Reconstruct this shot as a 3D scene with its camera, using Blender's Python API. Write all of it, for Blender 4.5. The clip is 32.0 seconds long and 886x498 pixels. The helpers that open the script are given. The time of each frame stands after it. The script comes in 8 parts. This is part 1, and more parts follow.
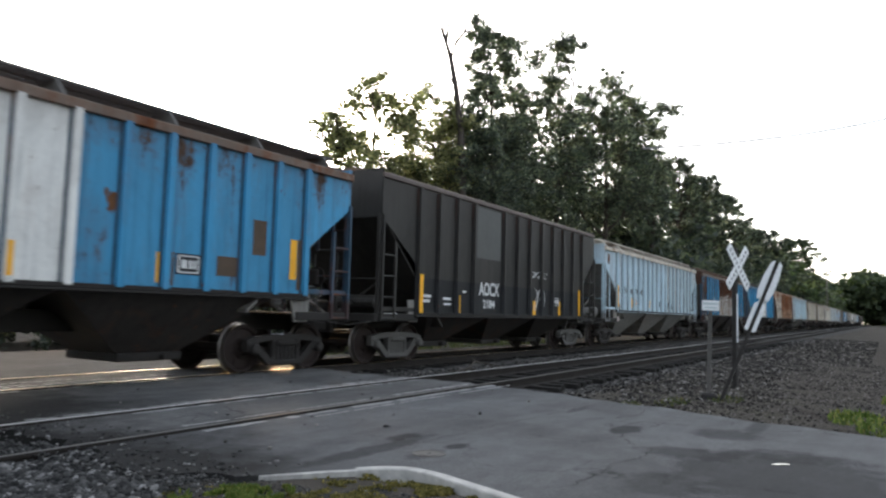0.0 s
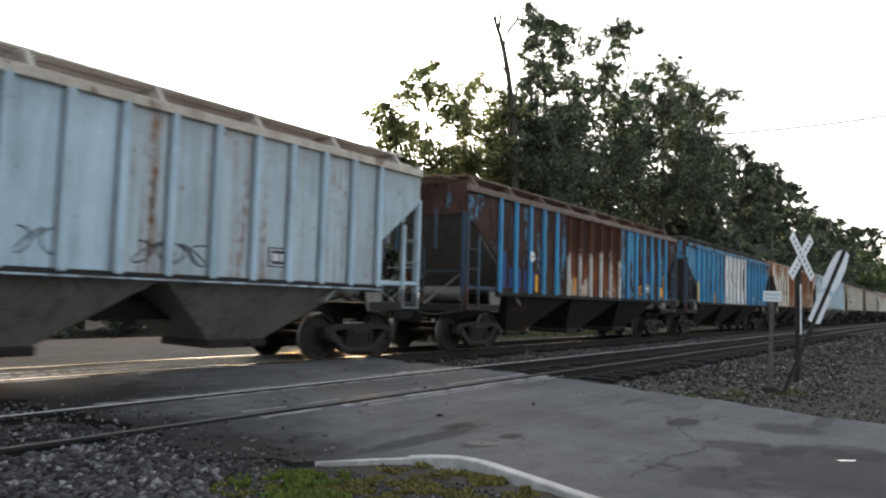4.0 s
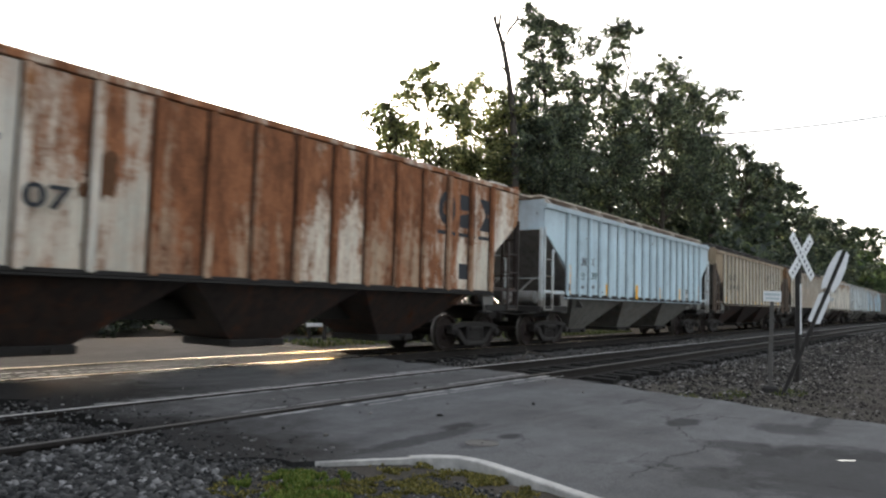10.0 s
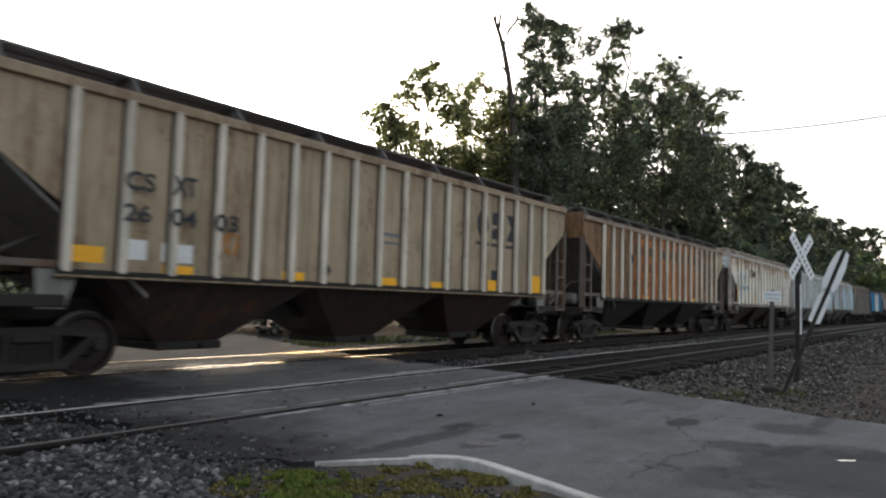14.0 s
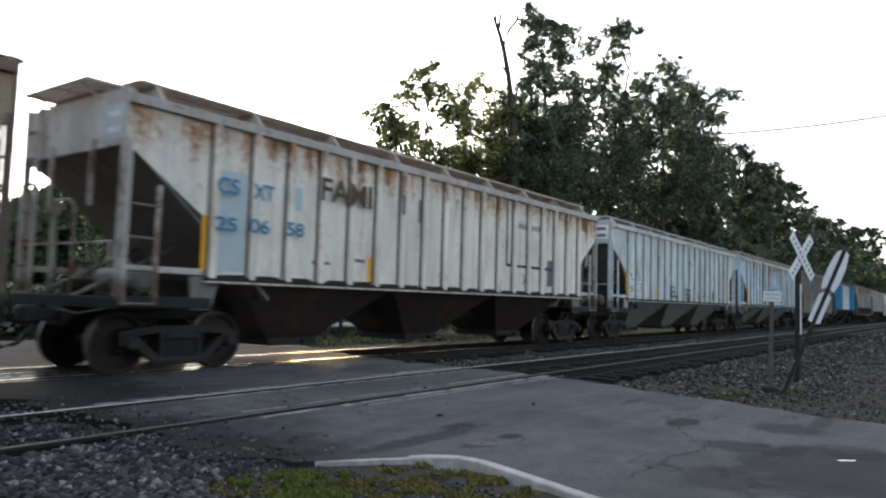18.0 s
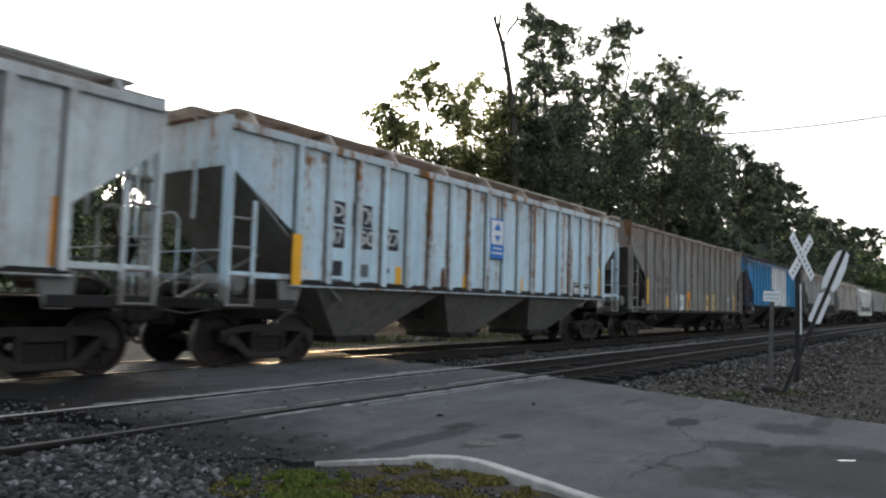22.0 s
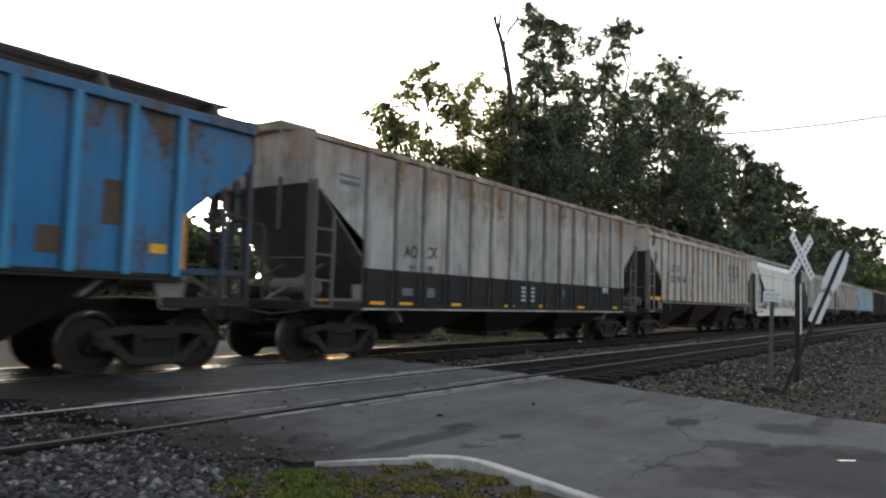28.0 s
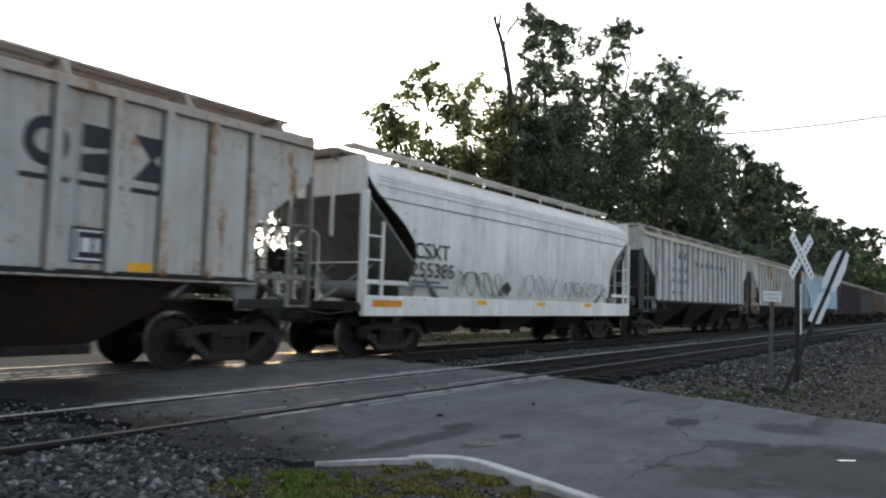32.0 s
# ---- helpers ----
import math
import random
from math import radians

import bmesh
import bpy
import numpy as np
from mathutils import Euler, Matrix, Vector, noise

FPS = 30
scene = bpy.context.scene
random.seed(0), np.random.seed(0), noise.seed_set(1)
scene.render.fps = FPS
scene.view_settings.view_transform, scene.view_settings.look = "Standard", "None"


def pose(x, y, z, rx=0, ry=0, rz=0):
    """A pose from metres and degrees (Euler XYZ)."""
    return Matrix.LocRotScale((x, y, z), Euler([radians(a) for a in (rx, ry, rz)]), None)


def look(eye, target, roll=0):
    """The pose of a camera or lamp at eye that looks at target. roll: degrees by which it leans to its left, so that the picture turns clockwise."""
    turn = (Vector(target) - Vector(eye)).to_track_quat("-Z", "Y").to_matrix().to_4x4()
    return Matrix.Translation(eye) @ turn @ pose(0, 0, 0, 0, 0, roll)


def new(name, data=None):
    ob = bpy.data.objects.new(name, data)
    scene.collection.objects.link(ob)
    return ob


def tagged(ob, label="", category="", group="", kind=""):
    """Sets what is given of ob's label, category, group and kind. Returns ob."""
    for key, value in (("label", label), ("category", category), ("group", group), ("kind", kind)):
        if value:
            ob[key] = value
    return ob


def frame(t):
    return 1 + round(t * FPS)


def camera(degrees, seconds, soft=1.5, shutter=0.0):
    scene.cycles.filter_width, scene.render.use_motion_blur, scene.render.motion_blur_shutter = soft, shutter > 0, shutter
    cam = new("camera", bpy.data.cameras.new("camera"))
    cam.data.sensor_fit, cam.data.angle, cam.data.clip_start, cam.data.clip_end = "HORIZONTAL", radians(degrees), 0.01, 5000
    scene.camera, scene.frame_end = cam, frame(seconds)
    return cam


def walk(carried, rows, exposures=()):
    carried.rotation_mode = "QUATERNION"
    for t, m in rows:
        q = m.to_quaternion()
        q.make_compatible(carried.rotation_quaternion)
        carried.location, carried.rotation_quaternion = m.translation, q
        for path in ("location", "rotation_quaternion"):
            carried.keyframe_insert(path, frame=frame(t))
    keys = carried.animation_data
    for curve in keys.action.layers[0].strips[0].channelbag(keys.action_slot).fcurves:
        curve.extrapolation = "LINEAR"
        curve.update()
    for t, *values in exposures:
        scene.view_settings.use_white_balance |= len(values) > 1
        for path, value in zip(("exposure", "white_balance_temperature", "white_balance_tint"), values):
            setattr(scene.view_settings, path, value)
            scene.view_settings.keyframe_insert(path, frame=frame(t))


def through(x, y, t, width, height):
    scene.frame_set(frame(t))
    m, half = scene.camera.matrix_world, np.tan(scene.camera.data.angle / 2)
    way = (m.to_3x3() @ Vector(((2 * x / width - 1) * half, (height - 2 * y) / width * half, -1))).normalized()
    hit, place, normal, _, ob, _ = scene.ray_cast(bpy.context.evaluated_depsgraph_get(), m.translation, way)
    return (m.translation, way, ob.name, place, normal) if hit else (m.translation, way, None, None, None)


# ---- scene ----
EXPO = 1.6
# the camera stands beside the crossing; it swings to its mark in the first two seconds
EYE = (0.0, 0.0, 1.234)


def aim(yaw, pitch, roll):
    way = Vector((math.cos(yaw) * math.cos(pitch), math.sin(yaw) * math.cos(pitch), math.sin(pitch)))
    return look(EYE, Vector(EYE) + way, math.degrees(roll))


cam = camera(63.6, 32.0, soft=2.3, shutter=0.35)
walk(cam, [
    (0.0, aim(0.5546, 0.0880, 0.0256)),
    (0.5, aim(0.6112, 0.0842, 0.0222)),
    (1.0, aim(0.6365, 0.0847, 0.0257)),
    (1.5, aim(0.6276, 0.0745, 0.0284)),
    (2.0, aim(0.6281, 0.0721, 0.0289)),
    (32.0, aim(0.6281, 0.0721, 0.0289)),
], exposures=[(0.0, EXPO + 0.34, 6400, 10), (2.0, EXPO + 0.24, 6450, 10), (9.0, EXPO + 0.22, 6700, 10), (11.0, EXPO + 0.22, 6600, 10), (13.8, EXPO - 0.04, 6650, 10), (15.2, EXPO - 0.04, 6500, 10), (17.0, EXPO - 0.02, 6050, 8),
               (19.8, EXPO - 0.02, 6050, 8), (21.0, EXPO - 0.02, 6300, 9), (22.5, EXPO - 0.06, 6450, 10), (24.0, EXPO - 0.06, 6550, 10), (28.0, EXPO - 0.04, 6650, 10), (29.5, EXPO - 0.04, 6500, 10), (31.0, EXPO - 0.04, 6150, 8), (32.0, EXPO - 0.04, 6150, 8)])

# ---- light: hazy evening sky, low sun behind the train ----
SUN_AZ, SUN_EL = 0.82, radians(13)
world = bpy.data.worlds.new("evening_sky")
scene.world = world
world.use_nodes = True
wn = world.node_tree
sky = wn.nodes.new("ShaderNodeTexSky")
sky.sky_type = "NISHITA"
sky.sun_disc = False
sky.sun_elevation = SUN_EL
sky.sun_rotation = math.pi / 2 - SUN_AZ
sky.air_density, sky.dust_density, sky.ozone_density = 1.0, 2.5, 1.0
haze = wn.nodes.new("ShaderNodeHueSaturation")      # evening haze takes most of the blue out
haze.inputs["Saturation"].default_value = 0.42
wn.links.new(sky.outputs[0], haze.inputs["Color"])
wn.links.new(haze.outputs[0], wn.nodes["Background"].inputs[0])
wn.nodes["Background"].inputs[1].default_value = 0.15
lamp = bpy.data.lights.new("sun", "SUN")
lamp.energy, lamp.angle, lamp.color = 0.42, radians(6), (1.0, 0.6, 0.24)
sun = new("sun", lamp)
sun.matrix_world = look(Vector((math.cos(SUN_AZ) * math.cos(SUN_EL), math.sin(SUN_AZ) * math.cos(SUN_EL), math.sin(SUN_EL))) * 400, (0, 0, 0))

# ---- materials ----
MATS = {}


class Nodes:
    """A small builder for node materials."""

    def __init__(self, name):
        self.mat = bpy.data.materials.new(name)
        self.mat.use_nodes = True
        self.t = self.mat.node_tree
        self.bsdf = self.t.nodes["Principled BSDF"]

    def node(self, kind, **sets):
        n = self.t.nodes.new(kind)
        for k, v in sets.items():
            n.inputs[k.replace("_", " ")].default_value = v
        return n

    def link(self, a, b):
        self.t.links.new(a, b)

    def coords(self, scale=(1, 1, 1), world=False, shift=True):
        if world:
            src = self.t.nodes.new("ShaderNodeNewGeometry").outputs["Position"]
        else:
            src = self.t.nodes.new("ShaderNodeTexCoord").outputs["Object"]
        if shift and not world:
            rnd = self.t.nodes.new("ShaderNodeObjectInfo").outputs["Random"]
            mul = self.node("ShaderNodeMath")
            mul.operation = "MULTIPLY"
            mul.inputs[1].default_value = 53.0
            self.link(rnd, mul.inputs[0])
            add = self.t.nodes.new("ShaderNodeVectorMath")
            add.operation = "ADD"
            self.link(src, add.inputs[0])
            self.link(mul.outputs[0], add.inputs[1])
            src = add.outputs[0]
        m = self.t.nodes.new("ShaderNodeMapping")
        m.inputs["Scale"].default_value = scale
        self.link(src, m.inputs["Vector"])
        return m.outputs[0]

    def noise(self, vec, scale, detail=5.0, rough=0.6, distort=0.0):
        n = self.node("ShaderNodeTexNoise", Scale=scale, Detail=detail, Roughness=rough, Distortion=distort)
        self.link(vec, n.inputs["Vector"])
        return n.outputs["Fac"]

    def ramp(self, fac, *stops):
        r = self.t.nodes.new("ShaderNodeValToRGB")
        els = r.color_ramp.elements
        while len(els) < len(stops):
            els.new(0.5)
        for e, (p, c) in zip(els, stops):
            e.position = p
            e.color = (c, c, c, 1) if isinstance(c, (int, float)) else (*c, 1)
        self.link(fac, r.inputs[0])
        return r.outputs[0]

    def mix(self, fac, a, b, kind="MIX"):
        m = self.t.nodes.new("ShaderNodeMix")
        m.data_type, m.blend_type = "RGBA", kind
        for k, v in ((0, fac), (6, a), (7, b)):
            if isinstance(v, (int, float)):
                m.inputs[k].default_value = v
            elif isinstance(v, tuple):
                m.inputs[k].default_value = (*v, 1)
            else:
                self.link(v, m.inputs[k])
        return m.outputs[2]

    def math(self, op, a, b):
        m = self.t.nodes.new("ShaderNodeMath")
        m.operation = op
        for k, v in enumerate((a, b)):
            if isinstance(v, (int, float)):
                m.inputs[k].default_value = v
            else:
                self.link(v, m.inputs[k])
        return m.outputs[0]

    def bump(self, height, strength=0.3, dist=0.02):
        b = self.node("ShaderNodeBump", Strength=strength, Distance=dist)
        self.link(height, b.inputs["Height"])
        self.link(b.outputs[0], self.bsdf.inputs["Normal"])

    def done(self, color, rough=0.6, metal=0.0):
        for key, v in (("Base Color", color), ("Roughness", rough), ("Metallic", metal)):
            if isinstance(v, (int, float)):
                self.bsdf.inputs[key].default_value = v
            elif isinstance(v, tuple):
                self.bsdf.inputs[key].default_value = (*v, 1)
            else:
                self.link(v, self.bsdf.inputs[key])
        return self.mat


RUST = (0.16, 0.055, 0.022)
RUST_DARK = (0.055, 0.022, 0.012)


def paint(name, col, rust=0.66, grime=0.35, rust_col=RUST, soft=0.05, rough=0.55, tall=0.4, wide=1.9, top=0.0, halo=0.45, vary=0.1, cloud=0.0, spot=0.645, deep=0.34, low=0.75, topz=3.2, sooty=0.0):
    """Weathered car paint: streaks of grime that run down, rust where the noise passes a limit, and a brown bleed round it."""
    if name in MATS:
        return MATS[name]
    n = Nodes(name)
    fine = n.coords((1, 1, 1))
    rnd = n.t.nodes.new("ShaderNodeObjectInfo").outputs["Random"]
    a = n.noise(n.coords((wide, wide, tall)), 1.1, 7, 0.66, 0.25)
    b = n.noise(fine, 6.0, 6, 0.7)
    f = n.noise(fine, 26.0, 4, 0.7)
    m = n.math("ADD", n.math("MULTIPLY", a, 0.74), n.math("MULTIPLY", b, 0.26))
    m = n.math("ADD", m, n.math("MULTIPLY", n.math("SUBTRACT", rnd, 0.5), 0.07))
    sep = n.t.nodes.new("ShaderNodeSeparateXYZ")
    n.link(n.t.nodes.new("ShaderNodeTexCoord").outputs["Object"], sep.inputs[0])
    lift = n.math("ADD", sep.outputs["Z"], n.math("MULTIPLY", b, 0.7))
    if top:
        m = n.math("ADD", m, n.ramp(n.math("SUBTRACT", lift, topz), (0.25, 0.0), (1.0, top)))
    mask = n.ramp(m, (rust - soft, 0.0), (rust + soft, 1.0))
    bleed = n.ramp(m, (rust - soft - 0.1, 0.0), (rust, halo))
    dark = tuple(deep * q for q in rust_col)
    rustc = n.mix(n.ramp(n.noise(n.coords((2.2, 2.2, 0.8)), 1.6, 6, 0.72), (0.34, 0.0), (0.62, 1.0)), dark, rust_col)
    rustc = n.mix(1.0, rustc, n.ramp(f, (0.3, 0.8), (0.7, 1.2)), "MULTIPLY")
    if sooty:
        rustc = n.mix(n.ramp(n.math("SUBTRACT", lift, 2.5), (0.1, 0.0), (1.0, sooty)), rustc, dark)
    run = n.noise(n.coords((5.5, 5.5, 0.22)), 1.0, 6, 0.72, 0.4)
    dirt = n.ramp(run, (0.34, 1.05), (0.5, 0.98), (0.68, 1.0 - grime))
    blot = n.ramp(n.noise(n.coords((1, 1, 0.6)), 0.9, 7, 0.7, 0.5), (0.3, 0.76 - cloud), (0.5, 0.98), (0.7, 1.1 + cloud))
    base = n.mix(1.0, n.mix(1.0, col, dirt, "MULTIPLY"), blot, "MULTIPLY")
    base = n.mix(1.0, base, n.ramp(rnd, (0.0, 1.0 - vary), (1.0, 1.0 + vary * 0.7)), "MULTIPLY")
    base = n.mix(1.0, base, n.ramp(f, (0.3, 0.93), (0.7, 1.05)), "MULTIPLY")
    base = n.mix(n.ramp(n.math("SUBTRACT", lift, 3.55), (0.2, 0.0), (0.9, 0.4)), base, tuple(0.5 * q + 0.5 * r for q, r in zip(tuple(0.5 * q for q in col), rust_col)))
    base = n.mix(bleed, base, tuple(0.35 * q + 0.75 * r for q, r in zip(col, rust_col)))
    speck = n.ramp(n.noise(n.coords((1, 1, 0.5)), 10.0, 5, 0.62), (spot, 0.0), (spot + 0.045, 0.85))
    base = n.mix(n.math("MULTIPLY", speck, n.ramp(n.noise(fine, 0.8, 3), (0.42, 0.0), (0.58, 1.0))), base, rustc)
    base = n.mix(n.ramp(n.math("SUBTRACT", 2.3, lift), (0.44, 0.0), (0.6, low)), base, dark)      # splashed dirt along the sill
    n.bump(n.math("ADD", b, n.math("MULTIPLY", mask, 0.4)), 0.25, 0.012)
    n.bsdf.inputs["Specular IOR Level"].default_value = 0.3
    MATS[name] = n.done(n.mix(mask, base, rustc), n.ramp(mask, (0.0, rough), (1.0, 0.9)))
    return MATS[name]


def plain(name, col, rough=0.6, metal=0.0, vary=0.25, scale=6.0, bump=0.2, spec=0.4):
    if name in MATS:
        return MATS[name]
    n = Nodes(name)
    v = n.coords()
    f = n.noise(v, scale, 5, 0.65)
    g = n.noise(v, scale * 0.15, 3, 0.5)
    k = n.math("ADD", n.math("MULTIPLY", f, 0.6), n.math("MULTIPLY", g, 0.4))
    c = n.mix(1.0, col, n.ramp(k, (0.3, 1.0 - vary), (0.7, 1.0 + vary)), "MULTIPLY")
    n.bump(f, bump, 0.01)
    n.bsdf.inputs["Specular IOR Level"].default_value = spec
    MATS[name] = n.done(c, n.ramp(f, (0.3, max(0.02, rough - 0.08)), (0.7, min(1.0, rough + 0.08))), metal)
    return MATS[name]


def asphalt(name, col, stains=(), ends=None, spec=0.12):
    """Old asphalt: grain, soft tonal areas, hairline cracks, dark stains (x, y, rx, ry, strength) and greasy ends."""
    n = Nodes(name)
    p = n.coords(world=True)
    grain = n.noise(p, 60, 4, 0.75)
    mid = n.noise(p, 2.6, 6, 0.65)
    big = n.noise(p, 0.42, 5, 0.62, 0.6)
    c = n.mix(1.0, col, n.ramp(grain, (0.3, 0.66), (0.7, 1.36)), "MULTIPLY")
    c = n.mix(1.0, c, n.ramp(mid, (0.3, 0.84), (0.7, 1.12)), "MULTIPLY")
    c = n.mix(1.0, c, n.ramp(big, (0.36, 0.74), (0.5, 0.98), (0.64, 1.14)), "MULTIPLY")
    wear = n.noise(n.coords((0.5, 2.4, 1.0), world=True), 0.9, 5, 0.6)
    c = n.mix(1.0, c, n.ramp(wear, (0.38, 0.86), (0.62, 1.08)), "MULTIPLY")
    sep = n.t.nodes.new("ShaderNodeSeparateXYZ")
    n.link(p, sep.inputs[0])
    ragged = n.math("ADD", n.math("MULTIPLY", n.noise(p, 3.4, 6, 0.7, 0.5), 3.2), n.math("MULTIPLY", grain, 0.6))
    for sx, sy, rx, ry, k in stains:
        dx = n.math("DIVIDE", n.math("SUBTRACT", sep.outputs["X"], sx), rx)
        dy = n.math("DIVIDE", n.math("SUBTRACT", sep.outputs["Y"], sy), ry)
        d = n.math("ADD", n.math("MULTIPLY", dx, dx), n.math("MULTIPLY", dy, dy))
        m = n.ramp(n.math("MULTIPLY", n.math("ADD", d, n.math("SUBTRACT", ragged, 1.9)), 0.5), (0.28, k), (0.62, 0.0))
        c = n.mix(m, c, (0.018, 0.018, 0.019))
    if ends is not None:
        x = n.math("ADD", sep.outputs["X"], n.math("MULTIPLY", n.math("SUBTRACT", n.math("ADD", big, n.math("MULTIPLY", mid, 0.6)), 0.8), 2.6))
        edge = n.math("SUBTRACT", x, n.math("MULTIPLY", n.math("MAXIMUM", n.math("SUBTRACT", sep.outputs["Y"], 7.0), 0.0), ends[1]))
        side = n.ramp(n.math("SUBTRACT", n.math("ADD", sep.outputs["Y"], n.math("MULTIPLY", mid, 1.2)), 3.9), (0.0, 0.0), (0.9, 1.0))
        dirt = n.ramp(n.math("MULTIPLY", n.math("SUBTRACT", edge, ends[0]), 0.7), (0.0, 0.9), (0.5, 0.32), (1.0, 0.0))
        c = n.mix(n.math("MULTIPLY", dirt, side), c, (0.016, 0.015, 0.014))
    wob = n.t.nodes.new("ShaderNodeVectorMath")
    wob.operation = "ADD"
    nz = n.node("ShaderNodeTexNoise", Scale=1.3, Detail=6.0)
    n.link(p, nz.inputs["Vector"])
    n.link(p, wob.inputs[0])
    n.link(nz.outputs["Color"], wob.inputs[1])
    vor = n.node("ShaderNodeTexVoronoi", Scale=0.5)
    vor.feature = "DISTANCE_TO_EDGE"
    n.link(wob.outputs[0], vor.inputs["Vector"])
    crack = n.ramp(vor.outputs["Distance"], (0.0, 1.0), (0.007, 0.0))
    crack = n.math("MULTIPLY", crack, n.ramp(n.noise(p, 0.6, 3), (0.48, 0.0), (0.58, 0.7)))
    c = n.mix(crack, c, (0.02, 0.02, 0.02))
    n.bump(n.math("SUBTRACT", n.math("ADD", grain, n.math("MULTIPLY", mid, 1.5)), n.math("MULTIPLY", crack, 3.0)), 0.4, 0.006)
    n.bsdf.inputs["Specular IOR Level"].default_value = spec
    return n.done(c, n.ramp(big, (0.4, 0.82), (0.62, 0.95)))


def earth(name, cols, scale=1.0, rough=0.95):
    n = Nodes(name)
    p = n.coords(world=True)
    a, b = n.noise(p, 0.5 * scale, 6, 0.65), n.noise(p, 18 * scale, 5, 0.7)
    c = n.ramp(a, (0.35, cols[0]), (0.5, cols[1]), (0.64, cols[2]))
    c = n.mix(1.0, c, n.ramp(b, (0.3, 0.55), (0.7, 1.4)), "MULTIPLY")
    n.bump(b, 0.6, 0.03)
    n.bsdf.inputs["Specular IOR Level"].default_value = 0.12
    return n.done(c, rough)


def island(name, dark, light, rough=0.85, warm=None, few=0.7):
    """Many small pieces in one mesh, each with its own shade."""
    n = Nodes(name)
    r = n.t.nodes.new("ShaderNodeNewGeometry").outputs["Random Per Island"]
    stops = ((0.0, dark), (1.0, light)) if warm is None else ((0.0, dark), (few, light), (1.0, warm))
    c = n.ramp(r, *stops)
    g = n.noise(n.coords(world=True), 30, 3, 0.6)
    c = n.mix(1.0, c, n.ramp(g, (0.3, 0.75), (0.7, 1.2)), "MULTIPLY")
    n.bsdf.inputs["Specular IOR Level"].default_value = 0.15
    return n.done(c, rough)


def leaf_mat(name, dark, light, warm, through=0.35):
    n = Nodes(name)
    r = n.t.nodes.new("ShaderNodeNewGeometry").outputs["Random Per Island"]
    c = n.ramp(r, (0.0, dark), (0.75, light), (1.0, warm))
    c = n.mix(1.0, c, n.ramp(n.noise(n.coords(world=True), 0.9, 3, 0.6), (0.36, 0.42), (0.5, 0.95), (0.64, 1.75)), "MULTIPLY")
    n.done(c, 0.6)
    tr = n.t.nodes.new("ShaderNodeBsdfTranslucent")
    n.link(n.mix(1.0, c, (1.0, 1.1, 0.66), "MULTIPLY"), tr.inputs["Color"])
    ms = n.t.nodes.new("ShaderNodeMixShader")
    ms.inputs[0].default_value = through
    n.link(n.bsdf.outputs[0], ms.inputs[1])
    n.link(tr.outputs[0], ms.inputs[2])
    n.link(ms.outputs[0], n.t.nodes["Material Output"].inputs["Surface"])
    return n.mat


ASPHALT_DARK = asphalt("greasy_asphalt", (0.115, 0.113, 0.111), (), (4.15, 0.4), 0.08)
ASPHALT = asphalt("road_asphalt", (0.112, 0.113, 0.115), (
    (6.0, 4.12, 0.26, 0.12, 0.8), (5.88, 3.44, 0.16, 0.1, 0.75), (5.36, 3.46, 0.3, 0.12, 0.5), (7.95, 2.48, 0.34, 0.16, 0.7), (8.36, 1.5, 0.4, 0.34, 0.6),
    (6.4, 0.7, 1.25, 0.95, 0.62), (6.95, 1.55, 0.3, 0.5, 0.55), (5.55, 1.45, 0.4, 0.3, 0.4), (7.4, 0.7, 0.3, 0.6, 0.45), (9.2, 1.3, 0.6, 0.12, 0.5), (9.2, 3.5, 0.5, 0.07, 0.5), (5.2, 3.95, 1.0, 0.14, 0.6)), (4.1, 0.4))
ASPHALT_OLD = asphalt("old_asphalt", (0.056, 0.055, 0.054), spec=0.05)
DIRT = earth("dirt_and_weeds", ((0.042, 0.035, 0.028), (0.068, 0.059, 0.05), (0.055, 0.049, 0.036)), 2.2)
BALLAST = earth("ballast_bed", ((0.042, 0.039, 0.037), (0.068, 0.065, 0.062), (0.095, 0.091, 0.087)), 2.0)
STONES = island("ballast_stones", (0.018, 0.018, 0.018), (0.09, 0.088, 0.086), 0.95, (0.3, 0.292, 0.285), 0.84)
STONES_DARK = island("dark_ballast_stones", (0.016, 0.015, 0.014), (0.08, 0.075, 0.07), 0.9, (0.25, 0.235, 0.22))
STONES_MID = island("bank_stones", (0.012, 0.011, 0.01), (0.065, 0.06, 0.055), 0.95, (0.34, 0.32, 0.3), 0.84)
GRASS = island("grass_blades", (0.05, 0.085, 0.016), (0.15, 0.215, 0.04), 0.7, (0.34, 0.3, 0.09))
GRASS_DULL = island("dull_grass_blades", (0.045, 0.06, 0.02), (0.11, 0.13, 0.045), 0.8, (0.2, 0.17, 0.08))
MOSS = island("yellow_moss", (0.06, 0.055, 0.02), (0.2, 0.18, 0.05), 0.85, (0.36, 0.28, 0.09))
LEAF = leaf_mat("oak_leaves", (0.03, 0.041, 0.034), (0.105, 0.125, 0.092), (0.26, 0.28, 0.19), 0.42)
# lit copy of the leaves: the low sun's glow is put into the colour
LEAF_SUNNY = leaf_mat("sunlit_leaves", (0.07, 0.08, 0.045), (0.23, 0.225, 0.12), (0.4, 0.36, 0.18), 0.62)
LEAF_FAR = leaf_mat("far_leaves", (0.03, 0.045, 0.024), (0.065, 0.09, 0.04), (0.09, 0.11, 0.05))
BARK = plain("bark", (0.045, 0.036, 0.028), 0.95, 0, 0.4, 9.0, 0.8)
DEADWOOD = plain("dead_wood", (0.06, 0.05, 0.042), 0.9, 0, 0.3, 9.0, 0.6)
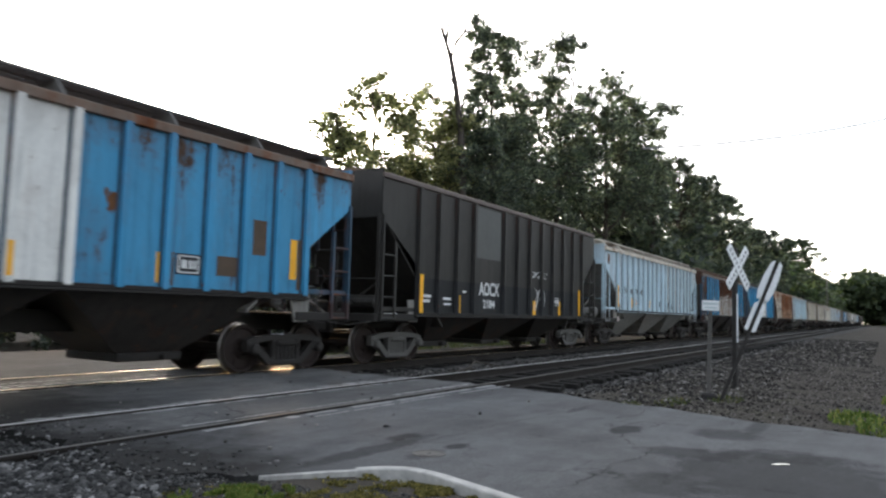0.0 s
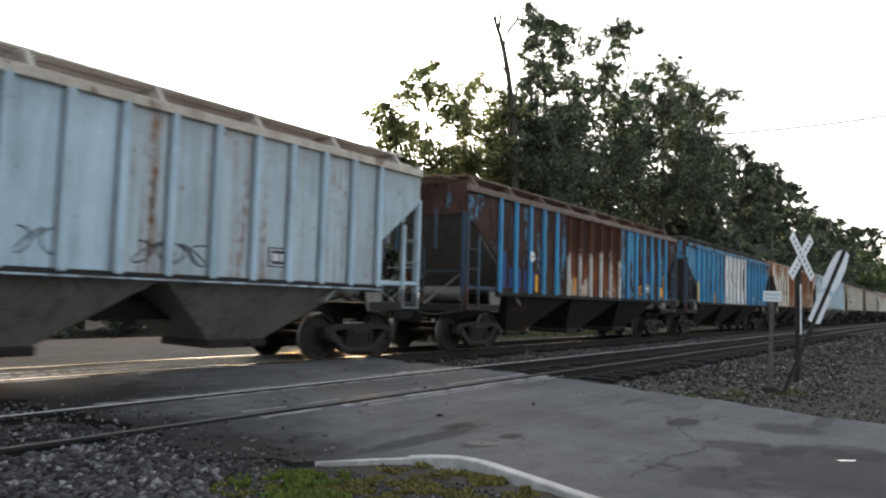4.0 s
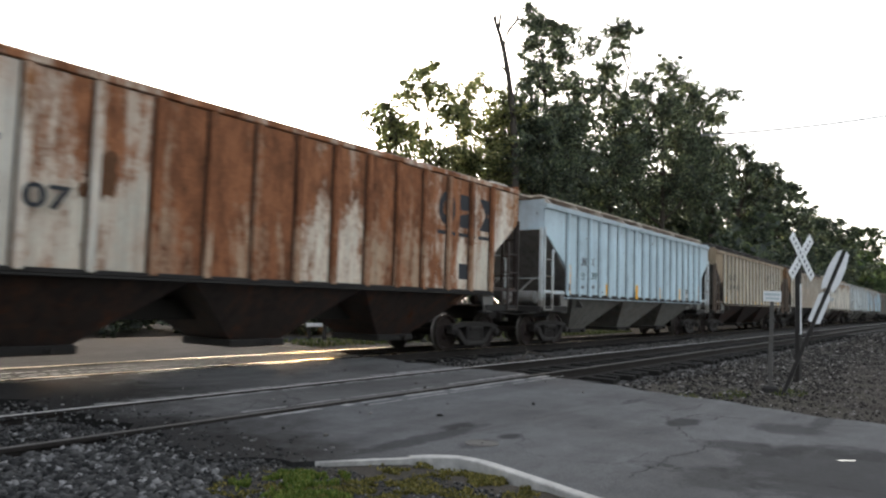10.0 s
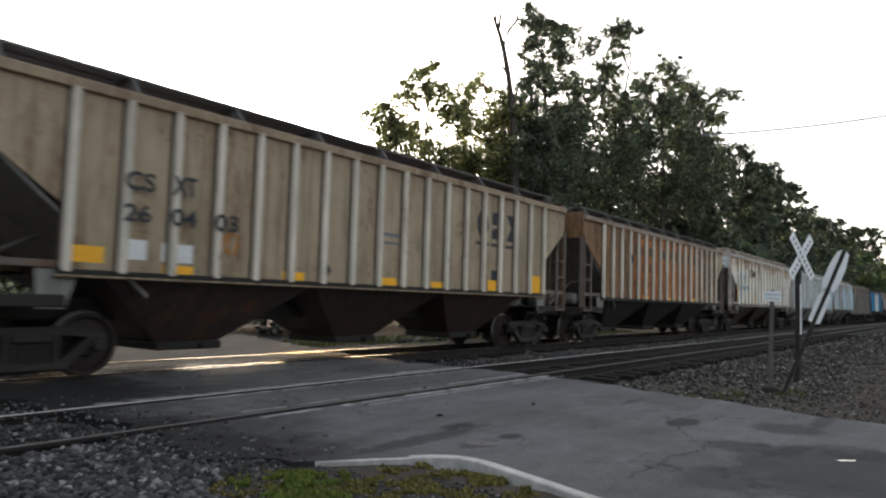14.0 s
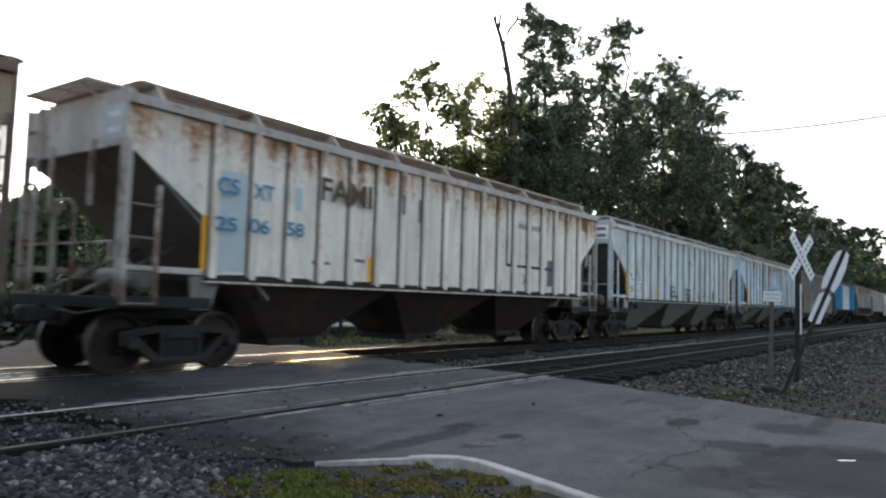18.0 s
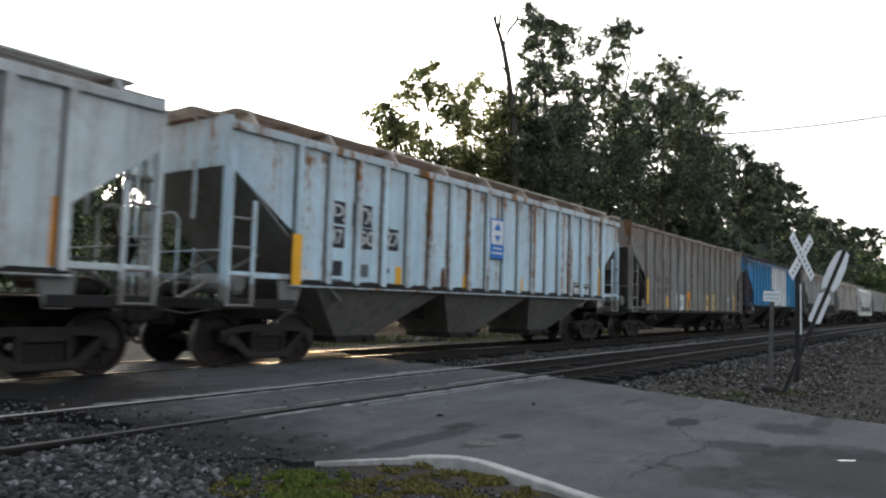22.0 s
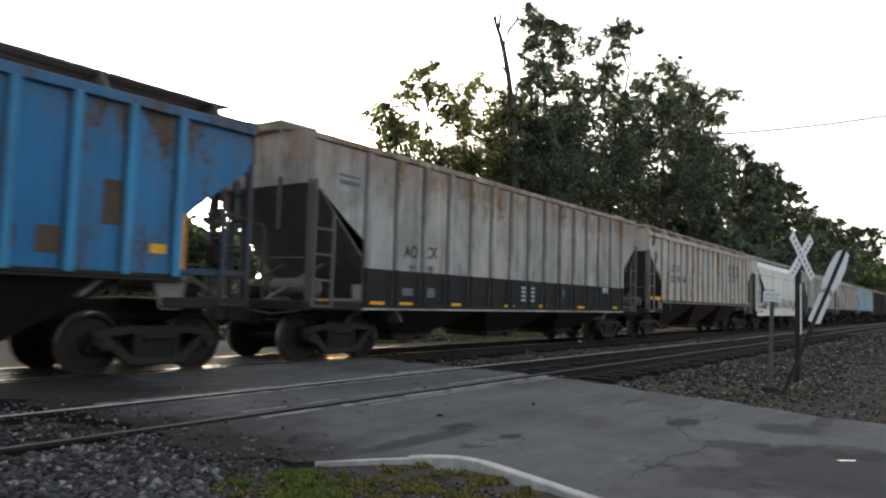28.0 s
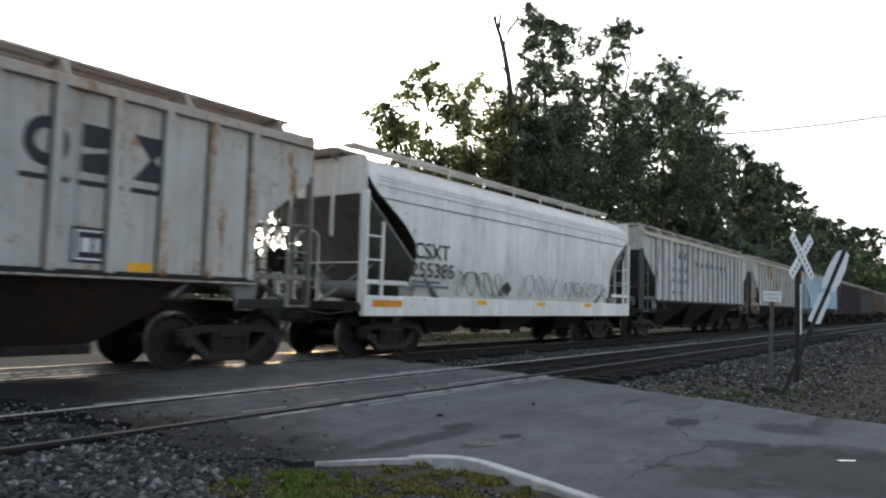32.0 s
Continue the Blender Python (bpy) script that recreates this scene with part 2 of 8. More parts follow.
RAIL_SIDE = plain("rail_rust", (0.03, 0.026, 0.0235), 0.85, 0.0, 0.35, 14.0, 0.4, 0.12)
# gold in the metal colour stands for the low sun's glint
RAIL_TOP = plain("polished_sun_tinted_rail_head", (0.62, 0.47, 0.28), 0.3, 1.0, 0.35, 5.0, 0.06)
RAIL_HEAD_RUST = plain("rusty_rail_head", (0.12, 0.112, 0.105), 0.65, 0.2, 0.3, 9.0, 0.1)
RAIL_TOP_DULL = plain("dull_rail_head", (0.62, 0.6, 0.575), 0.6, 0.35, 0.25, 9.0, 0.05)
TIE = plain("creosoted_tie", (0.021, 0.0195, 0.018), 0.95, 0, 0.4, 12.0, 0.7, 0.1)
CONCRETE = plain("pale_concrete", (0.46, 0.445, 0.42), 0.9, 0, 0.42, 9.0, 0.7)
WORN = plain("worn_pale_edge", (0.27, 0.265, 0.26), 0.9, 0, 0.35, 9.0, 0.4)
POLISHED = plain("polished_oily_asphalt", (0.07, 0.062, 0.05), 0.34, 0.0, 0.4, 4.0, 0.35, 0.7)
STEEL_DARK = plain("grimy_cast_steel", (0.031, 0.027, 0.025), 0.75, 0.2, 0.35, 8.0, 0.3)
STEEL_GREY = plain("dusty_cast_steel", (0.1, 0.094, 0.088), 0.75, 0.2, 0.3, 8.0, 0.3)
WHEEL_STEEL = plain("rusty_wheel_steel", (0.027, 0.018, 0.016), 0.65, 0.3, 0.4, 5.0, 0.15)
TREAD = plain("rubbed_wheel_tread", (0.16, 0.145, 0.135), 0.45, 0.7, 0.3, 7.0, 0.1)
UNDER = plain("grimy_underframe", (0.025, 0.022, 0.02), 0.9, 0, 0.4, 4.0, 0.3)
GALV = plain("galvanised_walkway", (0.5, 0.46, 0.4), 0.6, 0.3, 0.3, 8.0, 0.2)
POST_DARK = plain("dark_steel_post", (0.03, 0.027, 0.025), 0.7, 0.3, 0.3, 9.0, 0.2)
SIGN_WHITE = plain("white_sign_board", (0.72, 0.73, 0.74), 0.5, 0, 0.12, 12.0, 0.05)
SIGN_BLACK = plain("black_sign_paint", (0.012, 0.012, 0.013), 0.6, 0, 0.2, 12.0, 0.05)
WIRE = plain("wire_cable", (0.12, 0.12, 0.12), 0.6, 0, 0.1)
WOODPOLE = plain("weathered_pole_wood", (0.16, 0.14, 0.12), 0.9, 0, 0.3, 8.0, 0.5)

INK = {
    "white": plain("white_lettering", (0.7, 0.7, 0.69), 0.6, 0, 0.2, 14),
    "fresh": plain("fresh_white_patch", (0.86, 0.87, 0.87), 0.6, 0, 0.08, 14),
    "pale": plain("pale_lettering", (0.5, 0.5, 0.5), 0.6, 0, 0.25, 14),
    "dark": plain("faded_dark_lettering", (0.03, 0.032, 0.037), 0.7, 0, 0.35, 14),
    "black": plain("black_lettering", (0.018, 0.018, 0.02), 0.6, 0, 0.3, 14),
    "slate": plain("slate_grey_lettering", (0.14, 0.15, 0.165), 0.7, 0, 0.3, 14),
    "navy": plain("navy_paint_patch", (0.02, 0.06, 0.2), 0.6, 0, 0.3, 6),
    "blue": plain("blue_lettering", (0.06, 0.2, 0.34), 0.6, 0, 0.2, 14),
    "lightblue": plain("pale_blue_patch", (0.46, 0.53, 0.55), 0.6, 0, 0.1, 5),
    "greyblue": plain("grey_blue_patch", (0.14, 0.21, 0.28), 0.7, 0, 0.2, 6),
    "green": plain("dark_green_lettering", (0.04, 0.08, 0.075), 0.6, 0, 0.2, 14),
    "yellow": plain("yellow_reflector", (0.88, 0.43, 0.015), 0.45, 0, 0.15, 10),
    "orange": plain("orange_reflector", (0.66, 0.25, 0.02), 0.5, 0, 0.25, 10),
    "brown": plain("brown_primer_patch", (0.095, 0.065, 0.045), 0.85, 0, 0.3, 7),
    "grey": plain("faded_grey_patch", (0.11, 0.11, 0.105), 0.8, 0, 0.2, 5),
    "label": plain("black_label_plate", (0.015, 0.016, 0.02), 0.5, 0, 0.2, 10),
    "pink": plain("pale_jacking_plate", (0.42, 0.36, 0.34), 0.8, 0, 0.3, 10),
    "cream": plain("cream_spray_paint", (0.6, 0.45, 0.22), 0.7, 0, 0.3, 6),
    "r": plain("rust_scab", (0.13, 0.06, 0.028), 0.95, 0, 0.5, 9, 0.6),
    "k": plain("dark_rust_scab", (0.05, 0.025, 0.016), 0.95, 0, 0.4, 9, 0.6),
}
SIGN_BLUE = plain("blue_sign_panel", (0.02, 0.16, 0.5), 0.45, 0, 0.1, 10)

# car paints
LIGHT_BLUE = paint("pale_blue_paint", (0.47, 0.6, 0.68), 0.67, 0.28, (0.2, 0.1, 0.05))
LIGHT_BLUE_OLD = paint("streaked_pale_blue_paint", (0.46, 0.55, 0.58), 0.585, 0.3, (0.25, 0.11, 0.045), 0.04, 0.55, 0.16, 4.5)
LIGHT_BLUE_STREAK = paint("rust_streaked_pale_blue_paint", (0.6, 0.77, 0.86), 0.585, 0.2, (0.34, 0.15, 0.045), 0.035, 0.5, 0.13, 2.6, 0.03, 0.5)
BLUE_DULL = paint("dull_blue_paint", (0.047, 0.23, 0.41), 0.575, 0.4, (0.1, 0.05, 0.03), 0.035, top=0.1, spot=0.62, vary=0.2)
LIGHT_BLUE_CLEAN = paint("clean_pale_blue_paint", (0.56, 0.69, 0.75), 0.85, 0.14)
LIGHT_GREY = paint("chalky_pale_grey_paint", (0.66, 0.71, 0.72), 0.63, 0.35, (0.27, 0.17, 0.09), 0.06, cloud=0.1)
BLUE = paint("chalking_blue_paint", (0.055, 0.28, 0.49), 0.62, 0.35, (0.1, 0.06, 0.04), 0.04, top=0.08)
BLUE_CLEAN = paint("bright_blue_paint", (0.022, 0.2, 0.43), 0.61, 0.3, (0.14, 0.09, 0.05), top=0.1)
BLUE_RUSTY = paint("rusted_blue_paint", (0.06, 0.28, 0.46), 0.535, 0.4, (0.085, 0.04, 0.026), 0.03)
BLUE_HALF = paint("half_rusted_blue_paint", (0.075, 0.29, 0.45), 0.45, 0.4, (0.07, 0.036, 0.026), 0.03, vary=0.2)
RUSTED = paint("rusted_through_paint", (0.56, 0.5, 0.4), 0.485, 0.5, (0.23, 0.07, 0.022), 0.03, 0.8, 0.5, 1.9, 0.3, 0.9, deep=0.1, topz=1.9, sooty=0.9, low=0.4)
RIB_TOPRUST = paint("white_rib_paint_rusted_at_the_top", (0.6, 0.58, 0.54), 0.6, 0.3, (0.16, 0.06, 0.025), 0.05, top=0.3, topz=2.7, sooty=0.6)
RUST_ORANGE = paint("orange_rusted_paint", (0.76, 0.7, 0.58), 0.56, 0.4, (0.38, 0.155, 0.072), 0.05, 0.7, 0.3, 1.9, 0.09, 0.6, 0.14, deep=0.32, topz=2.5, spot=0.6)
RUST_FULL = paint("fully_rusted_paint", (0.52, 0.4, 0.28), 0.49, 0.45, (0.34, 0.135, 0.062), 0.06, 0.7, 0.25, 1.7, 0.09, 0.65, 0.16, deep=0.3, topz=2.3, spot=0.6)
CREAM_RUSTY = paint("rust_stained_cream_paint", (0.8, 0.75, 0.65), 0.57, 0.35, (0.4, 0.17, 0.065), 0.06, 0.6, 0.22, 1.6, 0.06, 0.5)
CREAM = paint("dusty_cream_paint", (0.37, 0.29, 0.195), 0.62, 0.5, (0.17, 0.08, 0.04), 0.07, spot=0.61, cloud=0.12)
OFFWHITE = paint("weathered_off_white_paint", (0.53, 0.518, 0.485), 0.592, 0.35, (0.38, 0.18, 0.055), 0.03, spot=0.61, cloud=0.05)
WHITE_TOPRUST = paint("white_paint_rusted_along_the_roofline", (0.86, 0.805, 0.71), 0.66, 0.25, (0.34, 0.15, 0.045), 0.07, top=0.17)
WHITE = paint("worn_white_paint", (0.8, 0.79, 0.76), 0.66, 0.28, (0.16, 0.08, 0.045))
ORANGE = paint("sooty_orange_paint", (0.46, 0.16, 0.035), 0.56, 0.55, (0.13, 0.05, 0.024), 0.09, cloud=0.3, vary=0.25, spot=0.61)
ORANGE_DARK = paint("soot_blackened_orange_paint", (0.3, 0.155, 0.065), 0.55, 0.55, (0.09, 0.055, 0.035), 0.09, cloud=0.3, vary=0.25, spot=0.61)
BLACK_CAR = paint("faded_black_paint", (0.034, 0.031, 0.028), 0.7, 0.35, (0.05, 0.038, 0.032), cloud=0.15, low=0.0)
BLACK_BAND = paint("black_band_paint", (0.013, 0.0135, 0.015), 0.8, 0.25, low=0.0)
GREY_CAR = paint("dirty_grey_paint", (0.245, 0.235, 0.218), 0.62, 0.5, (0.2, 0.1, 0.045), cloud=0.2, top=0.05, spot=0.575, vary=0.16, low=0.0)
GREY_PALE = paint("pale_dirty_grey_paint", (0.42, 0.405, 0.385), 0.68, 0.5, (0.26, 0.14, 0.06), 0.08, top=0.14, cloud=0.26, vary=0.16, spot=0.62, low=0.0)
CHALK = paint("chalky_white_paint", (0.56, 0.55, 0.53), 0.64, 0.5, (0.26, 0.15, 0.07), 0.06, cloud=0.12, spot=0.62)
GREY_RIB = paint("sooty_grey_rib_paint", (0.12, 0.115, 0.11), 0.7, 0.4, low=0.0)
TAN_DARK = paint("sooty_tan_paint", (0.16, 0.13, 0.105), 0.6, 0.45, low=0.0)
PURPLE_DARK = paint("dull_maroon_paint", (0.06, 0.045, 0.048), 0.66, 0.4, low=0.0)
RIB_PALE = paint("pale_rib_paint", (0.68, 0.62, 0.52), 0.64, 0.35)
RIB_WHITE = paint("white_rib_paint", (0.56, 0.54, 0.5), 0.57, 0.3, (0.2, 0.09, 0.04))
RIB_BLUE = paint("blue_rib_paint", (0.05, 0.3, 0.54), 0.66, 0.25)
RIB_TAN = paint("grimy_tan_rib_paint", (0.27, 0.22, 0.165), 0.6, 0.4)
RIB_PALEBLUE = paint("grimy_pale_blue_rib_paint", (0.33, 0.43, 0.5), 0.68, 0.3)
# dark copy of the car blue, with the shade of the ends put in
TRIM_BLUE = paint("shaded_blue_trim_paint", (0.03, 0.075, 0.12), 0.6, 0.4)
HOPPER_GREY = paint("grey_hopper_paint", (0.22, 0.21, 0.195), 0.66, 0.45, low=0.0)
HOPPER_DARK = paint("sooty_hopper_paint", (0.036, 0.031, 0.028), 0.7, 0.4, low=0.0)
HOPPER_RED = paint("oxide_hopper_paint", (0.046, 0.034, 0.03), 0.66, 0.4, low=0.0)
# slope sheets: paint darkened for the shade under the car ends, with grime
SHADE_SHEET = paint("shaded_sooty_slope_paint", (0.19, 0.178, 0.165), 0.7, 0.4, low=0.0)
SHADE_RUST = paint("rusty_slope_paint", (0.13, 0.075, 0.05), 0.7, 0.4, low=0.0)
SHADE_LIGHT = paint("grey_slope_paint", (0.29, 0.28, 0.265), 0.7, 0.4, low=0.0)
# strip colours for the ribs' feet: shade beside each rib, with grime
RIB_SHADE_PALE = plain("grimy_rib_shade", (0.15, 0.165, 0.17), 0.9, 0, 0.4, 5.0, 0.3)
RIB_SHADE_RUST = plain("rusted_rib_shade", (0.05, 0.024, 0.015), 0.95, 0, 0.5, 5.0, 0.3)
RIB_SHADE = plain("rusty_rib_shade", (0.075, 0.058, 0.045), 0.9, 0, 0.5, 5.0, 0.3)
SHELL_WHITE = paint("smooth_white_paint", (0.82, 0.795, 0.745), 0.74, 0.22, (0.25, 0.16, 0.08), low=0.0)


# ---- mesh building ----
class Build:
    """Collects vertices and faces of one part."""

    def __init__(self):
        self.v, self.f = [], []

    def add(self, verts, faces):
        o = len(self.v)
        self.v += [tuple(p) for p in verts]
        self.f += [tuple(o + i for i in f) for f in faces]
        return self

    def box(self, x0, x1, y0, y1, z0, z1, c=0.0):
        if c <= 0:
            return self.add([(x, y, z) for x in (x0, x1) for y in (y0, y1) for z in (z0, z1)],
                            [(0, 1, 3, 2), (4, 6, 7, 5), (0, 4, 5, 1), (2, 3, 7, 6), (0, 2, 6, 4), (1, 5, 7, 3)])
        c = min(c, (x1 - x0) * 0.45, (y1 - y0) * 0.45, (z1 - z0) * 0.45)
        lo, hi = (x0, y0, z0), (x1, y1, z1)
        idx, verts = {}, []
        for sx in (0, 1):
            for sy in (0, 1):
                for sz in (0, 1):
                    s = (sx, sy, sz)
                    for ax in range(3):
                        p = [(hi if s[k] else lo)[k] + (0 if k == ax else (-c if s[k] else c)) for k in range(3)]
                        idx[s, ax] = len(verts)
                        verts.append(p)
        faces = []
        for ax in range(3):
            u, w = (ax + 1) % 3, (ax + 2) % 3
            for s in (0, 1):
                ring = []
                for a, b in ((0, 0), (1, 0), (1, 1), (0, 1)):
                    k = [0, 0, 0]
                    k[ax], k[u], k[w] = s, a, b
                    ring.append(idx[tuple(k), ax])
                faces.append(ring if s else ring[::-1])
            for a in (0, 1):
                for b in (0, 1):
                    k0, k1 = [0, 0, 0], [0, 0, 0]
                    k0[ax], k1[ax] = 0, 1
                    k0[u] = k1[u] = a
                    k0[w] = k1[w] = b
                    k0, k1 = tuple(k0), tuple(k1)
                    q = [idx[k0, u], idx[k1, u], idx[k1, w], idx[k0, w]]
                    faces.append(q if a != b else q[::-1])
        for s in [(a, b, d) for a in (0, 1) for b in (0, 1) for d in (0, 1)]:
            t = [idx[s, 0], idx[s, 1], idx[s, 2]]
            faces.append(t if sum(s) % 2 else t[::-1])
        return self.add(verts, faces)

    def prism(self, poly, y0, y1):
        """A polygon in x and z, from y0 to y1."""
        n = len(poly)
        v = [(x, y0, z) for x, z in poly] + [(x, y1, z) for x, z in poly]
        return self.add(v, [tuple(range(n)), tuple(range(2 * n - 1, n - 1, -1))] + [(i, n + i, n + (i + 1) % n, (i + 1) % n) for i in range(n)])

    def tube(self, points, radii, n=8):
        pts = [Vector(p) for p in points]
        if isinstance(radii, (int, float)):
            radii = [radii] * len(pts)
        rings = []
        for i, p in enumerate(pts):
            d = (pts[min(i + 1, len(pts) - 1)] - pts[max(i - 1, 0)]).normalized()
            a = d.cross(Vector((0, 0, 1)) if abs(d.z) < 0.9 else Vector((1, 0, 0))).normalized()
            b = d.cross(a)
            rings.append([p + (a * math.cos(t) + b * math.sin(t)) * radii[i] for t in [2 * math.pi * k / n for k in range(n)]])
        v = [q for r in rings for q in r]
        f = [(i * n + k, i * n + (k + 1) % n, (i + 1) * n + (k + 1) % n, (i + 1) * n + k) for i in range(len(pts) - 1) for k in range(n)]
        f += [tuple(range(n - 1, -1, -1)), tuple(range((len(pts) - 1) * n, len(pts) * n))]
        return self.add(v, f)

    def lathe(self, profile, y=0.0, n=28):
        """A profile of (radius, offset along y), turned round the y axis; closed."""
        m = len(profile)
        v = [(r * math.cos(t), y + o, r * math.sin(t)) for t in [2 * math.pi * k / n for k in range(n)] for r, o in profile]
        return self.add(v, [(k * m + i, ((k + 1) % n) * m + i, ((k + 1) % n) * m + (i + 1) % m, k * m + (i + 1) % m) for k in range(n) for i in range(m)])

    def mesh(self, name, smooth=False):
        me = bpy.data.meshes.new(name)
        me.from_pydata(self.v, [], self.f)
        bm = bmesh.new()
        bm.from_mesh(me)
        bmesh.ops.recalc_face_normals(bm, faces=bm.faces)
        bm.to_mesh(me)
        bm.free()
        if smooth:
            me.polygons.foreach_set("use_smooth", [True] * len(me.polygons))
        return me


SHARED = {}


def shared(key, make, smooth=False):
    if key not in SHARED:
        SHARED[key] = make(Build()).mesh(key if isinstance(key, str) else key[0], smooth)
    return SHARED[key]


def part(name, mesh, material, parent=None, m=None, label="", smooth=False):
    """One mesh object under a thing or a part, with a material of its own."""
    if isinstance(mesh, Build):
        mesh = mesh.mesh(name, smooth)
    ob = new(name, mesh)
    if not mesh.materials:
        mesh.materials.append(None)
    ob.material_slots[0].link = "OBJECT"
    ob.material_slots[0].material = material
    if parent is not None:
        ob.parent = parent
    if m is not None:
        ob.matrix_basis = m
    if label:
        tagged(ob, label)
    return ob


def soup(name, verts, faces_n, material, smooth=False):
    """A joined mesh from arrays: verts (n, 3) and equal faces (m, k)."""
    me = bpy.data.meshes.new(name)
    verts, faces_n = np.asarray(verts, dtype=np.float32), np.asarray(faces_n, dtype=np.int32)
    me.vertices.add(len(verts))
    me.vertices.foreach_set("co", verts.ravel())
    k = faces_n.shape[1]
    me.loops.add(faces_n.size)
    me.loops.foreach_set("vertex_index", faces_n.ravel())
    me.polygons.add(len(faces_n))
    me.polygons.foreach_set("loop_start", np.arange(0, faces_n.size, k, dtype=np.int32))
    me.polygons.foreach_set("loop_total", np.full(len(faces_n), k, dtype=np.int32))
    me.update()
    me.validate()
    me.materials.append(material)
    if smooth:
        me.polygons.foreach_set("use_smooth", [True] * len(me.polygons))
    return new(name, me)

# ---- ground, road and tracks ----
NEAR, FAR = 6.764, 11.171        # centre lines of the two tracks
RNG = np.random.default_rng(7)


def ground_z(x, y):
    """Height of the earth, without the ballast."""
    x, y = np.asarray(x, float), np.asarray(y, float)
    z = np.full(np.broadcast(x, y).shape, -0.34)
    verge = np.clip((6.4 - y) / 0.8, 0, 1) * np.clip((5.2 - x) / 0.6, 0, 1)
    z = np.maximum(z, -0.34 + 0.285 * verge)
    shoulder = np.clip((y - 0.6) / 2.5, 0, 1) * np.clip((16.5 - y) / 1.5, 0, 1) * np.clip(0.15 + abs(y - 7.0) / 2.6, 0, 1) ** 2
    dip = np.clip((y - 19.2) / 1.6, 0, 1) * np.clip((27.5 - y) / 1.5, 0, 1) * np.clip((54 - x) / 3, 0, 1)      # the side road lies lower
    return np.maximum(z, -0.34 + 0.10 * shoulder) - 0.3 * dip


def build_ground():
    xs = np.concatenate([[-1800, -700, -250, -90, -40, -20], np.arange(-12, 40, 0.5), [44, 50, 60, 80, 120, 200, 350, 700, 1800]])
    ys = np.concatenate([[-1800, -600, -200, -80, -40, -20], np.arange(-10, 28, 0.5), [29, 32, 40, 55, 80, 140, 300, 700, 1800]])
    gx, gy = np.meshgrid(xs, ys, indexing="ij")
    gz = ground_z(gx, gy) + np.where((abs(gx) < 40) & (abs(gy) < 18), RNG.normal(0, 0.012, gx.shape) * np.where((gx < 5.5) & (gy < 6.5), 0.25, 1.0), 0)
    nx, ny = gx.shape
    i = (np.arange(nx - 1)[:, None] * ny + np.arange(ny - 1)).ravel()
    ob = soup("ground", np.stack([gx, gy, gz], -1).reshape(-1, 3), np.stack([i, i + ny, i + ny + 1, i + 1], 1), DIRT)
    tagged(ob, "dusty earth with gravel, weeds and thin grass", "ground", kind="structure")


def smooth_line(points, k=6):
    out = []
    for i in range(len(points) - 1):
        p = [Vector(points[max(0, min(len(points) - 1, i + d))]) for d in (-1, 0, 1, 2)]
        for s in range(k):
            t = s / k
            out.append(0.5 * (2 * p[1] + (p[2] - p[0]) * t + (2 * p[0] - 5 * p[1] + 4 * p[2] - p[3]) * t * t + (3 * p[1] - p[0] - 3 * p[2] + p[3]) * t ** 3))
    return out + [Vector(points[-1])]


KERB_LINE = smooth_line([(2.6, -4.0), (3.55, -1.1), (4.1, 0.6), (4.39, 1.82), (4.63, 2.5), (4.82, 3.07), (4.78, 3.38), (4.45, 3.66), (3.95, 4.02)])


def slab(name, left, right, ys, z, material, label, depth=0.25):
    """A paved sheet with thickness: its edges left(y) and right(y) over the given rows."""
    b = Build()
    n = 14
    top = [[(left(y) + (right(y) - left(y)) * k / n, y, z) for k in range(n + 1)] for y in ys]
    v = [p for r in top for p in r]
    f = [(i * (n + 1) + k, i * (n + 1) + k + 1, (i + 1) * (n + 1) + k + 1, (i + 1) * (n + 1) + k) for i in range(len(ys) - 1) for k in range(n)]
    b.add(v, f)
    ring = [r[0] for r in top] + [p for p in top[-1][1:]] + [r[-1] for r in top[::-1][1:]] + [p for p in top[0][::-1][1:-1]]
    low = [(x, y, z - depth) for x, y, _ in ring]
    m = len(ring)
    b.add(ring + low, [(i, (i + 1) % m, m + (i + 1) % m, m + i) for i in range(m)])
    return tagged(part(name, b, material), label, "road", kind="structure")


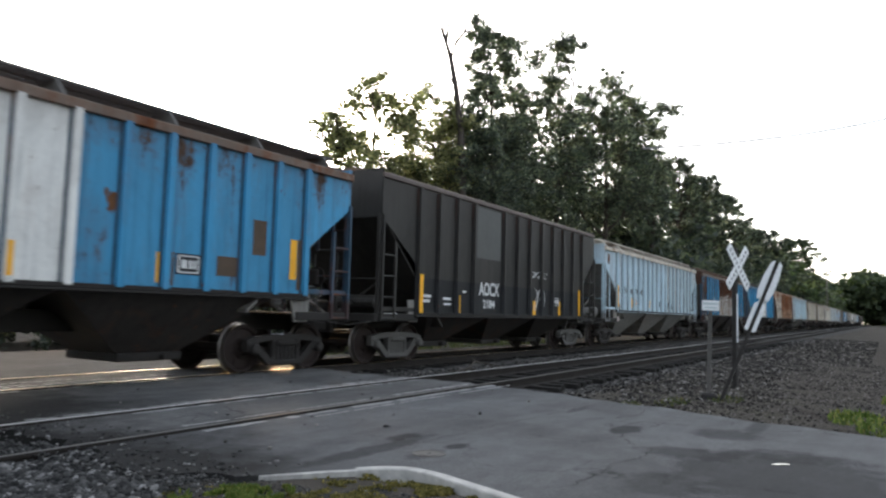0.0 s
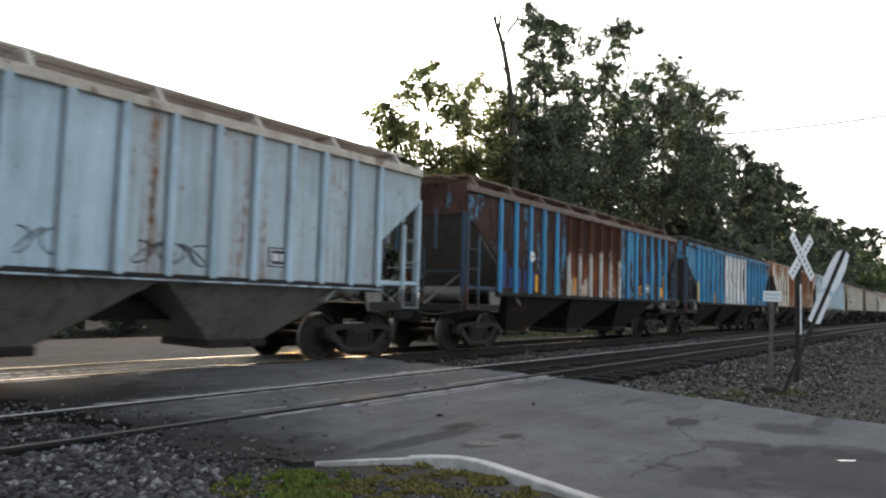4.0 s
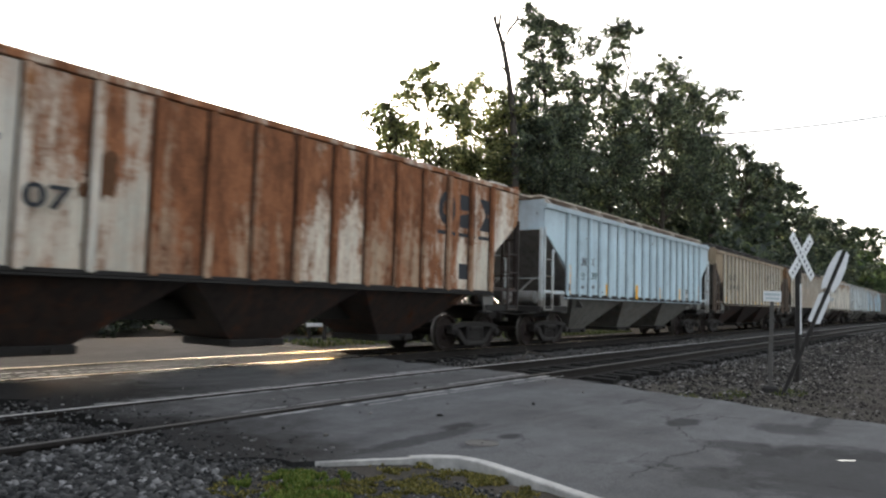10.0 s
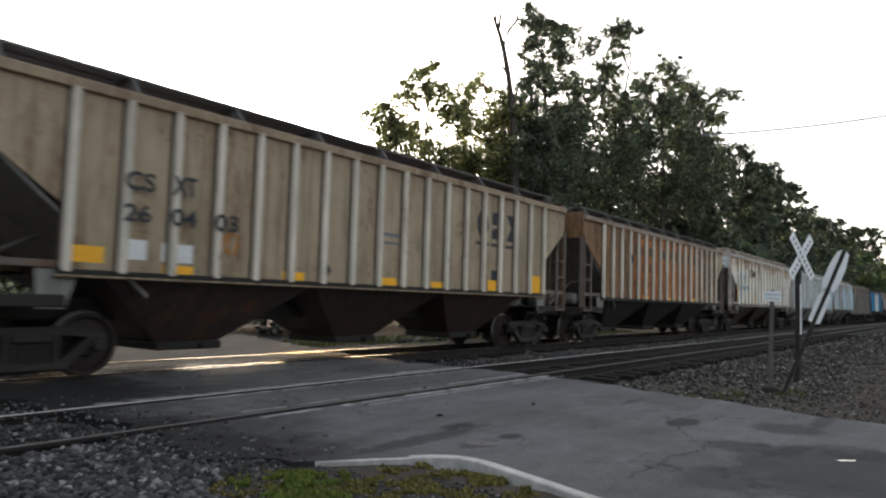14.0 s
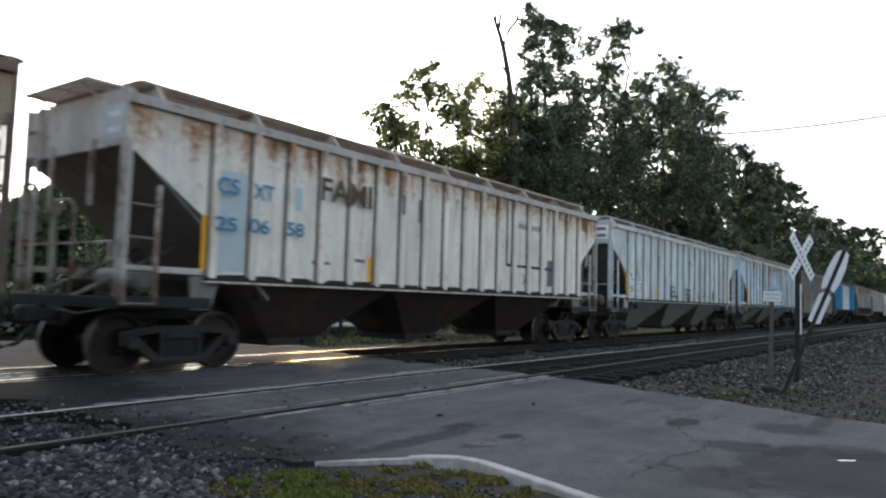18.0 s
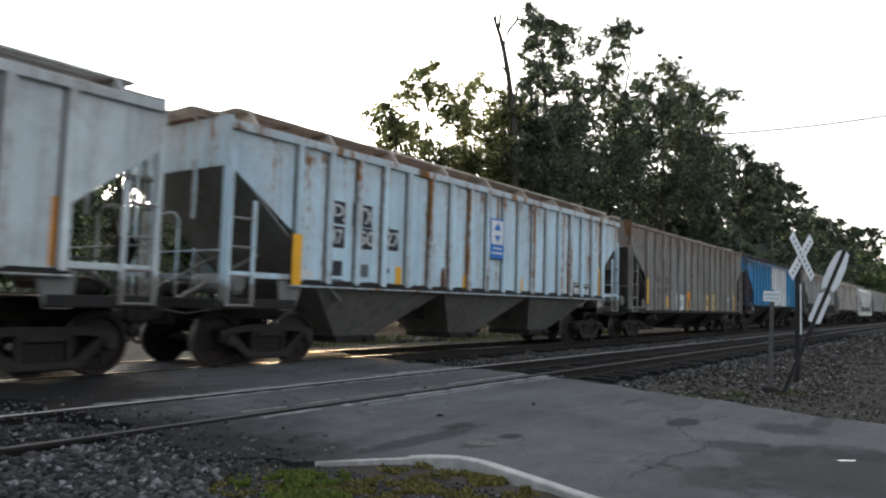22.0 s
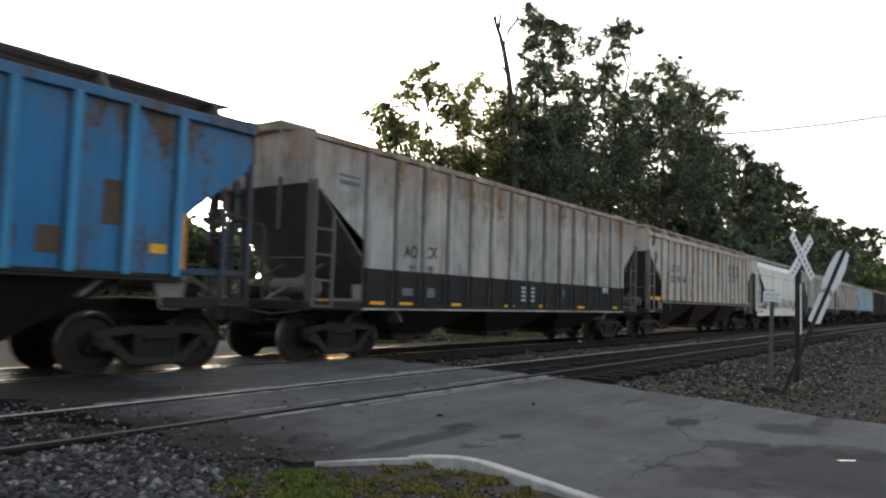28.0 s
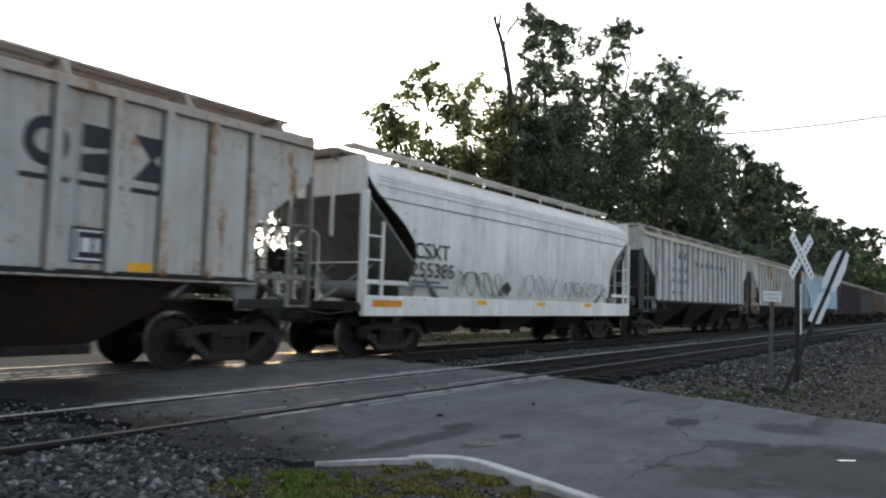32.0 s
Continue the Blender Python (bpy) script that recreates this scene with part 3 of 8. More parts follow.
def build_road():
    def left_near(y):
        if y <= 4.02:
            best = min(KERB_LINE, key=lambda p: abs(p.y - y))
            return best.x if y > -4 else 2.6 + (y + 4) * 0.34
        return 3.95 - 0.5 * math.sin(min(1, (y - 4.02) / 1.0) * math.pi / 2) + 0.35 * max(0, y - 5.0) + 0.07 * math.sin(y * 9) + 0.05 * math.sin(y * 21 + 1)

    def right_near(y):
        return 9.25 + 0.335 * y + 0.07 * math.sin(y * 3.1) + 0.05 * math.sin(y * 7.3 + 1)

    g = 0.115
    slab("road", left_near, right_near, list(np.arange(-30, -4, 2.0)) + list(np.arange(-4, NEAR - 0.75 - g, 0.18)) + [NEAR - 0.75 - g], -0.012, ASPHALT,
         "cracked and patched grey asphalt of the road at the crossing")
    rough = lambda x, y: x + 0.1 * math.sin(y * 9) + 0.07 * math.sin(y * 23)
    rows = lambda a, b: list(np.linspace(a, b, max(3, int((b - a) / 0.2))))
    for a, b in ((NEAR - 0.75 + g, NEAR + 0.75 - g), (NEAR + 0.75 + g, FAR - 0.75 - g), (FAR - 0.75 + g, FAR + 0.75 - g)):
        slab("road", lambda y: rough(3.75, y), lambda y: rough(11.2 + max(0, y - 8.3) * 0.2, y), rows(a, b), -0.012, ASPHALT_DARK,
             "dark asphalt infill between the rails of the crossing")
    slab("road", lambda y: -60.0, lambda y: rough(12.2 + 0.42 * (y - 12), y), rows(FAR + 0.75 + g, 18.6), -0.03, ASPHALT_OLD,
         "pale old asphalt beyond the tracks")
    b = Build().box(-60, 50, 20.9, 25.2, -0.9, -0.63)
    tagged(part("road", b, ASPHALT_OLD), "side road beyond the tracks, a little lower", "road", kind="structure")
    # groove floors
    for c in (NEAR, FAR):
        for s in (-0.75, 0.75):
            b = Build().box(3.7, 11.6, c + s - 0.13, c + s + 0.13, -0.2, -0.085)
            tagged(part("flangeway", b, TIE), "dark dirt packed into the flangeway groove", "groove", kind="structure")
    # worn pale edges of the asphalt along the near track
    for x0, x1, y, w in ((4.6, 11.2, NEAR - 0.75 - 0.19, 0.14), (5.2, 11.0, NEAR + 0.75 - 0.19, 0.12), (8.7, 11.3, NEAR + 0.75 + 0.22, 0.2), (4.2, 7.4, NEAR + 0.75 + 0.18, 0.1),
                         (6.3, 9.4, NEAR - 0.75 - 0.37, 0.07), (8.8, 11.2, NEAR - 0.75 + 0.22, 0.15), (5.0, 8.4, NEAR - 0.75 + 0.19, 0.08), (9.6, 11.4, NEAR - 0.75 - 0.4, 0.1)):
        n = 40
        xs = np.linspace(x0, x1, n)
        up = [(x, y + w * 0.5 * (0.1 + 0.9 * random.random())) for x in xs]
        dn = [(x, y - w * 0.5 * (0.2 + 0.9 * random.random())) for x in xs]
        b = Build()
        b.add([(x, yy, -0.008) for x, yy in up] + [(x, yy, -0.008) for x, yy in dn], [(i, i + 1, n + i + 1, n + i) for i in range(n - 1) if random.random() < 0.82])
        tagged(part("worn_asphalt_edge", b, WORN), "pale worn strip of asphalt along the rail", "road edge", kind="structure")
    # asphalt polished by traffic along the busy track
    for x0, x1, y, w in ((2.0, 9.6, FAR - 0.75 - 0.17, 0.05), (2.0, 9.0, FAR - 0.75 + 0.16, 0.04), (3.0, 6.6, FAR - 0.38, 0.05), (4.6, 8.6, FAR - 0.2, 0.04), (4.4, 7.0, FAR + 0.12, 0.05)):
        n = 60
        xs = np.linspace(x0, x1, n)
        up = [(x, y + w * 0.5 * (0.5 + random.random())) for x in xs]
        dn = [(x, y - w * 0.5 * (0.5 + random.random())) for x in xs]
        b = Build()
        b.add([(x, yy, -0.008) for x, yy in up] + [(x, yy, -0.008) for x, yy in dn], [(i, i + 1, n + i + 1, n + i) for i in range(n - 1) if random.random() < 0.8])
        tagged(part("polished_asphalt", b, POLISHED), "smooth oily strip of asphalt beside the rail", "road edge", kind="structure")
    # wet patch
    b = Build()
    ring = [(6.96 + 0.06 * math.cos(t) * (1 + 0.2 * math.sin(3 * t)) + 0.025 * math.sin(t), 0.81 - 0.07 * math.cos(t) + 0.011 * (1 + 0.5 * math.cos(3 * t + 1)) * math.sin(t), -0.007) for t in np.linspace(0, 2 * math.pi, 26)[:-1]]
    b.add(ring, [tuple(range(len(ring)))])
    tagged(part("puddle", b, plain("still_water", (0.02, 0.02, 0.02), 0.05, 0, 0.05, 3, 0.01)), "small puddle in the asphalt", "puddle", kind="structure")
    # sunken cover
    tagged(part("manhole_cover", Build().lathe([(0.02, 0.0), (0.02, 0.006), (0.1, 0.006), (0.1, 0.003), (0.13, 0.003), (0.13, 0.006), (0.15, 0.006), (0.15, 0.0)], 0, 24), STEEL_GREY, None, pose(5.42, 3.45, -0.013, 90, 0, 0)), "small round iron cover in the asphalt", "cover")
    # cracks that run across the road
    crack = plain("open_crack", (0.012, 0.012, 0.012), 0.95)
    for line, wide in ((((5.1, 1.99), (5.53, 1.98), (5.72, 1.93), (5.97, 2.0), (6.2, 1.94), (6.54, 1.87), (6.98, 1.94)), 1.0), (((6.98, 1.94), (7.04, 2.1), (7.33, 2.29), (7.95, 2.63), (8.39, 2.81)), 1.0), (((5.72, 1.93), (5.7, 1.86), (5.6, 1.8)), 1.0),
                       (((5.3, 3.81), (5.93, 3.8), (6.63, 3.77), (7.44, 3.72), (8.27, 3.61), (9.63, 3.54), (10.25, 3.44)), 0.6), (((8.14, 3.56), (8.26, 3.28), (8.25, 2.95), (8.05, 2.59)), 0.5), (((8.05, 2.59), (8.36, 2.28), (8.72, 2.24), (8.68, 1.67), (8.86, 1.44)), 1.2),
                       (((6.98, 1.94), (6.99, 1.71), (7.27, 1.32), (7.07, 1.13), (7.19, 0.71)), 0.8), (((9.04, 3.59), (9.37, 3.45), (9.25, 3.23)), 1.6), (((8.69, 2.87), (9.23, 2.72), (9.6, 2.75)), 1.4), (((8.86, 1.44), (9.1, 0.9), (9.6, 0.5)), 1.0), (((7.95, 2.63), (8.6, 2.5), (8.72, 2.24)), 1.2)):
        pts = smooth_line([(*p, 0) for p in line], 11)
        b = Build()
        v = []
        for i, p in enumerate(pts):
            d = (pts[min(i + 1, len(pts) - 1)] - pts[max(0, i - 1)]).normalized()
            s = Vector((-d.y, d.x, 0))
            j = random.uniform(-0.03, 0.03)
            w = random.uniform(0.002, 0.011) * wide
            v += [tuple(p + s * (j + w) + Vector((0, 0, -0.0075))), tuple(p + s * (j - w) + Vector((0, 0, -0.0075)))]
        b.add(v, [(2 * i, 2 * i + 2, 2 * i + 3, 2 * i + 1) for i in range(len(pts) - 1)])
        tagged(part("crack", b, crack), "open crack in the asphalt", "crack", kind="structure")
    # kerb
    b = Build()
    sect = [(-0.055, -0.25), (-0.055, 0.002), (-0.047, 0.01), (0.042, 0.01), (0.055, -0.002), (0.06, -0.25)]
    v = []
    for i, p in enumerate(KERB_LINE):
        d = (KERB_LINE[min(i + 1, len(KERB_LINE) - 1)] - KERB_LINE[max(0, i - 1)]).normalized()
        s = Vector((d.y, -d.x))
        w = 1.0 if i < len(KERB_LINE) - 5 else 0.55 + 0.09 * (len(KERB_LINE) - 1 - i)
        v += [(p.x + s.x * a * w, p.y + s.y * a * w, z * (1.0 if i < len(KERB_LINE) - 8 else 0.4) - 0.02) for a, z in sect]
    k = len(sect)
    f = [(i * k + j, i * k + j + 1, (i + 1) * k + j + 1, (i + 1) * k + j) for i in range(len(KERB_LINE) - 1) for j in range(k - 1)]
    f += [tuple(range(k)), tuple(range((len(KERB_LINE) - 1) * k, len(KERB_LINE) * k))]
    b.add(v, f)
    tagged(part("kerb", b, CONCRETE), "pale concrete kerb that bends round the corner of the verge", "kerb", kind="structure")


def rail_mesh(x0, x1):
    prof = [(-0.07, -0.172), (-0.07, -0.16), (-0.012, -0.14), (-0.012, -0.045), (-0.036, -0.034), (-0.036, -0.006), (-0.028, 0.0),
            (0.028, 0.0), (0.036, -0.006), (0.036, -0.034), (0.012, -0.045), (0.012, -0.14), (0.07, -0.16), (0.07, -0.172)]
    return Build().add([(x0, y, z) for y, z in prof] + [(x1, y, z) for y, z in prof], [(i, i + 1, 15 + i, 14 + i) for i in range(13)] + [(13, 0, 14, 27), tuple(range(13, -1, -1)), tuple(range(14, 28))])


def tie_gap(x, y):
    """How far the ballast has sunk round the ends of the near track's sleepers."""
    return 0.1 * np.clip((x - 11.6) / 0.8, 0, 1) * np.clip(1.25 - abs(y - NEAR) / 1.5, 0, 1) ** 0.5


def build_tracks():
    for c, top, word in ((NEAR, RAIL_TOP_DULL, "empty"), (FAR, RAIL_TOP, "busy")):
        for s in (-0.75, 0.75):
            ob = part("rail", rail_mesh(-60, 420), RAIL_SIDE, None, pose(0, c + s, 0))
            tagged(ob, "rusty steel rail of the %s track" % word, "rail", kind="structure")
            top_of = RAIL_HEAD_RUST if c == NEAR and s < 0 else top
            head = Build().box(-60, 420, -0.0275, 0.0275, -0.004, 0.0015)
            part("rail_head", head, top_of, ob, None, "polished running surface" if c == FAR else "dull running surface")
    # ballast bed with shoulders
    xs = np.concatenate([np.arange(-30, 3.6, 0.4), np.linspace(3.6, 11.4, 6), np.arange(11.8, 60, 0.4), np.arange(62, 420, 6.0)])
    prof = [(NEAR - 3.1, -0.40), (NEAR - 2.4, -0.28), (NEAR - 1.75, -0.215), (NEAR - 1.3, -0.205), (NEAR - 0.6, -0.2), (NEAR, -0.2), (NEAR + 0.6, -0.2), (NEAR + 1.4, -0.2), ((NEAR + FAR) / 2, -0.25),
            (FAR - 1.4, -0.2), (FAR - 0.6, -0.2), (FAR, -0.2), (FAR + 0.6, -0.2), (FAR + 1.5, -0.205), (FAR + 2.2, -0.3), (FAR + 3.2, -0.42)]
    nx, ny = len(xs), len(prof)
    v = np.array([(x, y, z) for x in xs for y, z in prof])
    v[:, 2] += RNG.normal(0, 0.012, len(v)) + np.where(v[:, 1] < NEAR - 0.8, 0.13, 0.09) * np.clip((5 - v[:, 0]) / 1.2, 0, 1) * (v[:, 2] > -0.27)
    v[:, 2] -= tie_gap(v[:, 0], v[:, 1])
    i = (np.arange(nx - 1)[:, None] * ny + np.arange(ny - 1)).ravel()
    tagged(soup("ballast", v, np.stack([i, i + ny, i + ny + 1, i + 1], 1), BALLAST), "dark crushed-stone ballast under both tracks", "ballast", kind="structure")
    # sleepers, one by one where they can be told apart
    tie = shared("tie", lambda b: b.box(-0.11, 0.11, -1.33, 1.33, -0.36, -0.165, 0.012))
    plate = shared("tie_plate", lambda b: b.box(-0.09, 0.09, -0.13, 0.13, -0.168, -0.155, 0.004))
    for c, x0, x1 in ((NEAR, -4.0, 3.5), (NEAR, 11.5, 52.0), (FAR, 11.9, 34.0)):
        x = x0
        while x < x1:
            ob = part("tie", tie, TIE, None, pose(x, c + random.uniform(-0.09, 0.09), random.uniform(-0.016, 0.01), 0, 0, random.uniform(-2, 2)))
            tagged(ob, "dark creosoted wooden sleeper sunk in ballast", "railway sleeper", group="sleepers", kind="structure")
            if x < 26:
                for s in (-0.75, 0.75):
                    part("tie_plate", plate, RAIL_SIDE, ob, pose(0, s, 0))
            x += 0.52 + random.uniform(-0.03, 0.03)


def rocks(name, n, area, size, material, label, zfun, keep=None):
    """Crushed stones, scattered at random over a rectangle, each an uneven octahedron."""
    x = RNG.uniform(area[0], area[1], n)
    y = RNG.uniform(area[2], area[3], n)
    if keep is not None:
        k = keep(x, y)
        x, y = x[k], y[k]
        n = len(x)
    z = zfun(x, y)
    base = np.array([(1, 0, 0), (-1, 0, 0), (0, 1, 0), (0, -1, 0), (0, 0, 1), (0, 0, -1), (0.6, 0.6, 0.55), (-0.6, 0.5, 0.6)])
    faces = np.array([(0, 6, 4), (0, 2, 6), (2, 7, 6), (6, 7, 4), (2, 1, 7), (1, 4, 7), (1, 3, 4), (3, 0, 4), (2, 0, 5), (1, 2, 5), (3, 1, 5), (0, 3, 5)])
    s = RNG.uniform(size[0], size[1], (n, 1, 1)) * RNG.uniform(0.5, 1.4, (n, 1, 3)) * np.array([1.15, 1.0, 0.7]) * RNG.uniform(0.75, 1.2, (n, 8, 1))
    v = base[None] * s
    a = RNG.uniform(0, 2 * np.pi, n)
    t = RNG.uniform(-0.6, 0.6, n)
    vx, vy, vz = v[..., 0], v[..., 1], v[..., 2]
    vy, vz = vy * np.cos(t)[:, None] - vz * np.sin(t)[:, None], vy * np.sin(t)[:, None] + vz * np.cos(t)[:, None]
    vx, vy = vx * np.cos(a)[:, None] - vy * np.sin(a)[:, None], vx * np.sin(a)[:, None] + vy * np.cos(a)[:, None]
    v = np.stack([vx + x[:, None], vy + y[:, None], vz + (z + s[:, 0, 2] * 0.35)[:, None]], -1)
    f = faces[None] + (np.arange(n) * 8)[:, None, None]
    return tagged(soup(name, v.reshape(-1, 3), f.reshape(-1, 3), material), label, "stones", kind="stuff")


def bed_z(x, y):
    """Top of the ballast or of the earth."""
    heap = np.where(y < NEAR - 0.8, 0.13, 0.09) * np.clip((5 - x) / 1.2, 0, 1) * ((y > 4.4) & (y < 13.2))
    heap = heap * np.clip((y - 4.36) / 0.65, 0, 1)
    return np.maximum(-tie_gap(x, y) + np.interp(y, [3.66, 4.36, 5.0, 5.5, 12.7, 13.4, 14.4], [-0.40, -0.28, -0.215, -0.2, -0.2, -0.3, -0.42]) + heap, ground_z(x, y))


def build_stones():
    rails = lambda y: (abs(y - NEAR + 0.75) > 0.09) & (abs(y - NEAR - 0.75) > 0.09)
    left_road = lambda x, y: x < np.where(y < 5.0, 4.0 - 0.5 * np.sin(np.clip(y - 4.0, 0, 1) * 1.57), 3.45 + 0.35 * (y - 5.0)) + 0.05
    rocks("gravel", 17000, (0.9, 4.2, 2.9, 6.05), (0.011, 0.045), STONES, "loose pale and dark crushed stones beside the track", bed_z,
          lambda x, y: left_road(x, y) & ((y > 4.35) | (x < 2.94 + 0.754 * (y - 3.85) + 0.1 * np.sin(y * 9))) & rails(y))
    rocks("gravel", 12000, (1.8, 4.7, 1.6, 4.4), (0.005, 0.016), STONES, "fine grit strewn over the verge", bed_z, lambda x, y: x < np.where(y < 3.3, 4.3, 4.0))
    rocks("gravel", 9000, (-9, 3.0, -7, 5.6), (0.008, 0.03), STONES, "loose stones strewn thinly over the earth", bed_z, lambda x, y: ((x < 0.95) | (y < 1.7)) & (x < 2.2 + 0.3 * (y + 4)))
    rocks("gravel", 6500, (-2, 4.3, 6.0, 8.6), (0.014, 0.038), STONES, "dark stones between the rails", lambda x, y: np.full(len(x), -0.1), lambda x, y: (x < 3.75 + 0.3 * np.sin(y * 5)) & rails(y))
    rocks("gravel", 1500, (3.1, 5.2, 4.0, 6.0), (0.006, 0.024), STONES, "stones spilled over the end of the asphalt", lambda x, y: np.full(len(x), -0.012), lambda x, y: rails(y) & (x > 3.3) & (x < 3.55 + 1.1 * RNG.random(len(x)) ** 3))
    rocks("gravel", 700, (2.8, 5.2, 6.1, 8.5), (0.01, 0.026), STONES, "pale stones spilled on the asphalt", lambda x, y: np.full(len(x), -0.012), lambda x, y: rails(y) & (x < 3.7 + 1.2 * RNG.random(len(x))))
    rocks("gravel", 3000, (-3, 4.0, 8.6, 10.3), (0.018, 0.04), STONES_DARK, "dark stones between the tracks", lambda x, y: np.full(len(x), -0.13))
    rocks("gravel", 9000, (10.6, 30, 1.6, 6.0), (0.012, 0.04), STONES_MID, "loose crushed stones on the railway bank", bed_z,
          lambda x, y: (x > 9.75 + 0.335 * y + 0.35 * RNG.random(len(x))) & rails(y) & (y < 5.35) & (RNG.random(len(x)) < np.clip(1.3 - abs(y - 4.2) / 2.0, 0.1, 1)))
    rocks("gravel", 12000, (10.4, 32, -2.0, 4.2), (0.007, 0.026), STONES_MID, "fine stones strewn over the bare earth", bed_z, lambda x, y: x > 9.7 + 0.335 * y)
    rocks("gravel", 3500, (30, 70, 0.5, 6.0), (0.03, 0.06), STONES_MID, "loose crushed stones on the railway bank", bed_z)
    rocks("gravel", 6500, (11.4, 40, 6.1, 13.2), (0.02, 0.045), STONES_DARK, "dark crushed stones between the tracks", lambda x, y: -0.21 - tie_gap(x, y), lambda x, y: rails(y))
    rocks("gravel", 46, (4.4, 10.5, 4.2, 10.2), (0.012, 0.035), STONES_DARK, "stray stones lying on the crossing", lambda x, y: np.full(len(x), -0.012), lambda x, y: rails(y))


def blades(name, n, spots, height, material, label, width=0.008, lean=0.5, keep=None):
    """Grass: narrow bent blades scattered round the given spots (x, y, rx, ry)."""
    per = [max(1, int(n * s[2] * s[3] / sum(q[2] * q[3] for q in spots))) for s in spots]
    pts = []
    for (cx, cy, rx, ry), k in zip(spots, per):
        r, a = np.sqrt(RNG.random(k)), RNG.uniform(0, 2 * np.pi, k)
        pts.append(np.stack([cx + rx * r * np.cos(a), cy + ry * r * np.sin(a)], 1))
    p = np.concatenate(pts)
    if keep is not None:
        p = p[keep(p[:, 0], p[:, 1])]
    m = len(p)
    z = bed_z(p[:, 0], p[:, 1])
    h = height * RNG.uniform(0.35, 1.15, m)
    a = RNG.uniform(0, 2 * np.pi, m)
    d = np.stack([np.cos(a), np.sin(a)], 1)
    w = width * RNG.uniform(0.6, 1.4, m)
    off = np.stack([-d[:, 1], d[:, 0]], 1) * w[:, None]
    bend = d * (h * RNG.uniform(0.1, lean, m))[:, None]
    v = np.zeros((m, 5, 3))
    v[:, 0, :2], v[:, 1, :2] = p - off, p + off
    v[:, 0, 2] = v[:, 1, 2] = z - 0.01
    v[:, 2, :2], v[:, 3, :2] = p + off * 0.7 + bend * 0.4, p - off * 0.7 + bend * 0.4
    v[:, 2, 2] = v[:, 3, 2] = z + h * 0.6
    v[:, 4, :2], v[:, 4, 2] = p + bend, z + h
    i = np.arange(m)[:, None] * 5
    f = np.concatenate([i + np.array([[0, 1, 2]]), i + np.array([[0, 2, 3]]), i + np.array([[3, 2, 4]])])
    return tagged(soup(name, v.reshape(-1, 3), f, material), label, "grass", kind="stuff")


def build_grass():
    kx = lambda y: np.interp(y, [p.y for p in KERB_LINE[:44]], [p.x for p in KERB_LINE[:44]]) - 0.09
    tuft = lambda x, y, s, o: np.array([noise.noise((p * s + o, q * s, o)) for p, q in zip(x, y)])
    wild = lambda x, y, edge: (x < np.minimum(kx(y), 4.9 - 0.9 * np.clip(y - 3.5, 0, 1))) & (y < 4.3 + 0.1 * np.sin(x * 9)) & (x > edge)
    blades("moss", 52000, [(4.0, 2.7, 0.75, 0.75), (4.35, 2.3, 0.4, 0.7), (3.6, 3.2, 0.5, 0.4), (4.35, 3.5, 0.25, 0.25), (3.2, 2.6, 0.8, 0.8), (3.2, 4.0, 0.4, 0.35)], 0.022, MOSS, "yellow-green moss and stunted weeds on the verge", 0.007, 0.9, lambda x, y: wild(x, y, 2.3) & (tuft(x, y, 3.4, 3.0) + 0.5 * tuft(x, y, 11.0, 5.0) > 0.1))
    blades("grass", 26000, [(3.5, 3.98, 0.33, 0.22), (3.3, 3.75, 0.25, 0.2), (3.7, 3.7, 0.22, 0.2), (3.2, 3.3, 0.3, 0.25)], 0.036, GRASS, "short bright grass on the verge", 0.006, 0.6, lambda x, y: wild(x, y, 2.5) & (tuft(x, y, 3.0, 9.0) + 0.5 * tuft(x, y, 12.0, 2.0) > 0.03))
    blades("moss", 16000, [(-2.5, -1.0, 4.5, 4.5), (1.6, 0.6, 1.8, 1.6)], 0.03, MOSS, "thin moss and weeds on the trodden earth", 0.008, 0.9, lambda x, y: (x < 2.4 + 0.33 * (y + 4)) & (tuft(x, y, 1.6, 4.0) + 0.4 * tuft(x, y, 7.0, 6.0) > 0.12))
    blades("grass", 5000, [(13.6, 0.45, 1.0, 0.4), (12.3, 0.1, 0.7, 0.3), (17.0, -0.4, 1.8, 0.5), (22.5, -0.6, 2.6, 0.6), (28, -1.0, 4, 0.6)], 0.1, GRASS, "bright tufts of grass beside the railway bank", 0.016)
    blades("grass", 4000, [(36, -1.2, 8, 1.0), (58, -2.5, 14, 1.5), (90, -4, 22, 2.0)], 0.3, GRASS_DULL, "taller grass along the bank", 0.05)
    blades("grass", 420, [(14.3, 2.6, 0.6, 0.35), (12.9, 3.2, 0.7, 0.25), (11.9, 3.7, 0.5, 0.2)], 0.06, GRASS_DULL, "sparse weeds round the sign posts", 0.012)
    blades("grass", 3500, [(17, 16.8, 3.0, 1.0), (22, 18, 6, 2.5), (34, 17, 9, 2.0)], 0.13, GRASS_DULL, "rough grass beyond the tracks", 0.03)


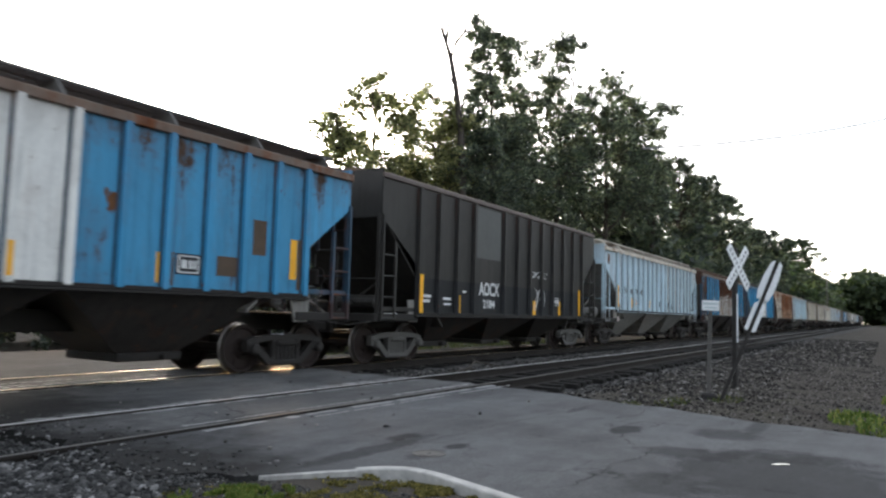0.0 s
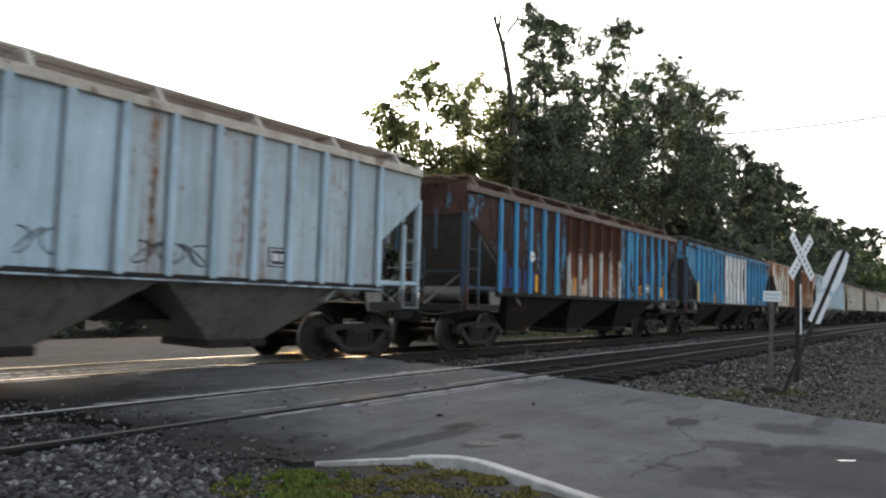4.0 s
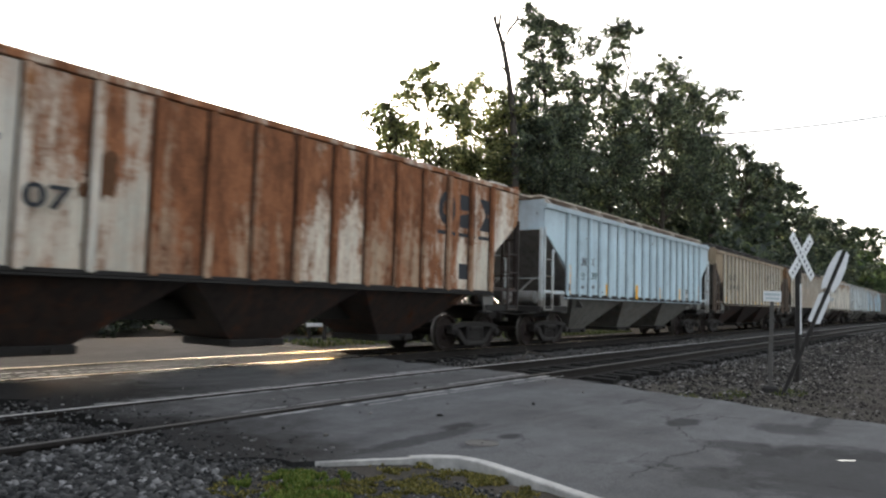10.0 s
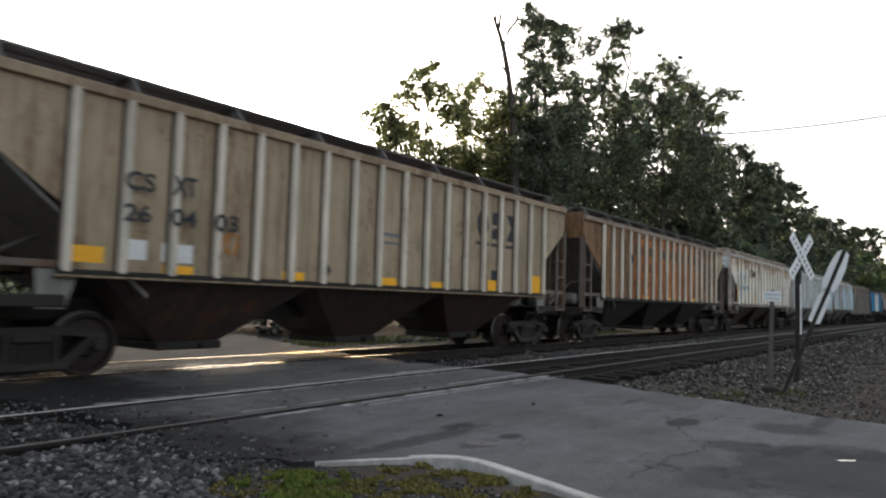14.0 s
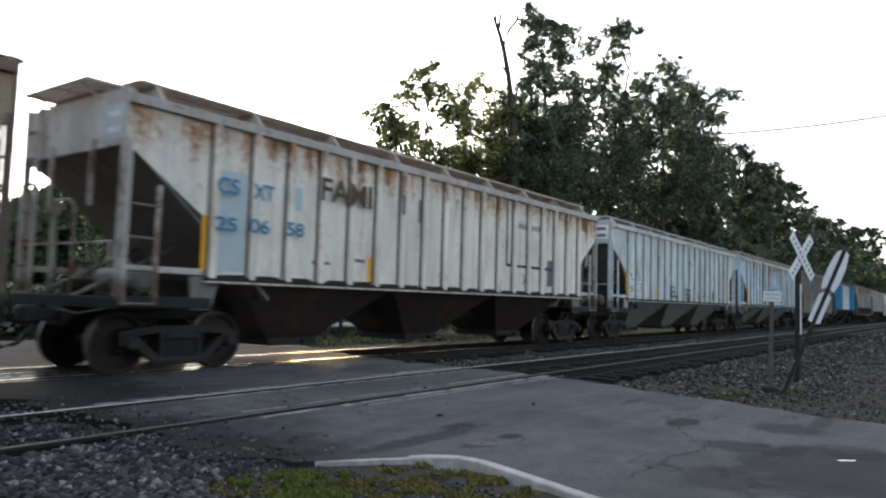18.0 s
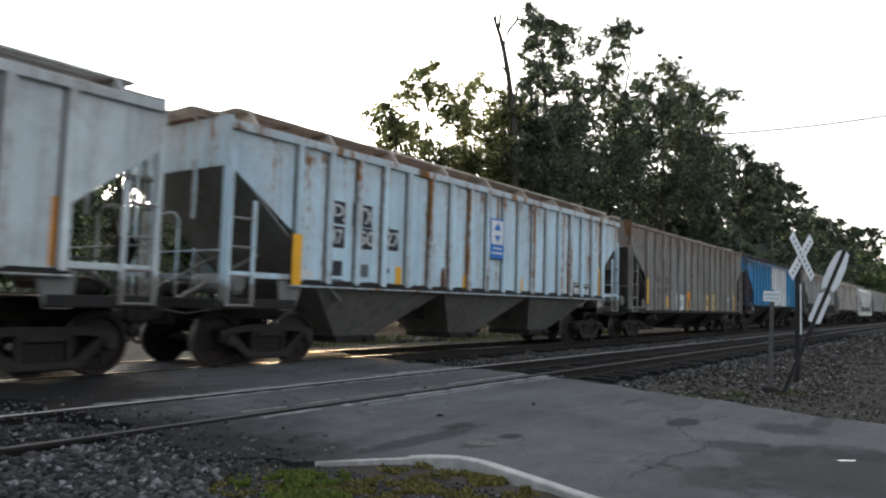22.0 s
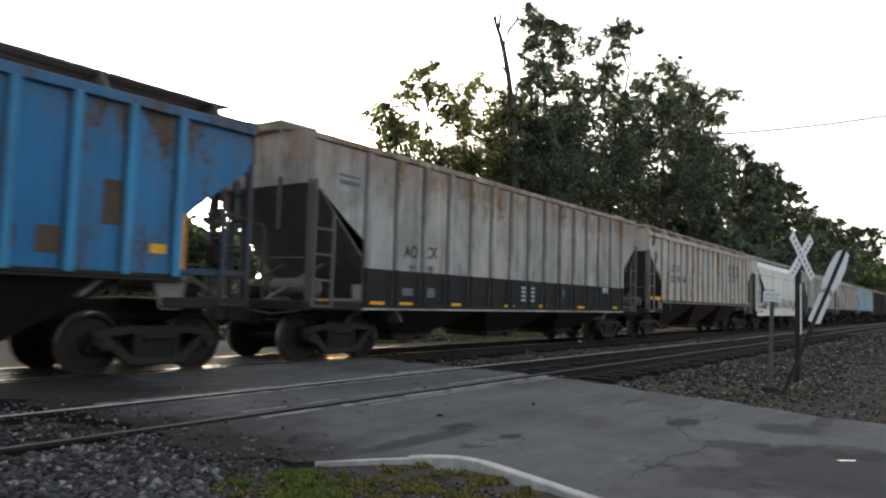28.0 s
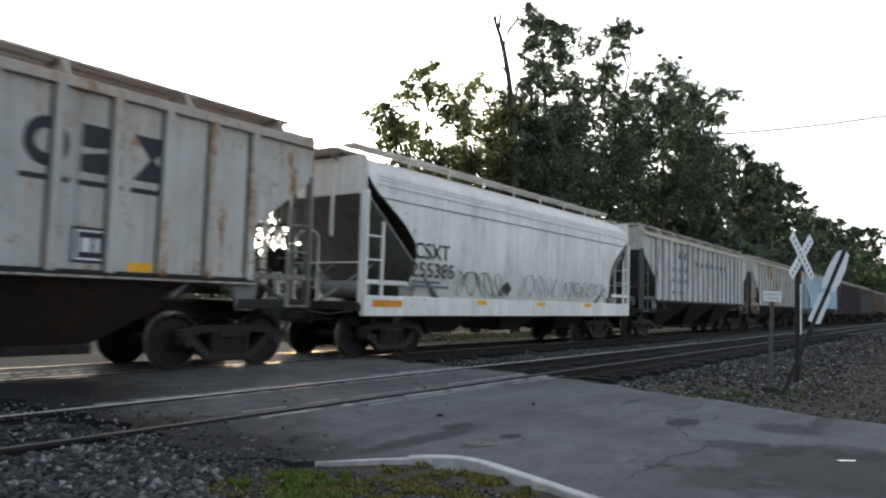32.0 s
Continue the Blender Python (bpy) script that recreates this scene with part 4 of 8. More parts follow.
# ---- trees ----
def leaves(centres, radii, per, size, rng):
    """Leaf cards, folded along the middle, round each clump centre."""
    c = np.repeat(centres, per, axis=0)
    r = np.repeat(radii, per)
    d = rng.normal(0, 1, (len(c), 3))
    d /= np.linalg.norm(d, axis=1)[:, None]
    p = c + d * (r * rng.random(len(c)) ** 0.45)[:, None] * np.array([1.05, 1.05, 0.8])
    n = len(p)
    u = rng.normal(0, 1, (n, 3))
    u[:, 2] *= 0.6
    u /= np.linalg.norm(u, axis=1)[:, None]
    w = np.cross(u, rng.normal(0, 1, (n, 3)))
    w /= np.linalg.norm(w, axis=1)[:, None] + 1e-6
    s = size * rng.uniform(0.5, 1.35, n)[:, None]
    k = np.cross(u, w) * s * 0.22
    v = np.stack([p - u * s, p + w * s * 0.55 + k, p + u * s, p - w * s * 0.55 + k], 1)
    i = np.arange(n)[:, None] * 4
    return v.reshape(-1, 3), np.concatenate([i + np.array([[0, 1, 2]]), i + np.array([[0, 2, 3]])])


def tree(x, y, height, width, base, seed, label, clumps=85, per=85, size=0.2, material=None, gap=0.0):
    """A broadleaf tree: tapered trunk, forking limbs, and clumps of leaves at the ends of the limbs."""
    rng = np.random.default_rng(seed)
    z0 = -0.39
    thing = new("tree")
    thing.location = (x, y, z0)
    b = Build()
    lean = rng.uniform(-0.5, 0.5, 2)
    top = height * 0.93
    axis = lambda t: Vector((lean[0] * t + 0.25 * math.sin(3 * t + seed), lean[1] * t + 0.2 * math.sin(2.3 * t + seed * 2), top * t))
    r0 = height * 0.017 + 0.05
    b.tube([axis(t) - Vector((0, 0, 0.6 if t == 0 else 0)) for t in np.linspace(0, 1, 9)], [r0 * (1 - 0.9 * t) + (0.12 if t == 0 else 0) for t in np.linspace(0, 1, 9)], 9)
    cs, rs = [], []
    lobes = [(rng.uniform(0, 2 * math.pi), rng.uniform(0.75, 1.25)) for _ in range(5)]
    for k in range(int(clumps * 3.3)):
        h = base + (height - base) * (0.02 + 0.96 * rng.random() ** 0.85)
        u = (h - base) / (height - base)
        prof = math.sqrt(max(0.03, 1 - ((u - 0.42) / 0.6) ** 2))
        a = rng.uniform(0, 2 * math.pi)
        lobe = max(0.45, sum(q * math.cos(a - p) ** 3 * 0.3 for p, q in lobes) + 0.85)
        rad = width * 0.5 * prof * lobe * math.sqrt(rng.uniform(0.08, 1.0))
        tip = Vector((rad * math.cos(a), rad * math.sin(a), h)) + Vector((axis(min(1, h / top)).x, axis(min(1, h / top)).y, 0))
        if rng.random() < gap:
            continue
        cs.append(tip)
        rs.append(rng.uniform(0.3, 1.0) * (0.36 + width * 0.042))
        if k % 4 == 0:
            t0 = max(0.1, min(0.95, h / top - rng.uniform(0.12, 0.3)))
            s = axis(t0)
            mid = (s + tip) / 2 + Vector((0, 0, rng.uniform(-0.3, 0.5)))
            rr = r0 * (1 - 0.85 * t0) * 0.45
            b.tube([s, mid, tip], [rr, rr * 0.6, 0.02], 5)
    part("trunk", b, BARK, thing, None, "dark rough trunk and limbs", True)
    v, f = leaves(np.array([tuple(c) for c in cs]), np.array(rs), int(per * 0.85), size * 0.6, rng)
    crown = soup("crown", v, f, material or LEAF)
    crown.parent = thing
    tagged(crown, "loose crown of dull green leaves with gaps", kind="stuff")
    tagged(thing, label, "tree", group="trees behind the tracks")
    return thing


def lobed_tree(x, y, lobes, seed, label, size=0.1, fill=2.6, material=None, per=44):
    """A broadleaf tree whose limbs each carry a lobe of the crown: lobes of (place along the track, height, radius)."""
    rng = np.random.default_rng(seed)
    z0 = -0.39
    thing = new("tree")
    thing.location = (x, y, z0)
    b = Build()
    height = max(q[1] for q in lobes) - z0
    top = height * 0.9
    peak = max(lobes, key=lambda q: q[1])[0] - x
    axis = lambda t: Vector((peak * 0.75 * t ** 1.6 + 0.22 * math.sin(4 * t + seed), 0.3 * math.sin(2.3 * t + seed * 2), top * t))
    r0 = height * 0.014 + 0.05
    ts = np.linspace(0, 1, 11)
    b.tube([axis(t) - Vector((0, 0, 0.6 if t == 0 else 0)) for t in ts], [r0 * (1 - 0.88 * t) + (0.1 if t == 0 else 0) for t in ts], 9)
    cs, rs = [], []
    for lx, lz, lr in lobes:
        centre = Vector((lx - x, rng.uniform(-1.0, 1.0) * (0.6 + 0.5 * lr), lz - z0))
        t0 = max(0.16, min(0.93, (centre.z - lr * 0.6 - 0.55 * abs(centre.x - axis(min(1, centre.z / top)).x)) / top))
        s = axis(t0)
        mid = s.lerp(centre, 0.55) + Vector((0, 0, -0.12 * (centre - s).length + rng.uniform(-0.2, 0.3)))
        rr = max(0.04, r0 * (1 - 0.85 * t0) * 0.55)
        b.tube([s, mid, centre, centre + Vector((0.2 * (centre.x - s.x) / (abs(centre.x - s.x) + 0.5), 0, lr * 0.7))], [rr, rr * 0.72, rr * 0.45, 0.015], 6)
        k = max(4, int(fill * 8.0 * lr * lr + 5 * lr))
        for _ in range(k):
            d = Vector(rng.normal(0, 1, 3)).normalized()
            tip = centre + Vector((d.x * 1.08, d.y * 1.2, d.z)) * lr * (rng.random() ** 0.45) * rng.uniform(0.8, 1.3)
            cs.append(tip)
            rs.append(rng.uniform(0.2, 0.55) * (0.8 + 0.22 * lr))
            if rng.random() < 0.5:
                b.tube([centre.lerp(tip, 0.1), centre.lerp(tip, 0.6) + Vector((0, 0, 0.12)), tip], [0.032, 0.022, 0.01], 4)
    part("trunk", b, BARK, thing, None, "dark rough trunk and limbs", True)
    v, f = leaves(np.array([tuple(c) for c in cs]), np.array(rs), per, size, rng)
    crown = soup("crown", v, f, material or LEAF)
    crown.parent = thing
    tagged(crown, "open crown of dull green leaves with gaps of sky", kind="stuff")
    return tagged(thing, label, "tree", group="trees behind the tracks")


def dead_tree(x, y):
    """A bare grey trunk that forks near its top."""
    thing = new("dead_tree")
    z0 = -0.39
    thing.location = (x, y, z0)
    b = Build().tube([(0.5, 0, -0.6), (0.3, 0.1, 5.0), (0.1, 0, 10.0), (-0.35, 0, 13.1), (-1.0, 0, 15.4), (-1.65, 0, 16.9), (-1.9, 0.1, 17.6), (-2.45, 0.1, 18.2), (-2.35, 0.1, 18.9)], [0.3, 0.27, 0.24, 0.21, 0.18, 0.15, 0.12, 0.09, 0.05], 7)
    part("trunk", b, DEADWOOD, thing, None, "bare grey trunk", True)
    for pts in (((-2.1, 0.1, 17.8), (-1.9, 0.1, 18.7), (-1.7, 0.1, 19.5)), ((-1.65, 0, 16.8), (-1.1, 0, 18.1), (0.1, 0.1, 19.2), (0.9, 0.1, 19.6), (2.0, 0.2, 20.7)), ((0.1, 0.1, 19.2), (0.2, 0.1, 19.7)), ((-0.6, 0, 14.0), (0.3, 0.2, 14.6), (0.7, 0.2, 15.3)),
                ((-1.0, 0, 15.4), (-1.6, 0.2, 15.9)), ((-2.3, 0.1, 18.1), (-2.75, 0.1, 18.5))):
        part("limb", Build().tube(pts, [0.12 - 0.075 * k / (len(pts) - 1) for k in range(len(pts))], 5), DEADWOOD, thing)
    tagged(thing, "bare dead tree with a forked grey top", "tree", group="trees behind the tracks")


def woods(name, n, area, hfun, size, material, label, per=26, spread=None):
    """Far woods: overlapping clumps of foliage over an area, down to the ground."""
    rng = np.random.default_rng(len(name) * 31 + n)
    x, y = rng.uniform(area[0], area[1], n), rng.uniform(area[2], area[3], n)
    top = hfun(x, y)
    z = ground_z(x, y) + top * rng.random(n) ** 0.55
    v, f = leaves(np.stack([x, y, z], 1), rng.uniform(0.7, 1.5, n) * (spread or size * 2.2), per, size, rng)
    return tagged(soup(name, v, f, material), label, "woods", kind="stuff")

# ---- the train ----
POST = 0.12


def truck(car, x):
    """A three-piece freight truck: side frames, bolster, and two wheelsets that roll."""
    def frame_shape(b):
        for s in (-1, 1):
            b.prism([(s * 0.28, 0.13), (s * 0.44, 0.13), (s * 0.86, 0.47), (s * 0.86, 0.6), (s * 0.74, 0.55), (s * 0.4, 0.26), (s * 0.28, 0.26)], -0.075, 0.075)
            b.box(s * 0.889 - 0.13, s * 0.889 + 0.13, -0.1, 0.1, 0.4, 0.6, 0.03)
            b.tube([(s * 0.889, -0.2, 0.457), (s * 0.889, -0.17, 0.457), (s * 0.889, -0.05, 0.457)], [0.07, 0.1, 0.1], 12)
            b.box(s * 0.33 - 0.05, s * 0.33 + 0.05, -0.08, 0.08, 0.2, 0.62, 0.012)
            b.box(s * 0.33 - 0.02, s * 0.33 + 0.02, -0.1, -0.08, 0.3, 0.56, 0.006)
        b.prism([(-1.03, 0.53), (-1.03, 0.63), (-0.8, 0.68), (-0.4, 0.72), (0.4, 0.72), (0.8, 0.68), (1.03, 0.63), (1.03, 0.53), (0.8, 0.57), (0.4, 0.61), (-0.4, 0.61), (-0.8, 0.57)], -0.08, 0.08)
        b.box(-0.42, 0.42, -0.09, 0.09, 0.12, 0.23, 0.025)
        b.box(-0.27, 0.27, -0.11, 0.11, 0.5, 0.61, 0.03)
        for k in range(5):
            b.tube([(-0.21 + 0.105 * k, -0.03, 0.22), (-0.21 + 0.105 * k, -0.03, 0.5)], 0.042, 8)
            for q in range(4):
                b.tube([(-0.21 + 0.105 * k, -0.03, 0.25 + 0.065 * q), (-0.21 + 0.105 * k, -0.03, 0.275 + 0.065 * q)], 0.052, 8)
        return b

    def wheel_shape(b):
        prof = [(0.10, -0.09), (0.16, -0.085), (0.20, -0.03), (0.36, -0.02), (0.40, -0.075), (0.452, -0.075), (0.457, 0.03), (0.487, 0.045), (0.487, 0.07), (0.40, 0.07), (0.36, 0.03), (0.20, 0.03), (0.16, 0.08), (0.10, 0.085)]
        b.lathe(prof, -0.75)
        b.lathe([(r, -o) for r, o in prof], 0.75)
        b.tube([(0, -1.0, 0), (0, 1.0, 0)], [0.085, 0.085], 12)
        for k in range(3):
            a = k * 2.1
            b.box(0.28 * math.cos(a) - 0.02, 0.28 * math.cos(a) + 0.02, -0.79, -0.765, 0.28 * math.sin(a) - 0.05, 0.28 * math.sin(a) + 0.05)
        return b

    bogie = part("truck", shared("truck_bolster", lambda b: b.box(-0.2, 0.2, -1.05, 1.05, 0.46, 0.66, 0.03).tube([(0, 0, 0.62), (0, 0, 0.8)], 0.2, 12)), STEEL_DARK, car, pose(x, 0, 0), "grimy cast-steel truck")
    for s in (-1, 1):
        part("side_frame", shared("side_frame", frame_shape), car_steel(car), bogie, pose(0, 1.02 * s, 0, 0, 0, 0 if s < 0 else 180))
    wheels = shared("wheelset", wheel_shape, False)
    if not wheels.materials:
        wheels.materials.append(None)
        wheels.materials.append(TREAD)
        for p in wheels.polygons:       # rims and treads are rubbed bright
            if all(math.hypot(wheels.vertices[k].co.x, wheels.vertices[k].co.z) > 0.43 for k in p.vertices):
                p.material_index = 1
    for s in (-0.889, 0.889):
        WHEELS.append((part("wheelset", wheels, WHEEL_STEEL, bogie, pose(s, 0, 0.457)), s))
    return bogie


WHEELS = []
STEEL_OF = {}


def car_steel(car):
    return STEEL_OF.get(car.name, STEEL_DARK)


def ladder(car, m, z0, z1, w, material, rung=0.4, short=0.0):
    """Two flat stiles and round rungs; the inner stile may stop short below the outer one."""
    stile = shared(("stile", round(z0, 2), round(z1, 2)), lambda b: b.box(-0.034, 0.034, -0.02, 0.03, z0, z1, 0.006))
    inner = shared(("stile", round(z0, 2), round(z1 - short, 2)), lambda b: b.box(-0.034, 0.034, -0.02, 0.03, z0, z1 - short, 0.006))
    step = shared(("rung", w), lambda b: b.tube([(0, 0, 0), (w, 0, 0)], 0.022, 6))
    frame_ob = part("ladder", stile, material, car, m)
    part("stile", inner, material, frame_ob, pose(w, 0, 0))
    z = z0 + 0.02
    while z < z1 - short:
        part("rung", step, material, frame_ob, pose(0, 0, z))
        z += rung
    return frame_ob


def grating(b, xs, ys, solid, z, t):
    """One connected sheet with openings: cells of a grid that are solid, with thickness."""
    nx, ny = len(xs), len(ys)
    v = [(x, y, h) for h in (z, z + t) for x in xs for y in ys]
    at = lambda i, j, k: k * nx * ny + i * ny + j
    cells = {(i, j) for i in range(nx - 1) for j in range(ny - 1) if solid(i, j)}
    f = []
    for i, j in cells:
        f.append((at(i, j, 1), at(i + 1, j, 1), at(i + 1, j + 1, 1), at(i, j + 1, 1)))
        f.append((at(i, j, 0), at(i, j + 1, 0), at(i + 1, j + 1, 0), at(i + 1, j, 0)))
        for di, dj, p, q in ((-1, 0, (0, 0), (0, 1)), (1, 0, (1, 1), (1, 0)), (0, -1, (1, 0), (0, 0)), (0, 1, (0, 1), (1, 1))):
            if (i + di, j + dj) not in cells:
                f.append((at(i + p[0], j + p[1], 0), at(i + q[0], j + q[1], 0), at(i + q[0], j + q[1], 1), at(i + p[0], j + p[1], 1)))
    used = sorted({k for q in f for k in q})
    to = {k: n for n, k in enumerate(used)}
    return b.add([v[k] for k in used], [tuple(to[k] for k in q) for q in f])


def walkway(b, x0, x1, y0, y1, z, pitch=0.11, t=0.04):
    """A grating walkway: cross bars between three stringers."""
    n = int((x1 - x0) / pitch)
    bar = pitch * 0.58
    step = (x1 - x0 - bar) / n
    xs = [x0 + step * (k // 2) + bar * (k % 2) for k in range(2 * n + 2)]
    w = y1 - y0
    ys = [y0, y0 + 0.04, y0 + w / 2 - 0.02, y0 + w / 2 + 0.02, y1 - 0.04, y1]
    return grating(b, xs, ys, lambda i, j: i % 2 == 0 or j % 2 == 0, z, t)


def car_end(car, L, m, zt, zb, sheet, shade, trim, brake, roof_board, walk_mat):
    """All that stands at one end of a hopper car, in a frame whose x points into the car."""
    P = lambda name, b, mat, label="": part(name, b, mat, car, m, label)
    P("end_sheet", shared(("end_sheet", zt), lambda b: b.prism([(0.0, 3.36), (0.05, 3.36), (0.05, zt + 0.1), (0.0, zt + 0.1)], -1.52, 1.52)), sheet, "upper end sheet")
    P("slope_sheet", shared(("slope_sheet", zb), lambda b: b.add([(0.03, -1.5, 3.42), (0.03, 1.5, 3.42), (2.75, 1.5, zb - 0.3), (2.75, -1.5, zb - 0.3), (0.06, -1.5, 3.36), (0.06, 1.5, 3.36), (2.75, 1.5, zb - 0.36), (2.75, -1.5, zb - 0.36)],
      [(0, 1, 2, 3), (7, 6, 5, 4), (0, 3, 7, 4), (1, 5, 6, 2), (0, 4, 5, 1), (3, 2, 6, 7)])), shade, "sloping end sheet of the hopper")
    post = shared(("end_post", zt), lambda b: b.box(-0.03, 0.05, -0.05, 0.05, 1.1, 3.42, 0.012))
    for y in (-1.46, 1.46):
        part("end_post", post, trim, car, m @ pose(0.0, y, 0))
    gusset = shared("end_gusset", lambda b: b.box(-0.04, 0.0, -0.05, 0.05, 2.5, 3.52, 0.01))
    for y in (-0.62, 0.62):
        part("end_gusset", gusset, trim, car, m @ pose(0.0, y, 0))
    P("end_sill", shared("end_sill", lambda b: b.box(-0.12, 0.08, -1.5, 1.5, 0.98, 1.16, 0.015)), UNDER)
    P("end_platform", shared("end_platform", lambda b: b.box(-0.1, 1.5, -1.45, 1.45, 1.1, 1.14, 0.01)), UNDER)
    for s in (-1, 1):
        part("side_sill_end", shared("side_sill_end", lambda b: b.box(0.0, 1.55, -0.07, 0.07, 1.0, 1.17, 0.015)), UNDER, car, m @ pose(0, 1.48 * s, 0))
        part("side_rail", shared(("side_rail", zb), lambda b: b.box(0.0, 1.42, -0.03, 0.03, zb + 0.02, zb + 0.12, 0.01)), trim, car, m @ pose(0, 1.5 * s, 0))
        part("jacking_plate", shared("jacking_plate", lambda b: b.prism([(1.15, 1.5), (1.72, 1.5), (1.55, 0.98), (1.2, 0.98)], -0.02, 0.02)), HOPPER_GREY, car, m @ pose(0, 1.5 * s, 0))
    P("coupler", shared("coupler", lambda b: b.box(-0.42, 0.1, -0.09, 0.09, 0.76, 0.94, 0.03).box(-0.68, -0.38, -0.16, 0.14, 0.72, 1.0, 0.05).box(-0.12, 0.02, -0.24, 0.24, 0.68, 1.06, 0.03)), STEEL_DARK, "rusty knuckle coupler")
    P("air_hose", shared("air_hose", lambda b: b.tube([(-0.1, 0.35, 0.85), (-0.3, 0.33, 0.62), (-0.55, 0.2, 0.42), (-0.68, 0.1, 0.4)], 0.03, 8)), SIGN_BLACK, "black rubber air hose")
    P("uncoupling_lever", shared("uncoupling_lever", lambda b: b.tube([(-0.14, -1.4, 0.98), (-0.2, -0.8, 0.9), (-0.2, -0.2, 0.95)], 0.016, 6)), STEEL_GREY)
    P("crossover_rail", shared("crossover_rail", lambda b: b.tube([(-0.03, -1.46, 1.95), (-0.03, 1.46, 1.95)], 0.018, 6)), trim)
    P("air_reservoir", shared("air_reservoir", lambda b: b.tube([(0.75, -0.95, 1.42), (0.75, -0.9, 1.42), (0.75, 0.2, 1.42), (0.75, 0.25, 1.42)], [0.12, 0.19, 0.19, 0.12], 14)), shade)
    if brake:
        P("brake_stand", shared("brake_stand", lambda b: b.box(-0.1, 0.02, 0.35, 0.65, 1.75, 2.1, 0.03).tube([(-0.14, 0.5, 1.92), (-0.16, 0.5, 1.92)], 0.24, 18).tube([(0, 0.5, 1.2), (0, 0.5, 1.8)], 0.03, 6)), STEEL_DARK, "hand brake box and wheel")
    ladder(car, m @ pose(0.04, -1.56, 0), 1.04, 3.42, 0.5, trim, 0.48, 0.6)
    ladder(car, m @ pose(0.04, 1.56, 0), 1.04, 3.42, 0.5, trim, 0.48, 0.6)
    ladder(car, m @ pose(-0.07, 1.0, 0, 0, 0, 90), 1.15, zt + 0.1, 0.42, trim, 0.44)
    for y in (-0.3, 0.9):
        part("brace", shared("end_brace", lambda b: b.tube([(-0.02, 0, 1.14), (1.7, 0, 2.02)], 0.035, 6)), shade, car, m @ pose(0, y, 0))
    P("end_handrail", shared("end_handrail", lambda b: b.tube([(-0.09, -0.34, 1.14), (-0.09, -0.34, 2.5), (-0.09, -0.2, 2.62), (-0.09, 0.2, 2.62), (-0.09, 0.34, 2.5), (-0.09, 0.34, 1.14)], 0.022, 6)), trim)
    P("brake_rod", shared("brake_rod", lambda b: b.tube([(0.3, 0.95, 1.15), (0.3, 0.95, 1.62), (0.42, 0.95, 1.7), (1.1, 0.95, 1.7)], 0.02, 6)), STEEL_GREY)
    P("brake_cylinder", shared("brake_cylinder", lambda b: b.tube([(0.35, 0.7, 1.3), (0.4, 0.7, 1.3), (0.8, 0.7, 1.3), (0.84, 0.7, 1.3)], [0.09, 0.14, 0.14, 0.08], 12)), STEEL_DARK)
    if roof_board:
        P("end_walkway", shared(("end_walkway", zt), lambda b: walkway(b, -0.36, 0.46, -0.95, 0.95, zt + 0.2, 0.12, 0.045)), walk_mat, "grating over the roof's end")
        for y in (-0.7, 0.7):
            part("walkway_strut", shared(("strut", zt), lambda b: b.tube([(-0.28, 0, zt + 0.21), (0.0, 0, zt + 0.02)], 0.02, 6)), walk_mat, car, m @ pose(0, y, 0))


